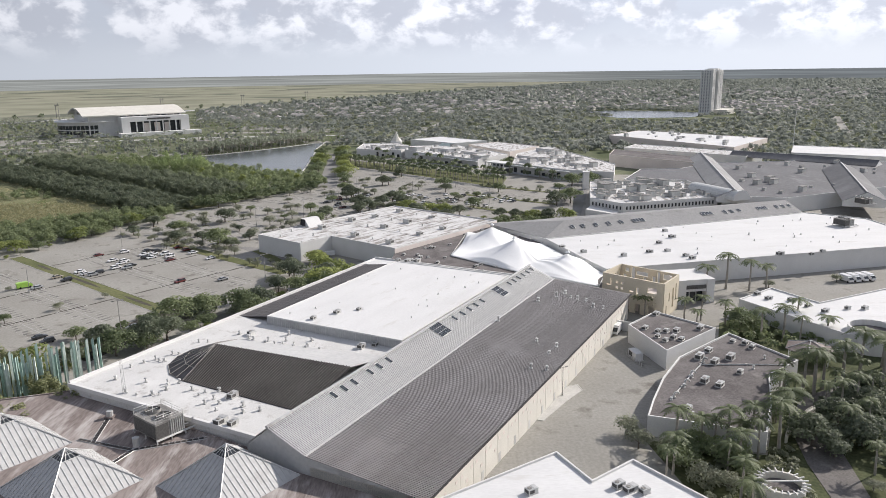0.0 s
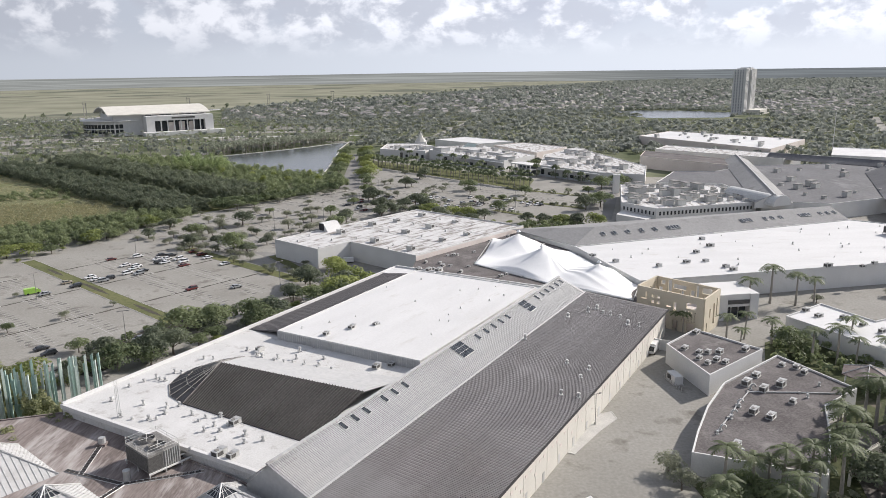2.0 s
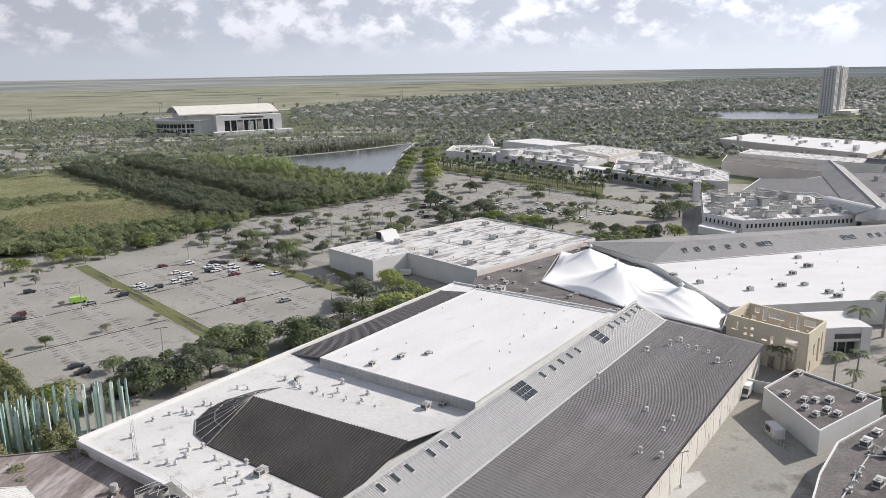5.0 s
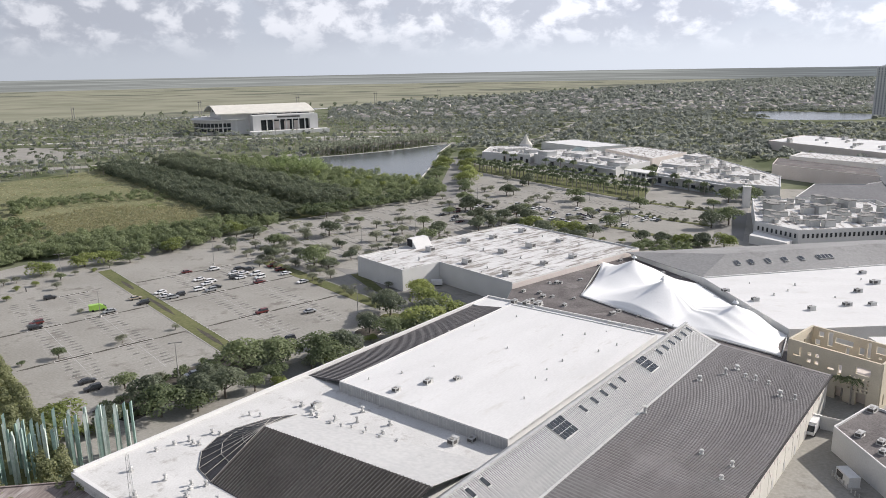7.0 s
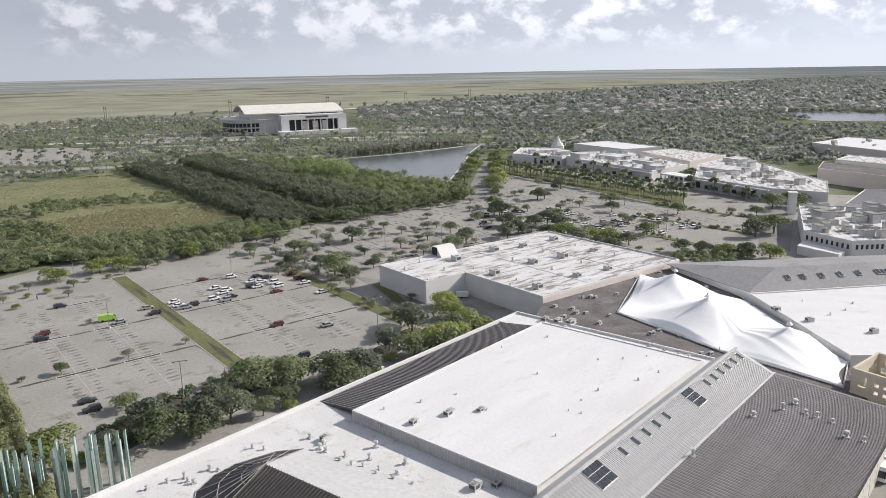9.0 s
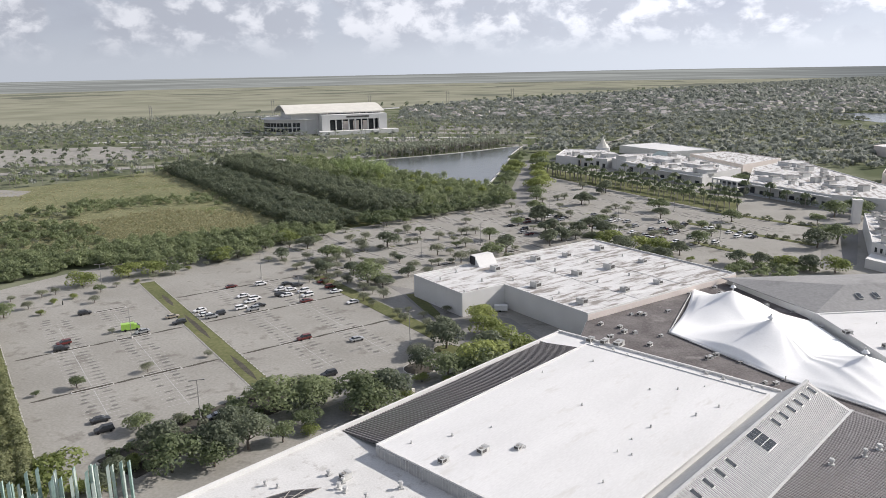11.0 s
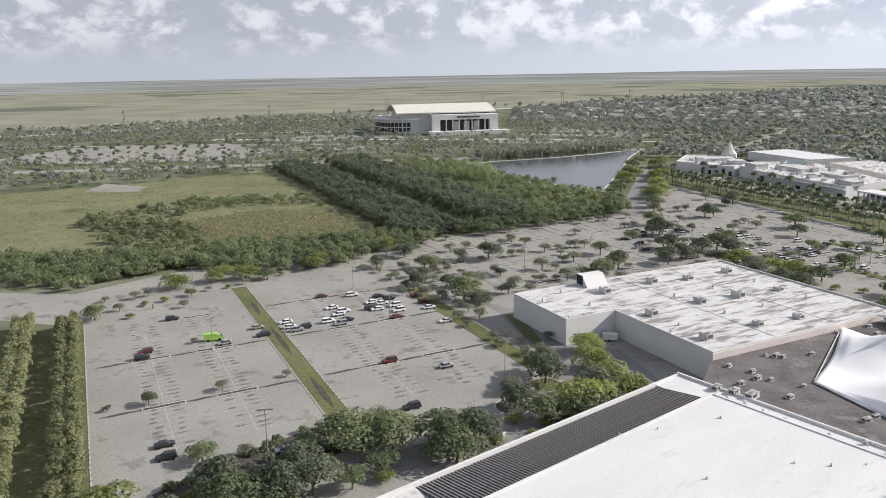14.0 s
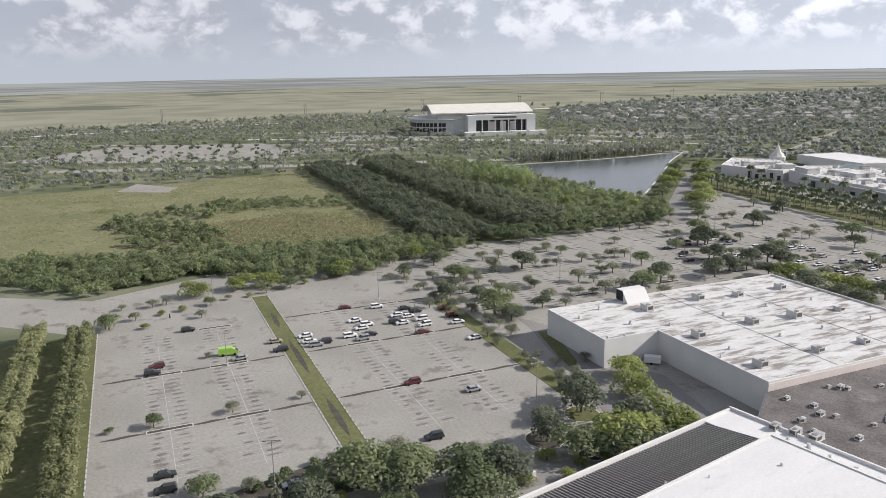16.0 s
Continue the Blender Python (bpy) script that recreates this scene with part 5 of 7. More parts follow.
def palm_stand(name, places, h0, h1, label):
    """Many far palms as one object: crowns of drooping fronds over thin stems."""
    kits = []
    for k in range(4):
        g = np.random.default_rng(90 + k)
        q = []
        for i in range(13):
            a, up, L = i * 2.4 + g.uniform(-.3, .3), g.uniform(-0.1, 1.1), g.uniform(2.2, 3.0)
            d, w = np.array([math.cos(a), math.sin(a), 0]), np.array([-math.sin(a), math.cos(a), 0]) * 0.42
            p0, p1, p2 = np.zeros(3), d * L * .55 + [0, 0, .3 + .8 * up], d * L + [0, 0, up - 1.1]
            q += [[p0, p1 - w, p1 + [0, 0, .15], p1 + w], [p1 - w, p2, p2 + w * .3, p1 + w]]
        kits.append(np.array(q))
    crowns, trunks = [], Shape()
    for x, y in places:
        hh = rng.uniform(h0, h1)
        crowns.append(kits[rng.integers(4)] * rng.uniform(0.85, 1.25) + np.array([x, y, hh]))
        trunks.tube((x, y, 0), (x, y, hh + 0.2), 0.26, 0.2, 4, False)
    tagged(new(name, quads_mesh(name, np.concatenate(crowns), FROND_HAZED)), label, "palms", kind="stuff")
    tagged(part(name + "_trunks", trunks, PALM_BARK), "pale trunks of " + label, "palm trunks", kind="stuff")


palm_stand("arena_palms", spots_in(ZONE, 12, AV, keep=0.55), 6.5, 10.5, "palms planted round the arena and its car parks")
BANK = [(-262, 772), (-252, 778), (-230, 800), (-206, 827), (-180, 861), (-158, 897), (-147, 915), (-170, 930), (-200, 890), (-240, 850), (-275, 800)]
palm_stand("bank_palms", spots_in(BANK, 4.2, keep=0.85), 7.0, 11.0, "palms crowded along the far bank of the lake")
woods("bank_shrubs", spots_in(BANK, 7.0, keep=0.7), 2.0, 3.6, 1.0, LEAF_DARK, "dark shrubs under the palms of the far bank", "shrubs", 90, 0.2)
SITES = [[(88, 437), (102, 415), (200, 420), (420, 500), (420, 620), (150, 620), (100, 505)], [(180, 832), (276, 712), (360, 818), (243, 905)], [(-92, 760), (-66, 735), (-22, 696), (32, 632), (98, 560), (140, 545), (170, 600), (290, 645), (200, 750), (110, 760), (60, 810), (0, 890), (-52, 856)],
         [(255, 1490), (268, 1390), (302, 1270), (420, 1265), (470, 1330), (480, 1400), (420, 1470), (340, 1500)], [(440, 1310), (510, 1300), (530, 1390), (460, 1400)], [(225, 1165), (470, 1165), (500, 1275), (230, 1280)]]
LANES = [[(-130, 925), (120, 1010), (560, 960), (560, 975), (118, 1028), (-134, 940)], [(-240, 1090), (160, 1130), (700, 1085), (700, 1097), (160, 1144), (-244, 1104)], [(-330, 1240), (150, 1225), (228, 1222), (228, 1236), (150, 1240), (-336, 1256)],
         [(-420, 1420), (-120, 1480), (240, 1560), (240, 1574), (-122, 1496), (-424, 1436)], [(100, 830), (240, 945), (236, 955), (94, 842)], [(-60, 900), (10, 1300), (22, 1300), (-46, 898)], [(480, 905), (640, 1240), (654, 1236), (494, 900)]]
for s_ in LANES:
    sheet("far_road", s_, 0.14, ASPHALT, "pale straight road through the suburb", "road")
TOWN1 = [(-120, 842), (-128, 1030), (-420, 1310), (-560, 1730), (-100, 1730), (1150, 1730), (700, 900), (420, 620), (160, 620), (90, 690), (-30, 870)]
woods("town_trees", spots_in(TOWN1, 14, SITES + LANES, keep=0.84), 4.2, 8.0, 1.2, LEAF_HAZED, "trees of the suburb", "trees", 40, 0.31)
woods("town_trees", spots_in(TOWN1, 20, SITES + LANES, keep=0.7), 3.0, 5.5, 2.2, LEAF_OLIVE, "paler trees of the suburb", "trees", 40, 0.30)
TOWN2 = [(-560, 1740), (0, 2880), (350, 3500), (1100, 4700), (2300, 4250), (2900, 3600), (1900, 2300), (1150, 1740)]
woods("distant_trees", spots_in(TOWN2, 27, keep=0.85), 8, 15, 1.0, LEAF_HAZED, "distant woods of the suburb", "trees", 30, 0.38, 0.6, 0.1)
strip = [tuple((hw * s + side * d).to_2d()) for s, d in ((-500, 1312), (3300, 1312), (3300, 1290), (-500, 1290))]
woods("roadside_trees", spots_in(strip, 15, keep=0.16), 4, 7.5, 3.5, LEAF_DARK, "uneven trees beside the motorway", "trees", 40, 0.3, 1.1)
woods("roadside_trees", spots_in([tuple((hw * s + side * d).to_2d()) for s, d in ((-500, 1366), (2600, 1366), (2600, 1388), (-500, 1388))], 17, keep=0.4), 4, 8, 4, LEAF_DARK, "scattered trees at the edge of the plain", "trees", 40, 0.3, 1.2)


def houses(name, places, label):
    s1, s2 = Shape(), Shape()
    for x, y in places:
        a = 0.5 + rng.choice((0, 1.571)) + rng.uniform(-0.1, 0.1) + 0.4 * math.sin(x * 0.004)
        w, d, hh = rng.uniform(6, 9), rng.uniform(4.5, 6.5), rng.uniform(3.2, 6.5)
        c, s = math.cos(a), math.sin(a)

        def P(u, v, z):
            return (x + u * c - v * s, y + u * s + v * c, z)
        s1.add([P(-w, -d, 0), P(w, -d, 0), P(w, d, 0), P(-w, d, 0), P(-w, -d, hh), P(w, -d, hh), P(w, d, hh), P(-w, d, hh)],
               [(0, 1, 5, 4), (1, 2, 6, 5), (2, 3, 7, 6), (3, 0, 4, 7)])
        s2.add([P(-w - .6, -d - .6, hh), P(w + .6, -d - .6, hh), P(w + .6, d + .6, hh), P(-w - .6, d + .6, hh), P(-w * 0.5, 0, hh + 2.6), P(w * 0.5, 0, hh + 2.6)],
               [(0, 1, 5, 4), (1, 2, 5), (2, 3, 4, 5), (3, 0, 4)])
    tagged(part(name + "_walls", s1, CREAM_WALL), label + ", pale walls", "houses", kind="stuff")
    tagged(part(name + "_roofs", s2, ROOF_TILE), label + ", low tiled roofs", "houses", kind="stuff")


ROOF_TILE = material("faded_roof_tiles", (0.20, 0.185, 0.175), (0.42, 0.40, 0.385), 0.9, 0.03, 0.5)
houses("suburb_houses", spots_in([(-430, 1330), (-500, 1600), (-150, 1800), (900, 1800), (800, 1500), (520, 1200), (500, 1500), (250, 1520), (-100, 1350)], 27, SITES + LANES, 0.4, keep=0.5), "suburban houses among trees")
houses("distant_houses", spots_in([(-450, 1800), (50, 2700), (700, 3000), (1700, 2500), (1150, 1800)], 44, (), 0.42, keep=0.5), "distant houses among trees")

# ---- arena ----
ARENA = frame_at(-438, 1034, 0.807, 0.59)
arena = thing("arena", "large pale sports arena with a shallow barrel roof and columned porch", "arena", m=ARENA)
part("hall", Shape().prism([(-38, 20), (88, 20), (88, 112), (-38, 112)], 0, 27.5), WHITE_WALL, arena)
n = 16
prof = [(15 + 102 * i / n, 27.6 + 9.6 * math.sin(math.pi * i / n)) for i in range(n + 1)]
roof = Shape()
k = n + 1
ring = [(y, z) for y, z in prof] + [(y, z + 1.5) for y, z in reversed(prof)]
roof.add([(x, y, z) for x in (-46, 93) for y, z in ring], [(i, i + 1, 2 * k + i + 1, 2 * k + i) for i in range(2 * k - 1)] + [(2 * k - 1, 0, 2 * k, 4 * k - 1)]
         + [(x0 + i, x0 + 2 * k - 1 - i, x0 + 2 * k - 2 - i, x0 + i + 1) for x0 in (0, 2 * k) for i in range(n)])
part("barrel_roof", roof, CREAM_WALL, arena, "cream barrel roof")
for x in (-38, 87):
    k = len(prof)
    part("gable", Shape().add([(x, y, z - 0.2) for y, z in prof] + [(x + 1, y, z - 0.2) for y, z in prof], [tuple(range(k)), tuple(range(2 * k - 1, k - 1, -1))] + [(i + 1, i, k + i, k + i + 1) for i in range(k - 1)]), WHITE_WALL, arena)
for i in range(5):
    part("gable_window", Shape().box(-38.3, 38 + i * 11, 28.5, -37.9, 46 + i * 11, 31.5), GLASS_DARK, arena)
part("porch", Shape().box(0, -1, 19.5, 92, 20, 26), WHITE_WALL, arena)
for x0, x1 in ((0, 11), (80, 92)):
    part("porch_tower", Shape().box(x0, -1, 0, x1, 20, 19.6), WHITE_WALL, arena)
glass = part("porch_glass", Shape().box(11, 6, 0, 80, 6.6, 19.5), GLASS_DARK, arena)
for i in range(7):
    part("column", Shape().box(19 + i * 9, 0.5, 0, 20.4 + i * 9, 2, 19.5), WHITE_WALL, arena)
for i in range(3):
    part("banner", Shape().box(31 + i * 14, 5.7, 4, 39 + i * 14, 5.95, 17), PINK_WALL, glass)
part("letter_bar", Shape().box(34, -1.25, 21.8, 66, -1.0, 24), UNIT_DARK, arena)
part("terrace", Shape().box(-6, -16, 0, 104, -1, 5.0), WHITE_WALL, arena)
part("drum", Shape().tube((-26, 62, 0), (-26, 62, 20), 43, 43, 48), WHITE_WALL, arena)
for k in range(13):
    a = math.radians(176 + k * 7.5)
    for z0, z1 in ((4, 9), (10.5, 16)):
        part("window", Shape().box(-2.4, 0, z0, 2.4, 0.5, z1), GLASS_DARK, arena, m=pose(-26 + 43.2 * math.cos(a), 62 + 43.2 * math.sin(a), 0, 0, 0, math.degrees(a) + 90))
for i in range(9):
    part("clerestory", Shape().box(4 + i * 9.2, 19.6, 26.2, 12 + i * 9.2, 20.1, 27.6), GLASS_DARK, arena)
tagged(part("balcony_ring", Shape().tube((-26, 62, 20), (-26, 62, 21.2), 47, 47, 48), WHITE_WALL, arena), "")

# ---- tower block ----
TOWER = frame_at(476, 1350, 0.60, 0.80)
tower = thing("apartment_tower", "slim white apartment tower with stacked balconies", "tower", m=TOWER)
part("core", Shape().prism([(-18, -10), (3, -10), (3, -13), (28, -13), (28, 10), (-18, 10)], 0, 75), WHITE_WALL, tower)
side_window = Shape().box(-18.2, -0.9, 0, -17.9, 0.9, 1.5).mesh("window", PALE_GLASS)
for i in range(28):
    z = 3 + i * 2.55
    part("balcony", Shape().box(-17.6, -11.4, z, -6, -9.9, z + 1.15), WHITE_WALL, tower)
    part("balcony", Shape().box(5, -14.4, z, 27, -12.9, z + 1.15), WHITE_WALL, tower)
    part("window_band", Shape().box(-16.5, -10.15, z + 1.3, -6.2, -9.9, z + 2.1), PALE_GLASS, tower)
    part("window_band", Shape().box(6, -13.1, z + 1.4, 26, -12.85, z + 2.0), PALE_GLASS, tower)
    for y in (-6.5, -2.2, 2.2, 6.5):
        part("window", side_window, None, tower, m=pose(0, y, z + 1.0))
for x, y in ((-17.6, -11.8), (-12, -11.8), (-6, -11.8), (-1.5, -11), (4.2, -14.8), (9.8, -14.8), (13.4, -14.8), (19, -14.8), (22.4, -14.8), (27.2, -14.8)):
    part("pier", Shape().box(x - 0.9, y, 0, x + 0.9, y + 1.8, 76.5), WHITE_WALL, tower)
part("crown", Shape().box(-9, -9, 75, 2, 7, 77.5), WHITE_WALL, tower)
part("crown", Shape().box(7, -11, 75, 13, 7, 79), WHITE_WALL, tower)
part("crown", Shape().box(18, -11, 75, 24, 7, 78.5), WHITE_WALL, tower)
part("podium", Shape().box(-8, -36, 0, 44, -13, 8), CREAM_WALL, tower)

# ---- tent over the plaza ----
tent = thing("tent_canopy", "white tensile fabric canopy with three peaks", "canopy")
PEAKS = ((22.6, 333, 6.6, 21), (29.7, 303.4, 6.8, 22), (49.4, 286.6, 4.8, 20))
EDGE = [(12, 356), (3.2, 309), (30.5, 279.8), (56.4, 259.5), (62, 276), (45, 328)]


def tent_height(x, y):
    z = 0.0
    for px_, py_, h, r in PEAKS:
        d = math.hypot(x - px_, y - py_)
        z = max(z, h * max(0.0, 1 - d / r) ** 1.55 + 0.35 * math.exp(-d))
    return z


def tent_edge():
    res = []
    for i in range(6):
        a, b = EDGE[i], EDGE[(i + 1) % 6]
        for k in range(16):
            u = k / 16
            sag = 0.045 * math.sin(math.pi * u)
            x, y = a[0] + (b[0] - a[0]) * u, a[1] + (b[1] - a[1]) * u
            res.append((x + (32 - x) * sag, y + (302 - y) * sag))
    return res


rimline = tent_edge()
skin = Shape()
STEPS = 34
vv = []
for s in range(STEPS + 1):
    for i_, (x, y) in enumerate(rimline):
        u = s / STEPS
        wx, wy = 32 + (x - 32) * u, 302 + (y - 302) * u
        fold = 0.07 * math.sin(math.pi * u) * math.cos(i_ * 2 * math.pi / 8)
        vv.append((wx, wy, 6.75 + tent_height(wx, wy) * min(1.0, (1 - u) * 9 + 0.08) + 0.9 * (1 - u) + fold))
N = len(rimline)
vv += [(32 + (x - 32) * 1.004, 302 + (y - 302) * 1.004, 6.25) for x, y in rimline]
STEPS += 1
skin.add(vv, [(s * N + i, s * N + (i + 1) % N, (s + 1) * N + (i + 1) % N, (s + 1) * N + i) for s in range(STEPS) for i in range(N)])
part("fabric", skin, TENT, tent, smooth=True)
for px_, py_, h, r in PEAKS:
    part("mast", Shape().tube((px_, py_, 6), (px_, py_, 8.4 + h + 0.9), 0.25, 0.2), UNIT_METAL, tent)
    part("mast_cap", Shape().tube((px_, py_, 8.0 + h), (px_, py_, 8.7 + h), 1.0, 0.4, 10), TENT, tent)
for x, y in EDGE:
    part("edge_post", Shape().tube((x, y, 5.9), (x, y, 7.6), 0.15), UNIT_METAL, tent)
for i in range(6):
    a, b = EDGE[i], EDGE[(i + 1) % 6]
    part("edge_pipe", Shape().tube((a[0] * 1.0, a[1], 6.5), (b[0], b[1], 6.5), 0.18, n=6), UNIT_METAL, tent)

# ---- ochre entrance screen ----
screen = thing("entrance_screen", "tall ochre stucco screen walls pierced by small square openings", "facade")
SL, SF, SR, SB = Vector((57.5, 257.5)), Vector((74.5, 241.5)), Vector((83, 253)), Vector((66.5, 269))


def pierced(name, a, b, z0, z1, holes, mat):
    """A wall from a to b with rectangular openings (u0, z0, u1, z1), cut as a grid of blocks."""
    L = (b - a).length
    us = sorted({0, L} | {h[0] for h in holes} | {h[2] for h in holes})
    zs = sorted({z0, z1} | {h[1] for h in holes} | {h[3] for h in holes})
    s = Shape()
    for i in range(len(us) - 1):
        run = None
        for j in range(len(zs) - 1):
            cu, cz = (us[i] + us[i + 1]) / 2, (zs[j] + zs[j + 1]) / 2
            open_ = any(h[0] < cu < h[2] and h[1] < cz < h[3] for h in holes)
            if not open_ and run is None:
                run = zs[j]
            if run is not None and (open_ or j == len(zs) - 2):
                s.box(us[i], -0.3, run, us[i + 1], 0.3, zs[j] if open_ else zs[j + 1])
                run = None
    d = (b - a).normalized()
    return part(name, s, mat, screen, m=frame_at(a.x, a.y, d.x, d.y))


pierced("front_screen", SL, SF, 0, 12.5, [(3, 8.5, 3.5, 11), (1.5, 8.4, 3, 8.8), (5.2, 9.5, 6.2, 10.4), (7.2, 9.5, 8.2, 10.4), (5.2, 7.6, 6.2, 8.5), (7.2, 7.6, 8.2, 8.5), (10.6, 7.4, 12.2, 7.9), (13.2, 6.6, 14.1, 9.4), (17.5, 8.3, 21, 10.2)]
        + [(16 + 1.1 * i, 4.0 + 1.0 * j, 16.5 + 1.1 * i, 4.5 + 1.0 * j) for i in range(5) for j in range(4)] + [(9, 0, 11, 4), (13, 0, 15, 3.5), (18, 0, 20.5, 3.5)], BEIGE_WALL)
pierced("back_screen", SB, SR, 6, 12.5, [(2, 10, 3.5, 11.5), (4.6, 8, 6, 12), (6.6, 9.4, 11.4, 11), (1.2, 7.5, 2.6, 9), (9.6, 6.8, 10.6, 9), (13, 8.0, 14.4, 10), (15, 7.6, 16, 12), (17.2, 9.6, 20.6, 11.6), (18, 8.2, 18.8, 8.8)], BEIGE_WALL)
pierced("side_screen", SB, SL, 0, 12.5, [(2, 9, 3, 11), (5, 8, 6, 10), (8, 8, 9, 10), (11, 9, 12, 10.5)], BEIGE_WALL)
pierced("right_screen", SF, SR, 0, 12.5, [(2, 1, 3, 4), (4.5, 5, 5.5, 8), (8, 2, 9.5, 9), (11, 4, 12, 10)], BEIGE_WALL)
part("inner_block", Shape().prism([(60.5, 257.5), (74.3, 244.6), (80, 253), (66.5, 266)], 0, 6.3), PINK_WALL, screen)
entry = thing("store_entrance", "white store entrance portal with a dark doorway and unreadable dark sign", "entrance", m=frame_at(84, 259.5, 0.985, 0.17))
part("jamb", Shape().box(0, -3, 0, 3, 12, 9), WHITE_WALL, entry)
part("jamb", Shape().box(11, -3, 0, 14, 12, 9), WHITE_WALL, entry)
part("lintel", Shape().box(3, -2.6, 4.6, 11, 12, 9), WHITE_WALL, entry)
part("doorway", Shape().box(3, 0, 0, 11, 0.4, 4.6), GLASS_DARK, entry)
part("sign_bar", Shape().box(3.2, -2.9, 5.6, 10.8, -2.6, 7.0), UNIT_DARK, entry)
for i in range(2):
    part("door_post", Shape().box(5.6 + i * 2.6, -0.3, 0, 5.9 + i * 2.6, 0.0, 4.6), UNIT_METAL, entry)

# ---- rooftop machines ----


def unit_kit(w, d, h, dark):
    t = thing("rooftop_unit", "boxy grey rooftop air-conditioning unit on a white roof", "air conditioner", "rooftop units")
    part("curb", Shape().box(-w / 2 - .1, -d / 2 - .1, 0, w / 2 + .1, d / 2 + .1, 0.25), UNIT_METAL, t)
    part("casing", Shape().box(-w / 2, -d / 2, 0.25, w / 2, d / 2, h), UNIT_METAL, t)
    part("grille", Shape().box(-w / 2 - 0.03, -d * 0.4, 0.45, -w / 2 + 0.02, d * 0.4, h - 0.2), UNIT_DARK, t)
    if dark:
        part("grille", Shape().box(-w * 0.4, -d / 2 - 0.03, 0.45, w * 0.1, -d / 2 + 0.02, h - 0.2), UNIT_DARK, t)
    part("fan_ring", Shape().tube((-w * 0.2, 0, h), (-w * 0.2, 0, h + 0.14), d * 0.3, d * 0.3, 12), WEATHERED, t)
    part("lid", Shape().box(w * 0.1, -d / 2 - .05, h, w / 2 + .05, d / 2 + .05, h + 0.08), UNIT_METAL, t)
    return t


def vent_kit(seed):
    t = thing("roof_vent", "short galvanised roof vent with a hooded cap", "vent", "roof vents")
    g = random.Random(seed)
    h = g.uniform(0.9, 1.5)
    part("curb", Shape().box(-0.5, -0.5, 0, 0.5, 0.5, 0.3), UNIT_METAL, t)
    part("pipe", Shape().tube((0, 0, 0.3), (0, 0, h), 0.3, 0.3, 10), UNIT_METAL, t)
    part("cap", Shape().tube((0, 0, h), (0, 0, h + 0.35), 0.55, 0.42, 10), UNIT_METAL, t)
    return t


def far_unit_kit(w, d, h):
    t = thing("rooftop_unit", "small grey rooftop machine seen far off", "air conditioner", "rooftop units")
    part("casing", Shape().box(-w / 2, -d / 2, 0, w / 2, d / 2, h), UNIT_METAL, t)
    part("lid", Shape().box(-w / 2 - .06, -d / 2 - .06, h, w / 2 + .06, d / 2 + .06, h + 0.12), WEATHERED, t)
    return t


FAR_UNITS = [far_unit_kit(2.6, 1.8, 1.5), far_unit_kit(1.7, 1.5, 1.2), far_unit_kit(3.4, 2.0, 1.7)]
UNITS = [unit_kit(2.6, 1.8, 1.5, True), unit_kit(2.0, 1.6, 1.3, False), unit_kit(3.2, 1.9, 1.7, True)]
VENTS = [vent_kit(1), vent_kit(2), vent_kit(3)]
unit_used, vent_used, far_used = set(), set(), set()


def machine(kits, used, x, y, z, yaw=0.0, s=1.0):
    k = random.randrange(len(kits))
    m = Matrix.LocRotScale((x, y, z), Euler((0, 0, radians(yaw))), (s, s, s * random.uniform(0.85, 1.15)))
    if k not in used:
        used.add(k)
        kits[k].matrix_basis = m
        return
    copy_thing(kits[k], m)


for lst, z, yaw, s in ((UNITS_LOW, 9.2, 61.5, 0.9), (UNITS_RAISED, 11.62, 61.5, 0.8), (UNITS_FAR, 9.6, 61.5, 1.0), (UNITS_SHOP_A, 5.52, 48, 0.85), (UNITS_SHOP_B, 4.72, 48, 0.95),
                       (UNITS_BIG, 8.35, 20, 1.0), (UNITS_STORE, 8.15, 140, 1.4), (UNITS_WHITE, 5.32, 30, 0.9), (UNITS_PLAZA, 6.2, 60, 0.65)):
    for x, y in lst:
        machine(UNITS, unit_used, x, y, z, yaw, s * random.uniform(0.85, 1.1))
for lst, z in ((VENTS_LOW, 9.2), (VENTS_FRONT, 9.2), (VENTS_RAISED, 11.62), (VENTS_FAR, 9.6), (VENTS_SHOP_B, 4.72), (VENTS_STORE, 8.15)):
    for x, y in lst:
        machine(VENTS, vent_used, x, y, z, random.uniform(0, 360), random.uniform(0.65, 1.05) if z != 11.62 else random.uniform(0.35, 0.55))
for x, y in VENTS_DARK:
    v = WING.inverted() @ Vector((x, y, 0))
    machine(VENTS, vent_used, x, y, 8.95 + 2.05 * (v.y + 0.6) / 27.3, 0, random.uniform(0.8, 1.25))
for x, y in spots_in([(66, 285), (52, 326), (185, 376), (205, 360), (205, 318)], 13, keep=0.6):
    machine(VENTS, vent_used, x, y, 8.35, 0, random.uniform(0.45, 0.9))
for x, y in spots_in([(92, 438), (103, 420), (160, 437), (158, 496), (104, 501)], 6.5, keep=0.75):
    machine(FAR_UNITS, far_used, x, y, 8.12, 20 + random.choice((0, 90)), random.uniform(0.8, 1.6))
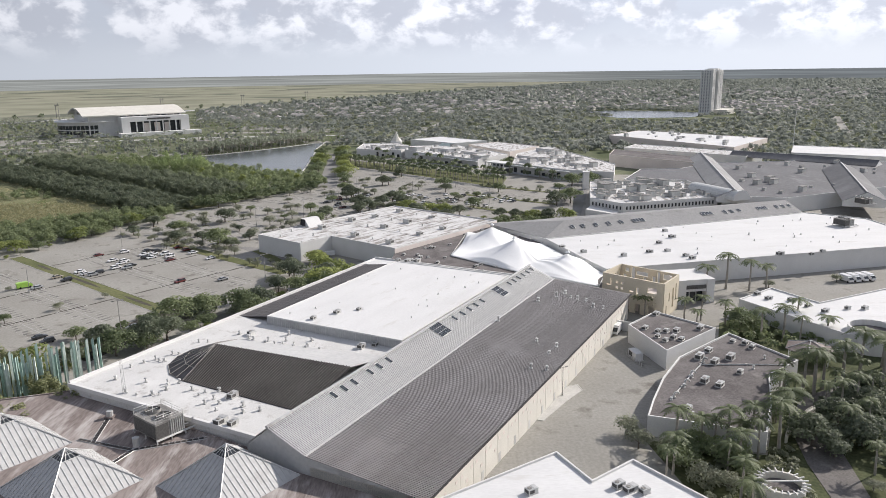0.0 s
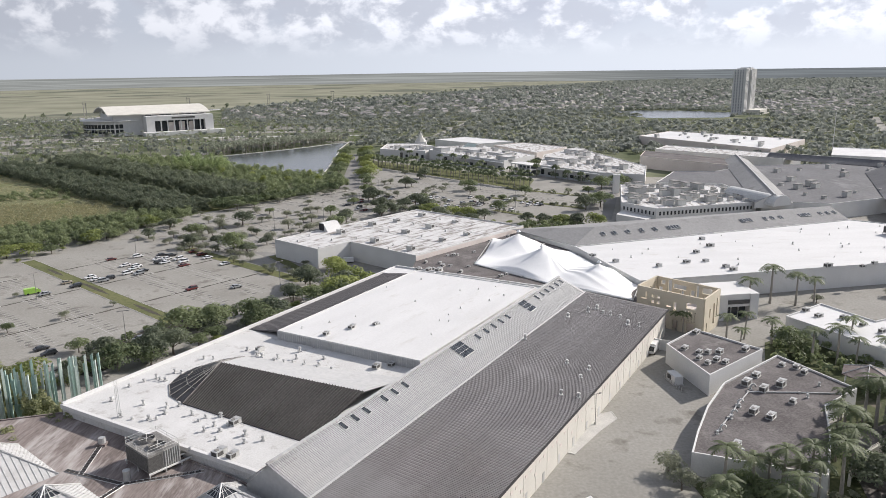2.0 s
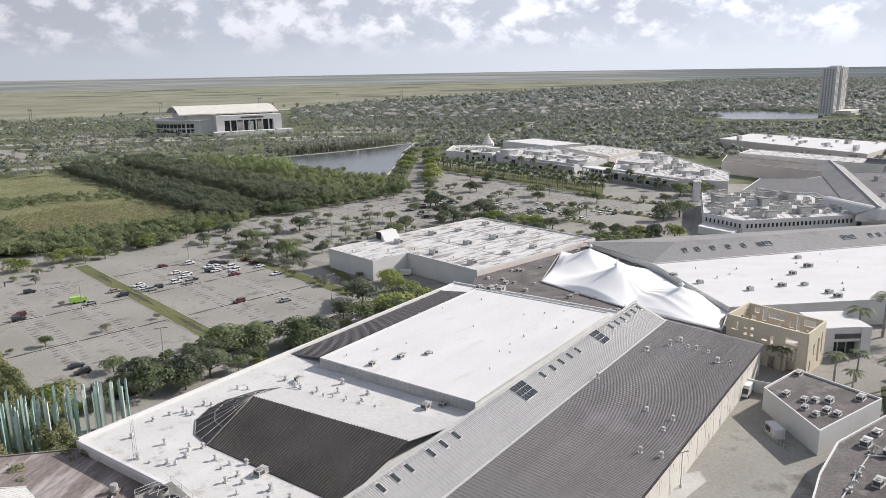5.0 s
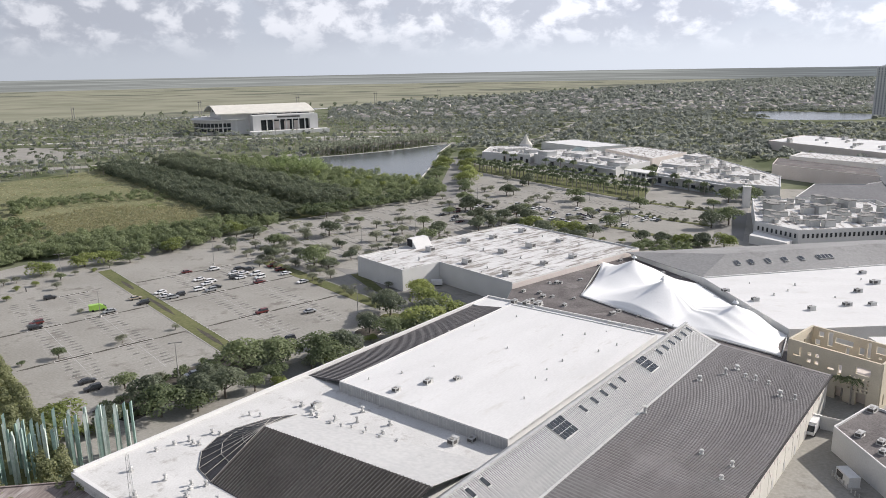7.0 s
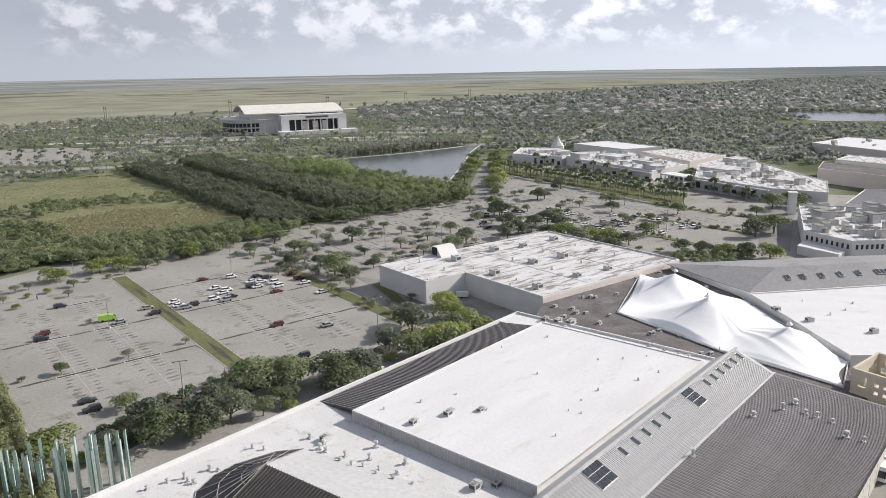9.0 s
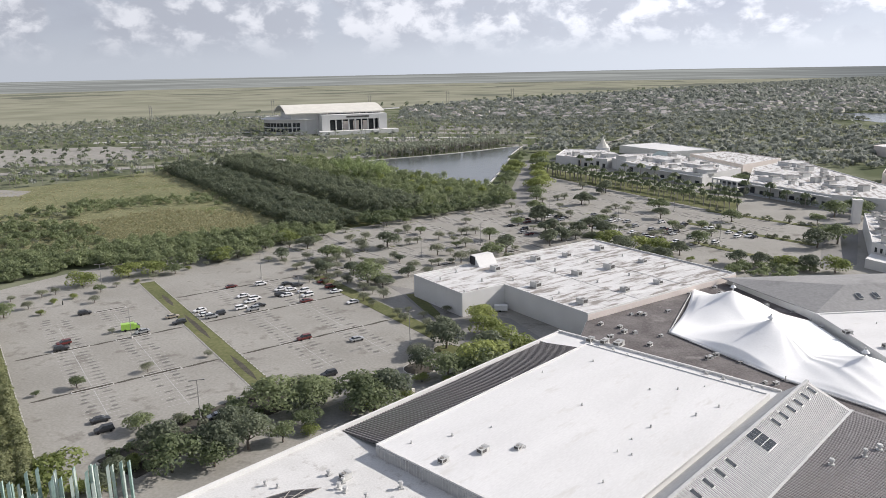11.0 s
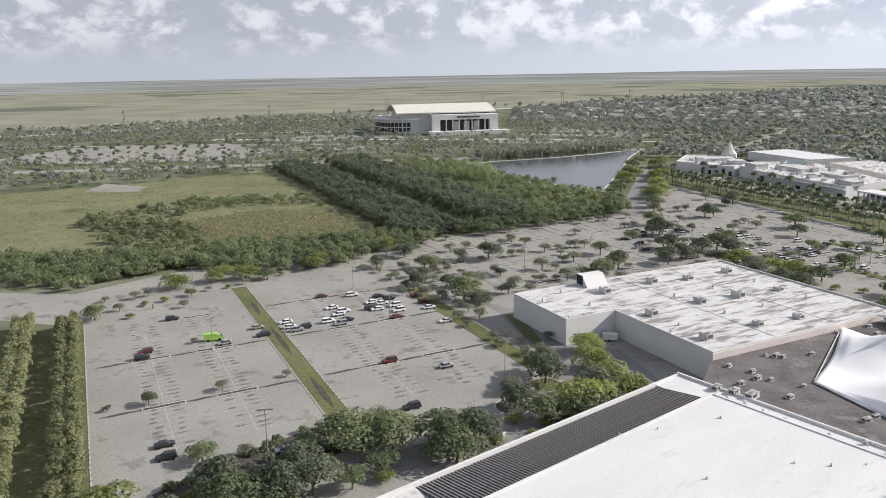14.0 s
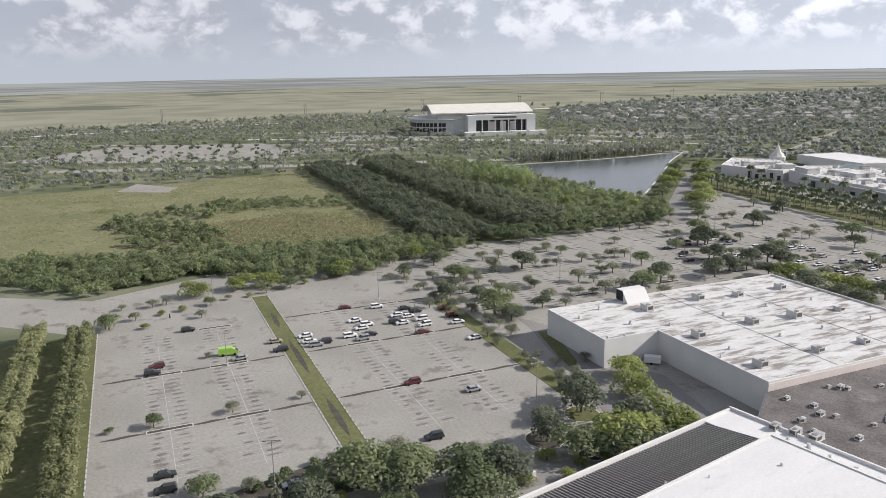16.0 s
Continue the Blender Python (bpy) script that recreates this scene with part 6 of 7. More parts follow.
for poly, z, sp in (([(190, 830), (276, 724), (347, 818), (245, 892)], 8.5, 17), ([(-80, 760), (-42, 738), (-36, 756), (-50, 806), (-80, 800)], 7.1, 10), ([(-18, 712), (28, 652), (52, 680), (10, 768), (-18, 756)], 8.1, 11),
                    ([(66, 614), (98, 576), (124, 560), (132, 600), (110, 690), (104, 728), (76, 680)], 7.6, 10), ([(215, 560), (300, 480), (380, 520), (325, 590)], 8.6, 18), ([(170, 440), (198, 430), (290, 472), (200, 540)], 8.6, 16), (PLAZA, 6.2, 9)):
    for x, y in spots_in(poly, sp, [EDGE] if poly is PLAZA else (), keep=0.6):
        machine(UNITS if poly is PLAZA else FAR_UNITS, unit_used if poly is PLAZA else far_used, x, y, z, 40, random.uniform(0.8, 1.3) * (0.55 if poly is PLAZA else 1.0))

for x, y in [(32.2, 124.9), (34.1, 123.7), (36.5, 122.9), (15.7, 123.4)]:
    machine(UNITS, {0, 1, 2}, x, y, 7.52, 30, 0.9)
# cooling tower on the brown roof
COOL = frame_at(-63, 150.5, 0.62, 0.785, 6.8)
cool = thing("cooling_tower", "weathered grey rooftop cooling tower with two fans and a railing", "cooling tower", m=COOL)
part("box", Shape().box(-3.4, -4.4, 1.0, 3.4, 4.4, 4.6), WEATHERED, cool)
part("louvre", Shape().box(-3.5, -4.1, 1.3, -3.38, 4.1, 4.2), UNIT_DARK, cool)
part("louvre", Shape().box(-3.46, -4.5, 1.3, -0.4, -4.38, 4.2), UNIT_DARK, cool)
rib_ = Shape().box(-0.08, -4.55, 1.1, 0.08, -4.4, 4.5).mesh("panel_rib", UNIT_METAL)
for i in range(7):
    part("panel_rib", rib_, None, cool, m=pose(0.2 + i * 0.5, 0, 0))
for y in (-2.1, 2.1):
    ring = Shape().tube((0, y, 4.6), (0, y, 5.2), 1.75, 1.65, 20, False)
    part("fan_ring", ring, WEATHERED, cool)
    part("fan_disc", Shape().tube((0, y, 4.62), (0, y, 4.75), 1.6, 1.6, 20), UNIT_DARK, cool)
    for k in range(3):
        a = k * math.pi / 3
        part("fan_guard", Shape().tube((1.7 * math.cos(a), y + 1.7 * math.sin(a), 5.18), (-1.7 * math.cos(a), y - 1.7 * math.sin(a), 5.18), 0.05, n=4), UNIT_METAL, cool)
for x, y in ((-3.3, -4.3), (3.3, -4.3), (3.3, 4.3), (-3.3, 4.3), (3.3, 0), (-3.3, 0), (0, 4.3), (0, -4.3)):
    part("rail_post", Shape().tube((x, y, 4.6), (x, y, 5.8), 0.05, n=5), UNIT_METAL, cool)
for z in (5.2, 5.8):
    for a, b in (((-3.3, -4.3), (3.3, -4.3)), ((3.3, -4.3), (3.3, 4.3)), ((3.3, 4.3), (-3.3, 4.3)), ((-3.3, 4.3), (-3.3, -4.3))):
        part("rail", Shape().tube((*a, z), (*b, z), 0.04, n=4), UNIT_METAL, cool)
for x in (-3.4, 0, 3.4, 6.5):
    for y in (-4.6, 0, 4.6):
        part("leg", Shape().box(x - 0.12, y - 0.12, 0, x + 0.12, y + 0.12, 1.0), UNIT_METAL, cool)
part("beam", Shape().box(-3.6, -4.8, 0.75, 7.0, -4.5, 1.05), WHITE_WALL, cool)
part("beam", Shape().box(-3.6, 4.4, 0.75, 7.0, 4.7, 1.05), WHITE_WALL, cool)
part("beam", Shape().box(6.6, -4.8, 0.75, 6.9, 4.7, 1.05), WHITE_WALL, cool)
for i in range(5):
    part("pipe", Shape().tube((3.4, -3 + i * 1.5, 1.4 + 0.3 * (i % 2)), (6.6, -3 + i * 1.5, 1.2), 0.16, n=6), WHITE_WALL, cool)
for x, y in ((192, 349), (232, 404)):
    copy_thing(cool, Matrix.LocRotScale((x, y, 8.35), Euler((0, 0, 0.35)), (0.8, 0.8, 0.8)))
hood = thing("roof_vent", "squat brown roof ventilator", "vent", m=pose(-77.5, 158.5, 6.8))
part("curb", Shape().box(-1, -1, 0, 1, 1, 0.5), BROWN_ROOF, hood)
part("drum", Shape().tube((0, 0, 0.5), (0, 0, 1.7), 0.8, 0.7, 12), UNIT_METAL, hood)
tank = thing("water_tank", "grey cylindrical tank beside the cooling tower", "tank", m=pose(-66, 144.8, 6.8))
part("shell", Shape().tube((0, 0, 0), (0, 0, 2.0), 0.7, 0.7, 14), UNIT_METAL, tank)
part("lid", Shape().tube((0, 0, 2.0), (0, 0, 2.2), 0.75, 0.2, 14), UNIT_METAL, tank)
for i, (a, b) in enumerate((((-80, 148), (-66, 143)), ((-66, 143), (-52, 148)), ((-66, 143), (-70, 133)), ((-46, 143), (-30, 132)), ((-78, 160), (-76, 146)))):
    walkway = thing("roof_walkway", "dark ladder-like walkway laid on the brown roof", "walkway", "roof walkways")
    A, B = Vector((*a, 6.86)), Vector((*b, 6.86))
    d = (B - A).normalized()
    nrm = Vector((-d.y, d.x, 0))
    for sgn in (-0.5, 0.5):
        part("rail", Shape().tube(A + nrm * sgn, B + nrm * sgn, 0.08, n=4), UNIT_METAL, walkway)
    for k in range(int((B - A).length / 1.2)):
        p = A + d * (0.6 + 1.2 * k)
        part("tread", Shape().box(-0.45, -0.45, 0, 0.45, 0.45, 0.08), BLACK_METAL, walkway, m=frame_at(p.x, p.y, d.x, d.y, 6.84))
mast = thing("lattice_mast", "thin grey lattice mast standing on the white roof", "mast", m=pose(-77, 166, 9.2))
for k in range(3):
    a = k * 2.094
    part("leg", Shape().tube((0.45 * math.cos(a), 0.45 * math.sin(a), 0), (0.3 * math.cos(a), 0.3 * math.sin(a), 9), 0.04, n=4), UNIT_METAL, mast)
for i in range(12):
    a, b = i * 2.094, (i + 1) * 2.094
    part("brace", Shape().tube((0.42 * math.cos(a), 0.42 * math.sin(a), i * 0.75), (0.4 * math.cos(b), 0.4 * math.sin(b), i * 0.75 + 0.75), 0.025, n=3), UNIT_METAL, mast)

# ---- blue-green post sculpture ----
g = random.Random(4)
posts = []
for i in range(58):
    u = i / 57
    posts.append((-133 + 26 * u + g.uniform(-0.6, 0.6), 176.5 + 10.5 * u + 4.5 * math.sin(i * 1.3) + g.uniform(-0.8, 0.8), g.uniform(10.5, 14)))
for i in range(22):
    u = i / 21
    posts.append((-107 + 9 * u + 1.6 * math.sin(i * 2.1), 187.5 + 10.5 * u + 2.4 * math.cos(i * 1.7), g.uniform(10.5, 13.5)))
art = thing("post_sculpture", "grove of tall blue-green painted metal posts beside the mall", "sculpture")
for x, y, h in posts:
    h += 1.8 if x < -118 else 0
    s = Shape().box(-0.28, -0.16, 0, 0.28, 0.16, h - 0.5)
    s.add([(-0.28, -0.16, h - 0.5), (0.28, -0.16, h - 0.5), (0.28, 0.16, h - 0.5), (-0.28, 0.16, h - 0.5), (0.28, -0.16, h), (0.28, 0.16, h)], [(0, 1, 4), (1, 2, 5, 4), (2, 3, 5), (3, 0, 4, 5)])
    # Some posts take the paler tone, which paints in the sunlit sides.
    part("post", s, PALE_TEAL if g.random() < 0.42 else TEAL, art, m=pose(x, y, 0, 0, 0, g.uniform(-20, 50)))

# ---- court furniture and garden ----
# Garden grass with the shade under its plants put into the colour.
SHADE_GRASS = material("shaded_ground_cover", (0.045, 0.055, 0.025), (0.10, 0.11, 0.055), 0.95, 0.15, 1.2, 0.3, spots=((0.16, 0.14, 0.11), 0.1, 0.58))
sheet("garden", [(46, 157), (71, 149), (79, 165), (86, 181), (97, 190), (101, 206), (92, 220), (84, 215), (92, 236), (102, 244), (120, 209), (140, 204), (150, 170), (120, 110), (56, 118), (49, 137)], 0.12, SHADE_GRASS, "planted garden of grass and shrubs", "garden")
sheet("garden_path", [(74, 112), (80, 112), (88, 150), (90, 163), (97, 172), (112, 184), (110, 187), (92, 178), (82, 163), (78, 145)], 0.2, PAVER, "curving brown-grey paved garden path", "path")
wallg = thing("garden_wall", "curved cream garden wall with a railing on top", "wall")
gp = [(77.5, 154.4), (80, 158.8), (83.7, 162.7), (88.3, 166.8), (93, 170.2), (97.6, 172.6)]
for a, b in zip(gp, gp[1:]):
    d = Vector(b) - Vector(a)
    part("wall_piece", Shape().box(0, -0.3, 0, d.length, 0.3, 1.9), CREAM_WALL, wallg, m=frame_at(*a, d.x, d.y))
    for z in (2.2, 2.5):
        part("rail", Shape().tube((*a, z), (*b, z), 0.06, n=4), CREAM_WALL, wallg)
    for k in range(4):
        q = Vector(a) + d * (k / 4)
        part("baluster", Shape().tube((q.x, q.y, 1.9), (q.x, q.y, 2.55), 0.06, n=4), CREAM_WALL, wallg)
woods("shrubs", spots_in([(48, 155), (70, 147), (78, 160), (76, 145), (72, 125), (55, 121), (50, 138)], 3.4, keep=0.85), 1.4, 2.6, 0.6, LEAF_OLIVE, "mixed garden shrubs", "shrubs", 130, 0.2)
woods("shrubs", spots_in([(92, 172), (102, 178), (128, 198), (146, 172), (122, 115), (92, 120), (92, 150)], 3.6, keep=0.8), 1.5, 3.0, 0.8, LEAF_DARK, "dense garden shrubs and young trees", "shrubs", 140, 0.2)
woods("shrubs", spots_in([(88, 218), (94, 236), (102, 242), (118, 214), (104, 208)], 3.4, keep=0.85), 1.5, 2.8, 0.9, LEAF, "green shrubs between the shops", "shrubs", 130, 0.2)
drum = thing("round_tower", "hollow white round parapet on the shop roof", "parapet", m=pose(129, 211.5, 0))
ringv = Shape()
for r0, r1, z0, z1 in ((7.0, 7.0, 0, 7.2), (6.4, 6.4, 7.2, 5.4)):
    ringv.tube((0, 0, z0), (0, 0, z1), r0, r1, 32, False)
ringv.add([(r * math.cos(2 * math.pi * i / 32), r * math.sin(2 * math.pi * i / 32), 7.2) for r in (7.0, 6.4) for i in range(32)], [(i, (i + 1) % 32, 32 + (i + 1) % 32, 32 + i) for i in range(32)])
part("parapet", ringv, WHITE_WALL, drum)
part("floor", Shape().tube((0, 0, 5.0), (0, 0, 5.4), 6.4, 6.4, 32), TAR_ROOF, drum)
perg = thing("round_pergola", "round white pergola with radiating beams", "pergola", m=pose(66.6, 132.4, 0))
pv = Shape()
for r in (4.4, 3.9):
    pv.tube((0, 0, 0), (0, 0, 3.6), r, r, 28, False)
pv.add([(r * math.cos(2 * math.pi * i / 28), r * math.sin(2 * math.pi * i / 28), 3.6) for r in (4.4, 3.9) for i in range(28)], [(i, (i + 1) % 28, 28 + (i + 1) % 28, 28 + i) for i in range(28)])
part("drum", pv, CREAM_WALL, perg)
part("paving", Shape().tube((0, 0, 0.1), (0, 0, 2.2), 3.9, 3.9, 28), TAR_ROOF, perg)
for i in range(22):
    a = 2 * math.pi * i / 22
    part("beam", Shape().box(3.6, -0.09, 3.6, 5.2, 0.09, 3.85), WHITE_WALL, perg, m=pose(0, 0, 0, 0, 0, math.degrees(a)))
part("cross_beam", Shape().box(-4.4, -0.12, 3.62, 4.4, 0.12, 3.9), WHITE_WALL, perg)
pav = thing("pavilion", "open pavilion with a brown hexagonal roof", "pavilion", m=pose(105.5, 202, 0))
hexa = [(7 * math.cos(math.pi * i / 3), 7 * math.sin(math.pi * i / 3)) for i in range(6)]
for i in range(6):
    a, b = hexa[i], hexa[(i + 1) % 6]
    part("roof_panel", Shape().slab([(*a, 4.4), (*b, 4.4), (0, 0, 6.6)], 0.12), BROWN_ROOF, pav)
    part("hip", Shape().tube((*a, 4.46), (0, 0, 6.68), 0.1, n=4), WHITE_WALL, pav)
    part("post", Shape().tube((a[0] * 0.85, a[1] * 0.85, 0), (a[0] * 0.85, a[1] * 0.85, 4.6), 0.15, n=6), WHITE_WALL, pav)
# shops' side ornaments
duct = thing("roof_pipe", "long pale pipe bent over the dark shop roof", "pipe")
for a, b in (((69.7, 189.4), (82, 189)), ((82, 189), (93, 188.2)), ((69.7, 189.4), (64.1, 181.5)), ((64.1, 181.5), (60.2, 175.5)), ((60.2, 175.5), (55.5, 168.8))):
    part("length", Shape().tube((*a, 4.95), (*b, 4.95), 0.17, n=6), UNIT_METAL, duct)
for x, y in ((69.7, 189.4), (82, 189), (93, 188.2), (64.1, 181.5), (60.2, 175.5), (55.5, 168.8)):
    part("saddle", Shape().box(x - 0.3, y - 0.3, 4.7, x + 0.3, y + 0.3, 5.15), CONCRETE, duct)
for x, y in ((64.8, 182.6), (61.4, 177), (56.4, 169.6), (71, 191.4)):
    bend = thing("gooseneck_vent", "white gooseneck vent pipe on the dark shop roof", "vent", "gooseneck vents", m=pose(x, y, 4.7))
    arc = Shape()
    pts = [(0, 0, 0), (0, 0, 0.8)] + [(0.6 - 0.6 * math.cos(k * 0.524), 0, 0.8 + 0.6 * math.sin(k * 0.524)) for k in range(1, 7)]
    for a, b in zip(pts, pts[1:]):
        arc.tube(a, b, 0.24, 0.24, 8)
    part("bend", arc, UNIT_METAL, bend, smooth=True)
    part("curb", Shape().box(-0.45, -0.45, 0, 0.45, 0.45, 0.2), CONCRETE, bend)
gate = thing("loading_gate", "white service gate at the end of the court", "gate", m=frame_at(57, 231, 0.9, -0.4))
part("panel", Shape().box(0, -0.1, 0, 7, 0.1, 3.4), WHITE_WALL, gate)
part("post", Shape().box(-0.3, -0.2, 0, 0, 0.2, 3.6), WHITE_WALL, gate)
gen = thing("generator_box", "white metal generator box beside the shop wall", "generator", m=frame_at(56.5, 206.5, 0.2, -0.98))
part("case", Shape().box(-2.4, -1.2, 0.3, 2.4, 1.2, 2.5), WHITE_WALL, gen)
part("plinth", Shape().box(-2.6, -1.4, 0, 2.6, 1.4, 0.3), CONCRETE, gen)
part("louvre", Shape().box(-2.0, -1.24, 0.8, 0.2, -1.18, 2.1), UNIT_DARK, gen)
bol = Shape().tube((0, 0, 0), (0, 0, 1.1), 0.12, 0.12, 8).mesh("bollard", CONCRETE)
for i in range(8):
    b_ = part("bollard", bol, None, None, m=pose(54.4 + 0.32 * i, 209 - 1.25 * i, 0.05))
    tagged(b_, "short concrete bollard beside the generator", "bollard", "bollards in the court")
kerbed("court_island", [(31.5, 178), (36.8, 184.5), (36.2, 188.5), (31.5, 186.5), (27, 178.5), (22, 168), (24, 167)], CONCRETE, "rounded kerbed island along the cream wall", "island")
for i, (x, y, r) in enumerate(((-75, 264, 4.2), (-65.5, 281, 4.8), (-61.5, 297, 4.6), (-53.5, 279, 3.0))):
    kerbed("round_bed", [(x + r * math.cos(k * 0.524), y + r * math.sin(k * 0.524)) for k in range(12)], MULCH if i != 2 else GRASS, "rounded kerbed bed with a tree", "bed")
sheet("store_lawn", [(-92, 349), (-79, 331), (-71, 322), (-73, 330), (-88, 352)], 0.14, GRASS, "strip of shrubs beside the store", "lawn")
sheet("store_drive", [(-104, 360), (-96, 352), (-70, 318), (-55, 298), (-50, 283), (-62, 270), (-76, 258), (-90, 240), (-80, 236), (-60, 262), (-40, 285), (-25, 300), (-48, 330), (-66, 334), (-90, 356)], 0.10, ROAD, "dark asphalt service drive beside the store", "road")
pw = thing("planter_wall", "low cream planter wall along the drive", "wall")
part("wall_piece", Shape().box(0, -0.3, 0, 13.5, 0.3, 1.8), CREAM_WALL, pw, m=frame_at(-70, 253.5, 0.62, 0.785))
part("wall_piece", Shape().box(0, -0.3, 0, 20, 0.3, 1.6), CREAM_WALL, pw, m=frame_at(-51.5, 278, 0.62, 0.785))
pl = thing("tree_planter", "rounded cream planter holding a bush", "planter", m=pose(-52.4, 280, 0))
part("tub", Shape().tube((0, 0, 0), (0, 0, 2.6), 2.0, 2.1, 20), CREAM_WALL, pl)
part("soil", Shape().tube((0, 0, 2.6), (0, 0, 2.68), 1.8, 1.8, 20), MULCH, pl)

# windows of the far store
for p0, p1, n_ in (((88.4, 436.2), (102.4, 417.3), 9), ((104, 417.2), (161, 434.2), 26)):
    d = Vector(p1) - Vector(p0)
    for i in range(n_):
        p = Vector(p0) + d * ((i + 0.5) / n_)
        part("window", Shape().box(-0.45, -0.12, 4.6, 0.45, 0.3, 6.6), GLASS_DARK, far_a, m=frame_at(p.x, p.y, d.x, d.y))
# arcades of the far shops: dark boxes paint in the shade of the openings
for p0, p1, n_ in (((-66, 742), (-40, 733), 5), ((-22, 703), (31, 640), 9), ((58, 612), (98, 566), 8)):
    d = Vector(p1) - Vector(p0)
    own = {5: far_c, 9: far_d, 8: far_e}[n_]
    for i in range(0, n_, 2 if n_ == 9 else 1):
        p = Vector(p0) + d * ((i + 0.5) / n_)
        w_ = d.length / n_ * 0.22
        part("dark_opening", Shape().box(-w_, -0.35, 0.1, w_, 0.2, 3.4 if i % 3 else 5.2), GLASS_DARK, own, m=frame_at(p.x, p.y, d.x, d.y))
    for i in range(n_ // 2):
        p = Vector(p0) + d * ((i * 2 + 1) / n_)
        q_ = Vector((d.y, -d.x)).normalized() * random.uniform(5, 12)
        put(FAR_PALMS, p.x + q_.x, p.y + q_.y, random.uniform(8, 10), far_palm_used, 7.0)

# White stucco with the blue-grey of a shaded front put into its colour.
SHADE_WALL = material("shaded_white_stucco", (0.44, 0.46, 0.49), (0.52, 0.54, 0.57), 0.9, 0.1, 2.0)


def roof_block(owner, x, y, z, w, d, h, yaw, wall=WHITE_WALL):
    """A raised piece of a shop: block with a capping that stands proud."""
    b = part("roof_block", Shape().box(-w / 2, -d / 2, 0, w / 2, d / 2, h), wall, owner, m=pose(x, y, z, 0, 0, yaw))
    part("capping", Shape().box(-w / 2 - 0.3, -d / 2 - 0.3, h, w / 2 + 0.3, d / 2 + 0.3, h + 0.4), OLD_ROOF, b)
    return b


for own, x, y, z, w, d, h, yaw in ((far_c, -60, 772, 7, 22, 14, 2.2, 35), (far_c, -40, 752, 7, 12, 9, 3.0, 20), (far_d, -24, 722, 0, 14, 10, 11.5, -52), (far_d, 4, 720, 8, 26, 16, 2.4, -50), (far_d, 30, 690, 8, 20, 14, 1.8, -50),
                                   (far_d, 34, 652, 8, 12, 9, 2.6, -50), (far_e, 84, 650, 7.5, 30, 20, 2.0, -49), (far_e, 112, 600, 7.5, 20, 16, 1.8, -30), (far_e, 100, 706, 7.5, 16, 14, 2.6, -49), (far_e, 72, 622, 7.5, 12, 8, 2.4, -49)):
    roof_block(own, x, y, z, w, d, h, yaw)
sky_gable = part("glazed_gable", Shape().add([(-10, -5, 0), (10, -5, 0), (10, 5, 0), (-10, 5, 0), (-8, 0, 4), (8, 0, 4)], [(0, 1, 5, 4), (1, 2, 5), (2, 3, 4, 5), (3, 0, 4), (0, 3, 2, 1)]), PALE_TEAL, far_d, "pale green glazed roof gable", m=pose(6, 752, 8, 0, 0, -50))
porch = thing("shop_portico", "two-storey white portico with square columns before the shops", "portico", m=frame_at(36, 626, 0.66, -0.75))
part("upper_slab", Shape().box(0, 0, 7.6, 22, 12, 8.4), WHITE_WALL, porch)
part("lower_slab", Shape().box(-1, -1, 3.9, 23, 12, 4.4), WHITE_WALL, porch)
for i in range(6):
    part("column", Shape().box(0.2 + i * 4.2, 0.2, 0, 0.9 + i * 4.2, 0.9, 7.6), WHITE_WALL, porch)
part("shopfront", Shape().box(0, 8, 0, 22, 8.4, 7.4), PALE_GLASS, porch)
for p0, p1, words in (((-23, 700.5), (30, 637.5), "shop"), ((57, 609.5), (97, 563.5), "shop")):
    d = Vector(p1) - Vector(p0)
    own = far_d if p0[0] < 0 else far_e
    part("plinth_band", Shape().box(0, -0.5, 0, d.length, 1.6, 1.2), SHADE_WALL, own, m=frame_at(*p0, d.x, d.y))
    part("cornice", Shape().box(0, -0.5, 6.4, d.length, 1.6, 7.0), WHITE_WALL, own, m=frame_at(*p0, d.x, d.y))
    nrm = Vector((d.y, -d.x)).normalized() * 5
    woods("shopfront_trees", [(p0[0] + d.x * u + nrm.x * random.uniform(0.6, 1.6), p0[1] + d.y * u + nrm.y * random.uniform(0.6, 1.6)) for u in (0.04, 0.1, 0.32, 0.36, 0.52, 0.72, 0.78, 0.83, 0.95)], 2.2, 3.6, 2.2, LEAF_DARK, "dark trees standing before the shop walls", "trees", 150, 0.16, 1.2)

# ---- road and hedges behind the flat store ----
sheet("service_road", [(65.9, 422.2), (86.6, 524.7), (109.5, 608.8), (122.2, 607.4), (97.8, 499.2), (81.3, 429.6)], 0.16, ROAD, "dark asphalt service road beside the mall", "road")
woods("hedge", spots_in([(28.7, 420.1), (38.4, 416.4), (54.2, 419.6), (65.4, 427.6), (63.6, 412.5), (51.3, 401.4), (36.4, 398.3), (28.5, 405.3)], 4.0, keep=0.85), 2.2, 3.6, 1.0, LEAF, "row of green bushes behind the flat store", "bushes", 200, 0.15)
for a, b in [((16.5, 506.3), (72.2, 464.3)), ((16.7, 460.7), (56.4, 424.6)), ((28.2, 546.1), (82.3, 505.3))]:
    A, B = Vector(a), Vector(b)
    d = (B - A).normalized()
    q = Vector((-d.y, d.x)) * 2.2
    sheet("parking_verge", [tuple(A - q), tuple(B - q), tuple(B + q), tuple(A + q)], 0.16, GRASS, "grass verge between rows of parked cars", "verge")
    woods("hedge", spots_in([tuple(A - q), tuple(B - q), tuple(B + q), tuple(A + q)], 3.2, keep=0.6), 1.0, 2.2, 0.5, LEAF_OLIVE, "low olive bushes along a parking verge", "bushes", 120, 0.2)

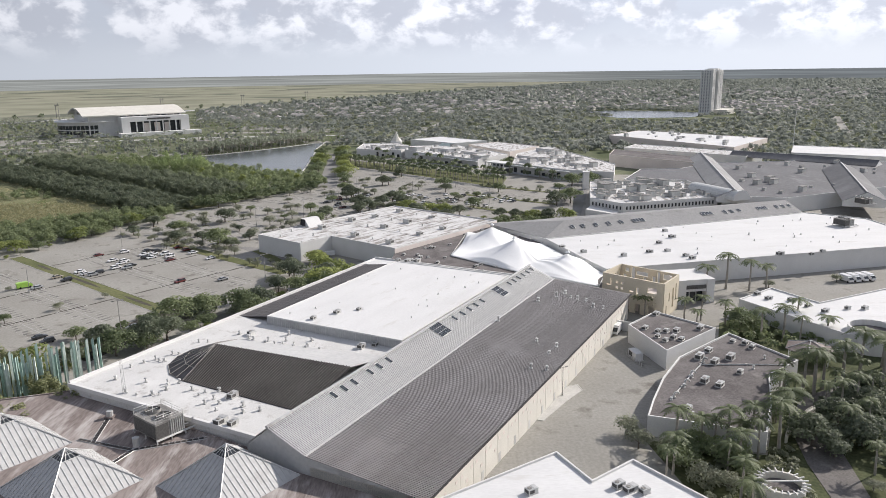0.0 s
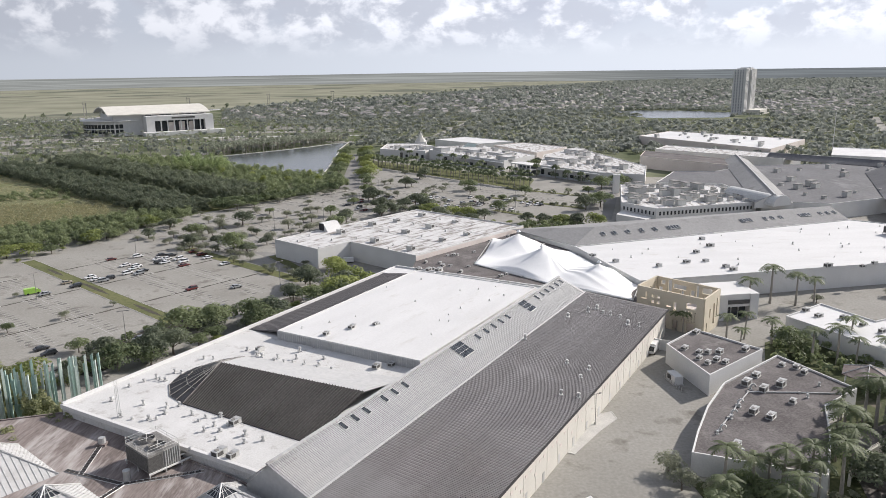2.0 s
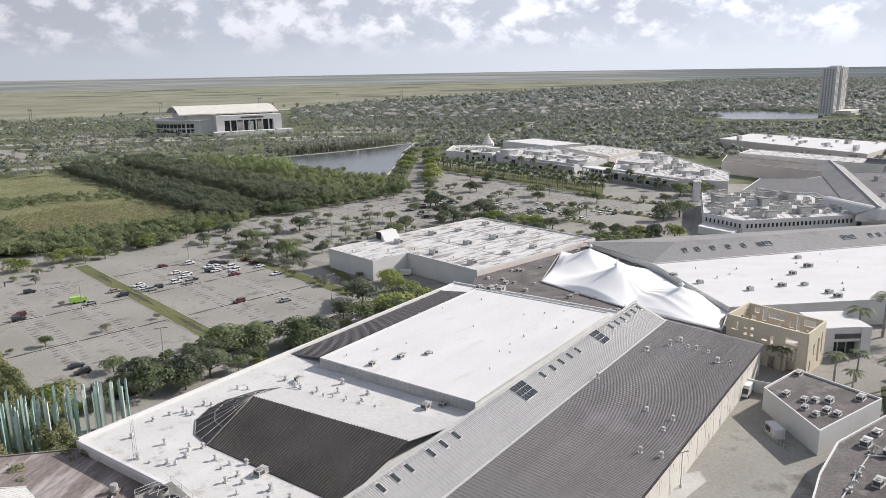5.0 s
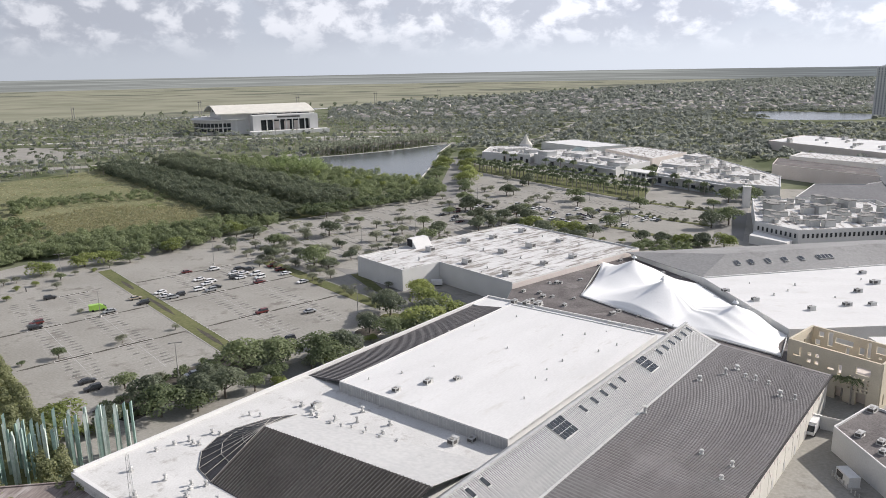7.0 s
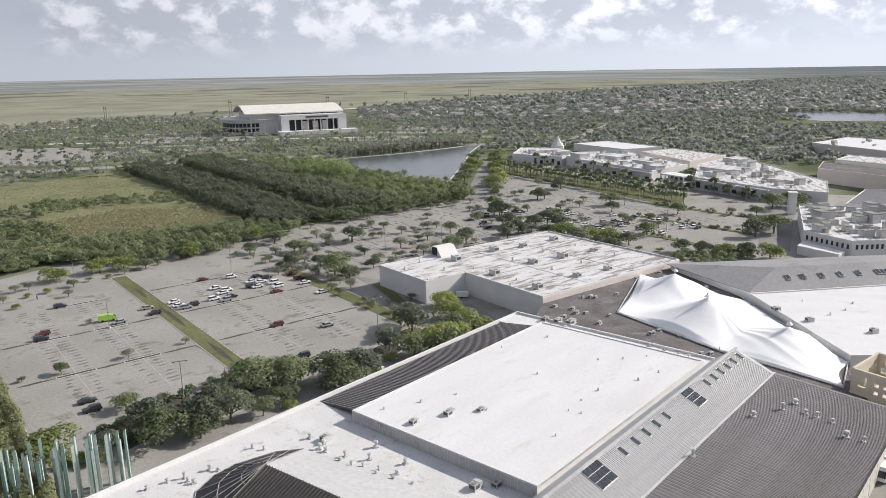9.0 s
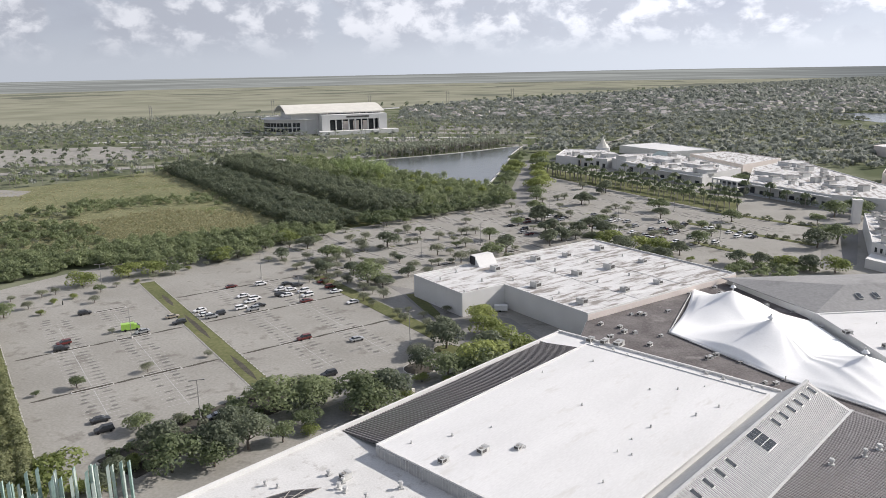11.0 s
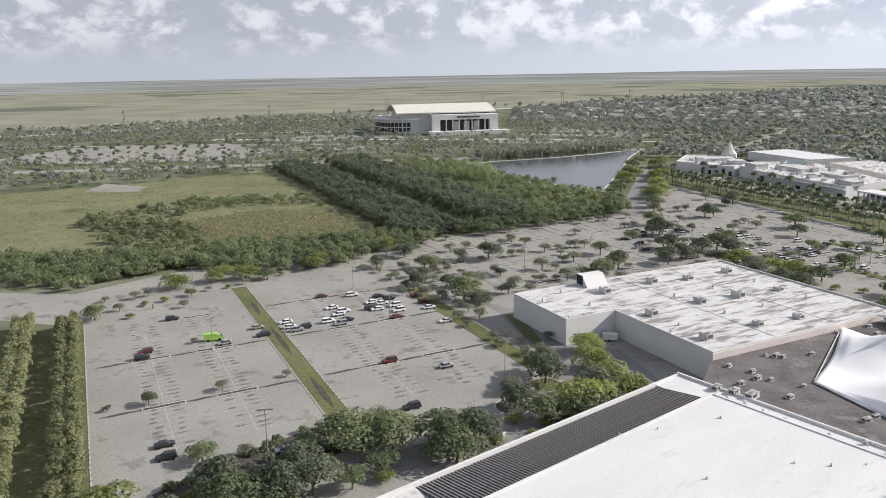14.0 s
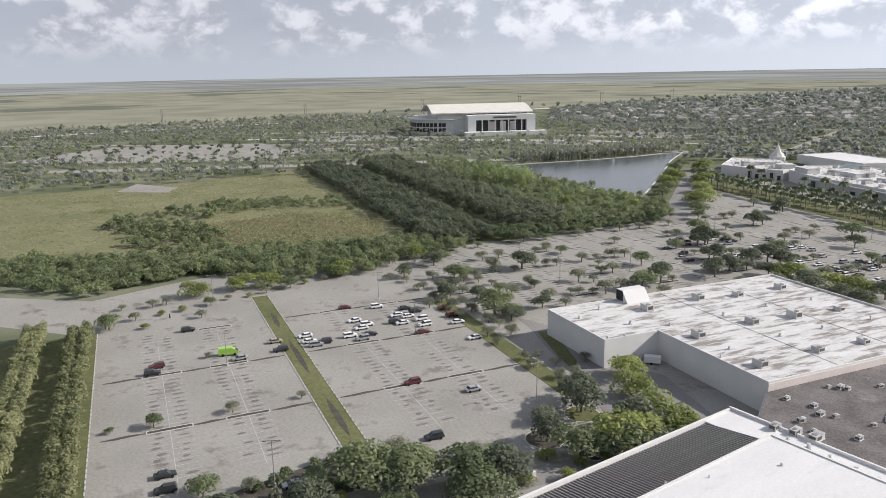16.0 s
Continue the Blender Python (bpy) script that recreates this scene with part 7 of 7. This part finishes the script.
EDGE_BED = [(-119.9, 214.4), (-114.8, 233.8), (-106.2, 250.9), (-96.3, 263.7), (-88.9, 262.3), (-87.9, 253.4), (-97.7, 236.4), (-102.4, 222.5), (-106.5, 210.3)]
sheet("edge_bed", EDGE_BED, 0.15, MULCH, "mulched planting bed between car park and mall", "bed")
woods("shrubs", spots_in(EDGE_BED, 3.4, keep=0.45), 1.1, 2.2, 0.3, LEAF, "green shrubs under the car park trees", "shrubs", 150, 0.18)
woods("shrubs", spots_in(EDGE_BED, 4.2, keep=0.4), 1.2, 2.4, 0.5, LEAF_OLIVE, "olive shrubs under the car park trees", "shrubs", 140, 0.18)

# ---- ridges of the farther mall ----


def ridge_roof(p0, p1, w, z0, z1, mat, label):
    a, b = Vector(p0), Vector(p1)
    d = (b - a).normalized()
    L = (b - a).length
    t = thing("ridge_roof", label, "roof", "ridge roofs of the mall", m=frame_at(a.x, a.y, d.x, d.y))
    s = part("slope", Shape().slab([(0, -w, z0), (L, -w, z0), (L, 0, z1), (0, 0, z1)], 0.2), mat, t)
    part("slope", Shape().slab([(0, 0, z1), (L, 0, z1), (L, w, z0), (0, w, z0)], 0.2), mat, t)
    for x in (0, L - 0.3):
        part("gable", Shape().add([(x, -w, z0 - 3), (x, w, z0 - 3), (x, w, z0), (x, 0, z1 - .2), (x, -w, z0), (x + .3, -w, z0 - 3), (x + .3, w, z0 - 3), (x + .3, w, z0), (x + .3, 0, z1 - .2), (x + .3, -w, z0)],
             [(0, 4, 3, 2, 1), (5, 6, 7, 8, 9)] + [(i, (i + 1) % 5, 5 + (i + 1) % 5, 5 + i) for i in range(5)]), WHITE_WALL, t)
    part("ridge_cap", Shape().box(0, -0.4, z1, L, 0.4, z1 + 0.25), UNIT_METAL, t)
    return t


ridge_roof((170, 428), (216, 622), 10, 9, 14, MID_METAL, "grey ridge roof over the mall concourse")
ridge_roof((236, 408), (290, 540), 12, 9, 14.5, SLATE_METAL, "dark grey ridge roof of the mall")
ridge_roof((250, 640), (330, 560), 8, 9, 13, SLATE_METAL, "dark grey ridge roof of the far mall")
spur = thing("barrel_spur", "short pale barrel roof with a white rounded end wall", "roof", "ridge roofs of the mall", m=frame_at(158, 462, 0.36, -0.93, 8.2))
arch = [(-5.5 * math.cos(math.pi * i / 12), 5.2 * math.sin(math.pi * i / 12)) for i in range(13)]
part("vault", Shape().add([(x, y, z) for x in (0, 40) for y, z in arch], [(i, i + 1, 14 + i, 13 + i) for i in range(12)]), UNIT_METAL, spur)
part("end_wall", Shape().add([(x, y * 1.12, z * 1.12) for x in (40, 41) for y, z in arch], [tuple(range(13)), tuple(range(25, 12, -1))] + [(i + 1, i, 13 + i, 14 + i) for i in range(12)]), WHITE_WALL, spur)
woods("town_trees", spots_in([(112, 758), (176, 742), (185, 850), (110, 850), (62, 815)], 11, keep=0.8), 3.2, 5.6, 1.2, LEAF_HAZED, "trees among the farther shops", "trees", 60, 0.25)
flat_shop("mall_block", "pale mall block behind the grey roofs", [(146, 650), (200, 585), (222, 610), (160, 692)], 9.5, PINK_WALL, TAR_ROOF)
flat_shop("mall_block", "long pale mall block", [(172, 704), (254, 622), (278, 645), (192, 738)], 9.5, WHITE_WALL, OLD_ROOF)
flat_shop("mall_block", "white roofed mall block", [(300, 640), (420, 560), (450, 620), (330, 700)], 10, WHITE_WALL, WHITE_ROOF)
flat_shop("far_shop", "far white shop row with flat roofs", [(-35, 850), (14, 796), (50, 820), (0, 880)], 7, WHITE_WALL, WHITE_ROOF)
flat_shop("far_shop", "far pale shop row with flat roofs", [(28, 775), (64, 702), (98, 750), (60, 800)], 7.5, PINK_WALL, OLD_ROOF)
spire = thing("spire_roof", "small pale stepped spire over the shops", "spire", m=pose(-49, 815, 0))
part("base", Shape().box(-6, -6, 0, 6, 6, 9), WHITE_WALL, spire)
part("tier", Shape().tube((0, 0, 9), (0, 0, 12), 6, 4, 8), CREAM_WALL, spire)
part("tip", Shape().tube((0, 0, 12), (0, 0, 19), 3.2, 0.2, 8), CREAM_WALL, spire)
pylon = thing("white_pylon", "white square pylon at the end of the service road", "pylon", m=pose(101.5, 522, 0))
part("shaft", Shape().box(-2, -2, 0, 2, 2, 12), WHITE_WALL, pylon)
part("cap", Shape().box(-2.4, -2.4, 12, 2.4, 2.4, 12.8), WHITE_WALL, pylon)
wt_ = thing("white_wing", "low white wing beside the service road", "building")
part("wall", Shape().prism([(83, 425), (96, 410), (100, 416), (88, 436)], 0, 4), WHITE_WALL, wt_)

# ---- hazy rim of the world ----


# Self-lit band: distance haze is put into the emission colour, paler over the plain.
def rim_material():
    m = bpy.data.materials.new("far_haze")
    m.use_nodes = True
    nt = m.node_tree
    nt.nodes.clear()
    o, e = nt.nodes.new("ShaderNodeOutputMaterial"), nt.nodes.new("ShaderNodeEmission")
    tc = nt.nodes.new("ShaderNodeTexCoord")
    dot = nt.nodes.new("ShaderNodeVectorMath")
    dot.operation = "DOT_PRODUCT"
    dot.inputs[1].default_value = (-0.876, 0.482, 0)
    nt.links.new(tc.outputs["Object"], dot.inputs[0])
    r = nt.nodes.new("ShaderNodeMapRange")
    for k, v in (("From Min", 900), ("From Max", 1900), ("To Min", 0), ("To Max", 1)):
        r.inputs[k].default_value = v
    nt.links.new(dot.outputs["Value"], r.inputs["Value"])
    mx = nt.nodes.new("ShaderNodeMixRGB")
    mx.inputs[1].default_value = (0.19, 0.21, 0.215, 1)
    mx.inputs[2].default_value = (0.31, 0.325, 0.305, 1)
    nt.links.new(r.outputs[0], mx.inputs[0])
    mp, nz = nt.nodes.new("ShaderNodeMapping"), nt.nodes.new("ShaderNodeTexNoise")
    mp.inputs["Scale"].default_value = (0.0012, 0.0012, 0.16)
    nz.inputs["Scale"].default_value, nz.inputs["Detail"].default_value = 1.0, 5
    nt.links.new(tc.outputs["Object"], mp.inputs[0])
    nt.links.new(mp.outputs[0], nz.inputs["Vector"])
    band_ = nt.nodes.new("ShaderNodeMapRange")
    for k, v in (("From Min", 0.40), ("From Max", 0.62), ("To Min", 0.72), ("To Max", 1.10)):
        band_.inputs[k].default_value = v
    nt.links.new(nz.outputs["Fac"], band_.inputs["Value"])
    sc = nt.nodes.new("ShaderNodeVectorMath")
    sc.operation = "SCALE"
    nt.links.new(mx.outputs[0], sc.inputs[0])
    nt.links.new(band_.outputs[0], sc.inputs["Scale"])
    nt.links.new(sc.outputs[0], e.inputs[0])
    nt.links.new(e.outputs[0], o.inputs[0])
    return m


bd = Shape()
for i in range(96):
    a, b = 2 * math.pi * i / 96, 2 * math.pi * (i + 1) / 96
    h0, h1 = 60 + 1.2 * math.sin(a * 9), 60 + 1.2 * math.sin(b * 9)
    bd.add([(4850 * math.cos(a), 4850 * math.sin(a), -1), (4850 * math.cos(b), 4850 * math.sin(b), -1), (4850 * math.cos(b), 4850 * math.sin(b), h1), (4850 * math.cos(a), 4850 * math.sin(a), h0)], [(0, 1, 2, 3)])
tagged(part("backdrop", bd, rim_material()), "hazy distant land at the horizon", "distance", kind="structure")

# ---- lamps, poles, vehicles ----


def lamp_kit():
    t = thing("parking_lamp", "tall thin grey car park lamp with two heads", "lamp", "car park lamps")
    part("base", Shape().tube((0, 0, 0), (0, 0, 0.8), 0.35, 0.35, 10), CONCRETE, t)
    part("pole", Shape().tube((0, 0, 0.8), (0, 0, 10.5), 0.12, 0.08, 8), POLE, t)
    part("arm", Shape().box(-1.2, -0.05, 10.35, 1.2, 0.05, 10.5), POLE, t)
    for x in (-1.5, 1.5):
        part("head", Shape().box(x - 0.4, -0.22, 10.3, x + 0.4, 0.22, 10.55), POLE, t)
    return t


lamp0 = lamp_kit()
LAMPS = [(-109, 238.1), (-164.5, 284.2), (-127.7, 331.5), (-213.9, 330.3), (-158.5, 358.5), (-74.3, 299.6), (-82.4, 435.6), (-65.3, 463.8), (-104, 408), (-60, 520), (-20, 500), (30, 470), (10, 540), (-130, 430)]
lamp0.matrix_basis = pose(*LAMPS[0], 0.05, 0, 0, 30)
for x, y in LAMPS[1:]:
    copy_thing(lamp0, pose(x, y, 0.05, 0, 0, random.uniform(0, 90)))
copy_thing(lamp0, Matrix.LocRotScale((30.9, 181.5, 0.18), Euler((0, 0, 0.5)), (0.75, 0.75, 0.75)))

CAR_PAINT = [material("white_car_paint", (0.68, 0.68, 0.68), (0.76, 0.76, 0.76), 0.3, 0.5, 3.0), material("silver_car_paint", (0.36, 0.37, 0.38), (0.44, 0.45, 0.46), 0.3, 0.5, 3.0, metal=0.4),
             material("red_car_paint", (0.10, 0.020, 0.020), (0.15, 0.030, 0.028), 0.3, 0.5, 3.0), material("black_car_paint", (0.02, 0.021, 0.024), (0.04, 0.042, 0.046), 0.3, 0.5, 3.0),
             material("tan_car_paint", (0.30, 0.26, 0.20), (0.38, 0.33, 0.26), 0.3, 0.5, 3.0)]
CAR_WORDS = ["white", "silver-grey", "dark red", "black", "tan"]


def car_kit(ci, suv):
    t = thing("car", f"{CAR_WORDS[ci]} parked {'sport utility car' if suv else 'saloon car'} on grey asphalt", "car", "parked cars")
    h1, h2 = (1.05, 1.72) if suv else (0.92, 1.42)
    xs = [(-2.3, 0.45), (-2.35, 0.75), (-2.2, h1), (-1.2, h1 + 0.03), (0.9, h1 + 0.02), (2.0, h1 - 0.12), (2.3, 0.7), (2.28, 0.4)]
    s = Shape()
    k = len(xs)
    s.add([(x, -0.9, z) for x, z in xs] + [(x, 0.9, z) for x, z in xs], [tuple(range(k)), tuple(range(2 * k - 1, k - 1, -1))] + [((i + 1) % k, i, k + i, k + (i + 1) % k) for i in range(k)])
    body = part("body", s, CAR_PAINT[ci], t)
    cx0, cx1, tx0, tx1 = (-2.15, 1.15, -2.0, 0.35) if suv else (-1.75, 1.25, -1.15, 0.45)
    cab = Shape().add([(cx0, -0.84, h1), (cx1, -0.84, h1), (cx1, 0.84, h1), (cx0, 0.84, h1), (tx0, -0.68, h2 - 0.04), (tx1, -0.68, h2 - 0.04), (tx1, 0.68, h2 - 0.04), (tx0, 0.68, h2 - 0.04)],
                      [(0, 1, 5, 4), (1, 2, 6, 5), (2, 3, 7, 6), (3, 0, 4, 7), (4, 5, 6, 7)])
    part("glasshouse", cab, GLASS_DARK, t)
    part("roof", Shape().box(tx0 - 0.05, -0.7, h2 - 0.06, tx1 + 0.05, 0.7, h2), CAR_PAINT[ci], t)
    for x in (-1.4, 1.4):
        for y in (-0.9, 0.9):
            w = part("wheel", Shape().tube((x, y - 0.1, 0.33), (x, y + 0.1, 0.33), 0.33, 0.33, 10), RUBBER, t)
    return t


CARS = {(c, s): car_kit(c, s) for c in range(5) for s in (False, True)}
cars_used = set()


def park(x, y, c, yaw):
    k = (c, random.random() < 0.45)
    m = pose(x, y, 0.06, 0, 0, yaw)
    if k in cars_used:
        copy_thing(CARS[k], m)
    else:
        cars_used.add(k)
        CARS[k].matrix_basis = m


for x, y, c in CARS_A + CARS_B:
    park(x, y, c, 50 + random.choice((0, 180)) + random.uniform(-3, 3))
for q, p0, p1, full in ((184, 70, 135, 0.25), (190, 70, 135, 0.35), (203, 50, 140, 0.45), (208, 50, 140, 0.45), (222, 40, 140, 0.4), (227, 40, 140, 0.5), (240, 30, 120, 0.35), (246, 30, 120, 0.55), (259, 20, 80, 0.6), (264, 20, 80, 0.6)):
    p = p0
    while p < p1:
        if random.random() < full * 0.75:
            x, y = lot(p, q)
            if x < 76:
                park(x, y, random.choice((0, 0, 0, 1, 1, 2, 3, 3, 4)), 50 + random.choice((0, 180)))
        p += 2.75
for k, ob in CARS.items():
    if k not in cars_used:
        x, y = lot(60 + 5.5 * k[0], 270 + 5 * k[1])
        cars_used.add(k)
        ob.matrix_basis = pose(x, y, 0.06, 0, 0, 50)


def van(name, label, m, paint, length, high):
    t = thing(name, label, "van", m=m)
    part("box", Shape().box(-length / 2, -1.05, 0.5, length / 2 - 1.6, 1.05, high), paint, t)
    s = Shape().add([(length / 2 - 1.6, -1.0, 0.5), (length / 2, -1.0, 0.5), (length / 2, 1.0, 0.5), (length / 2 - 1.6, 1.0, 0.5), (length / 2 - 1.6, -1.0, high - .4), (length / 2 - 0.9, -1.0, high - .5), (length / 2 - 0.9, 1.0, high - .5), (length / 2 - 1.6, 1.0, high - .4), (length / 2, -1, 1.3), (length / 2, 1, 1.3)],
                    [(0, 1, 8, 5, 4), (3, 7, 6, 9, 2), (1, 2, 9, 8), (4, 5, 6, 7), (0, 3, 2, 1), (0, 4, 7, 3)])
    part("cab", s, paint, t)
    part("windscreen", Shape().add([(length / 2 + .02, -0.9, 1.35), (length / 2 + .02, 0.9, 1.35), (length / 2 - 0.86, 0.85, high - .55), (length / 2 - 0.86, -0.85, high - .55)], [(0, 1, 2, 3)]), GLASS_DARK, t)
    for x in (-length / 2 + 1.2, length / 2 - 1.0):
        for y in (-1.0, 1.0):
            part("wheel", Shape().tube((x, y - 0.12, 0.42), (x, y + 0.12, 0.42), 0.42, 0.42, 10), RUBBER, t)
    return t


LIME = material("lime_green_paint", (0.26, 0.46, 0.07), (0.33, 0.54, 0.10), 0.4, 0.4, 3.0)
van("delivery_van", "bright lime-green delivery van parked in the car park", pose(-170.2, 291, 0.06, 0, 0, 42), LIME, 5.8, 2.5)
for i in range(4):
    van("shuttle_van", "white shuttle van parked in a row", pose(159.6 + 3.3 * i, 283.5 + 0.7 * i, 0.06, 0, 0, -78), CAR_PAINT[0], 6.2, 2.7)
van("box_truck", "white delivery truck in the service court", pose(56.2, 229, 0.06, 0, 0, -118), CAR_PAINT[0], 7.0, 3.0)
trailer = thing("white_trailer", "small white box trailer by the loading bay", "trailer", m=pose(-52.8, 337, 0.06, 0, 0, 10))
part("box", Shape().box(-2.3, -1.1, 0.6, 2.3, 1.1, 2.4), CAR_PAINT[0], trailer)
for y in (-1.0, 1.0):
    part("wheel", Shape().tube((-0.3, y - 0.1, 0.35), (-0.3, y + 0.1, 0.35), 0.35, 0.35, 10), RUBBER, trailer)
post = thing("marker_post", "short dark post standing in the car park", "post", m=pose(-214.4, 309.5, 0.05))
part("shaft", Shape().tube((0, 0, 0), (0.05, 0, 1.6), 0.2, 0.16, 8), RUBBER, post)
flag = thing("flagpole", "tall white flagpole behind the mall", "flagpole", m=pose(337, 716, 0))
part("pole", Shape().tube((0, 0, 0), (0, 0, 40), 0.45, 0.25, 8), WHITE_WALL, flag)
part("ball", Shape().tube((0, 0, 40), (0, 0, 40.8), 0.5, 0.3, 8), WHITE_WALL, flag)
for i in range(9):
    s_ = -350 + i * 260
    p = hw * s_ + side * 1392
    pyl = thing("power_pole", "twin-legged grey power pole beside the plain", "pylon", "power poles", m=pose(p.x, p.y, 0, 0, 0, -29))
    for x in (-4, 4):
        part("leg", Shape().tube((x, 0, 0), (x, 0, 30), 0.6, 0.45, 6), POLE, pyl)
    part("crossarm", Shape().box(-8, -0.3, 25, 8, 0.3, 26), POLE, pyl)
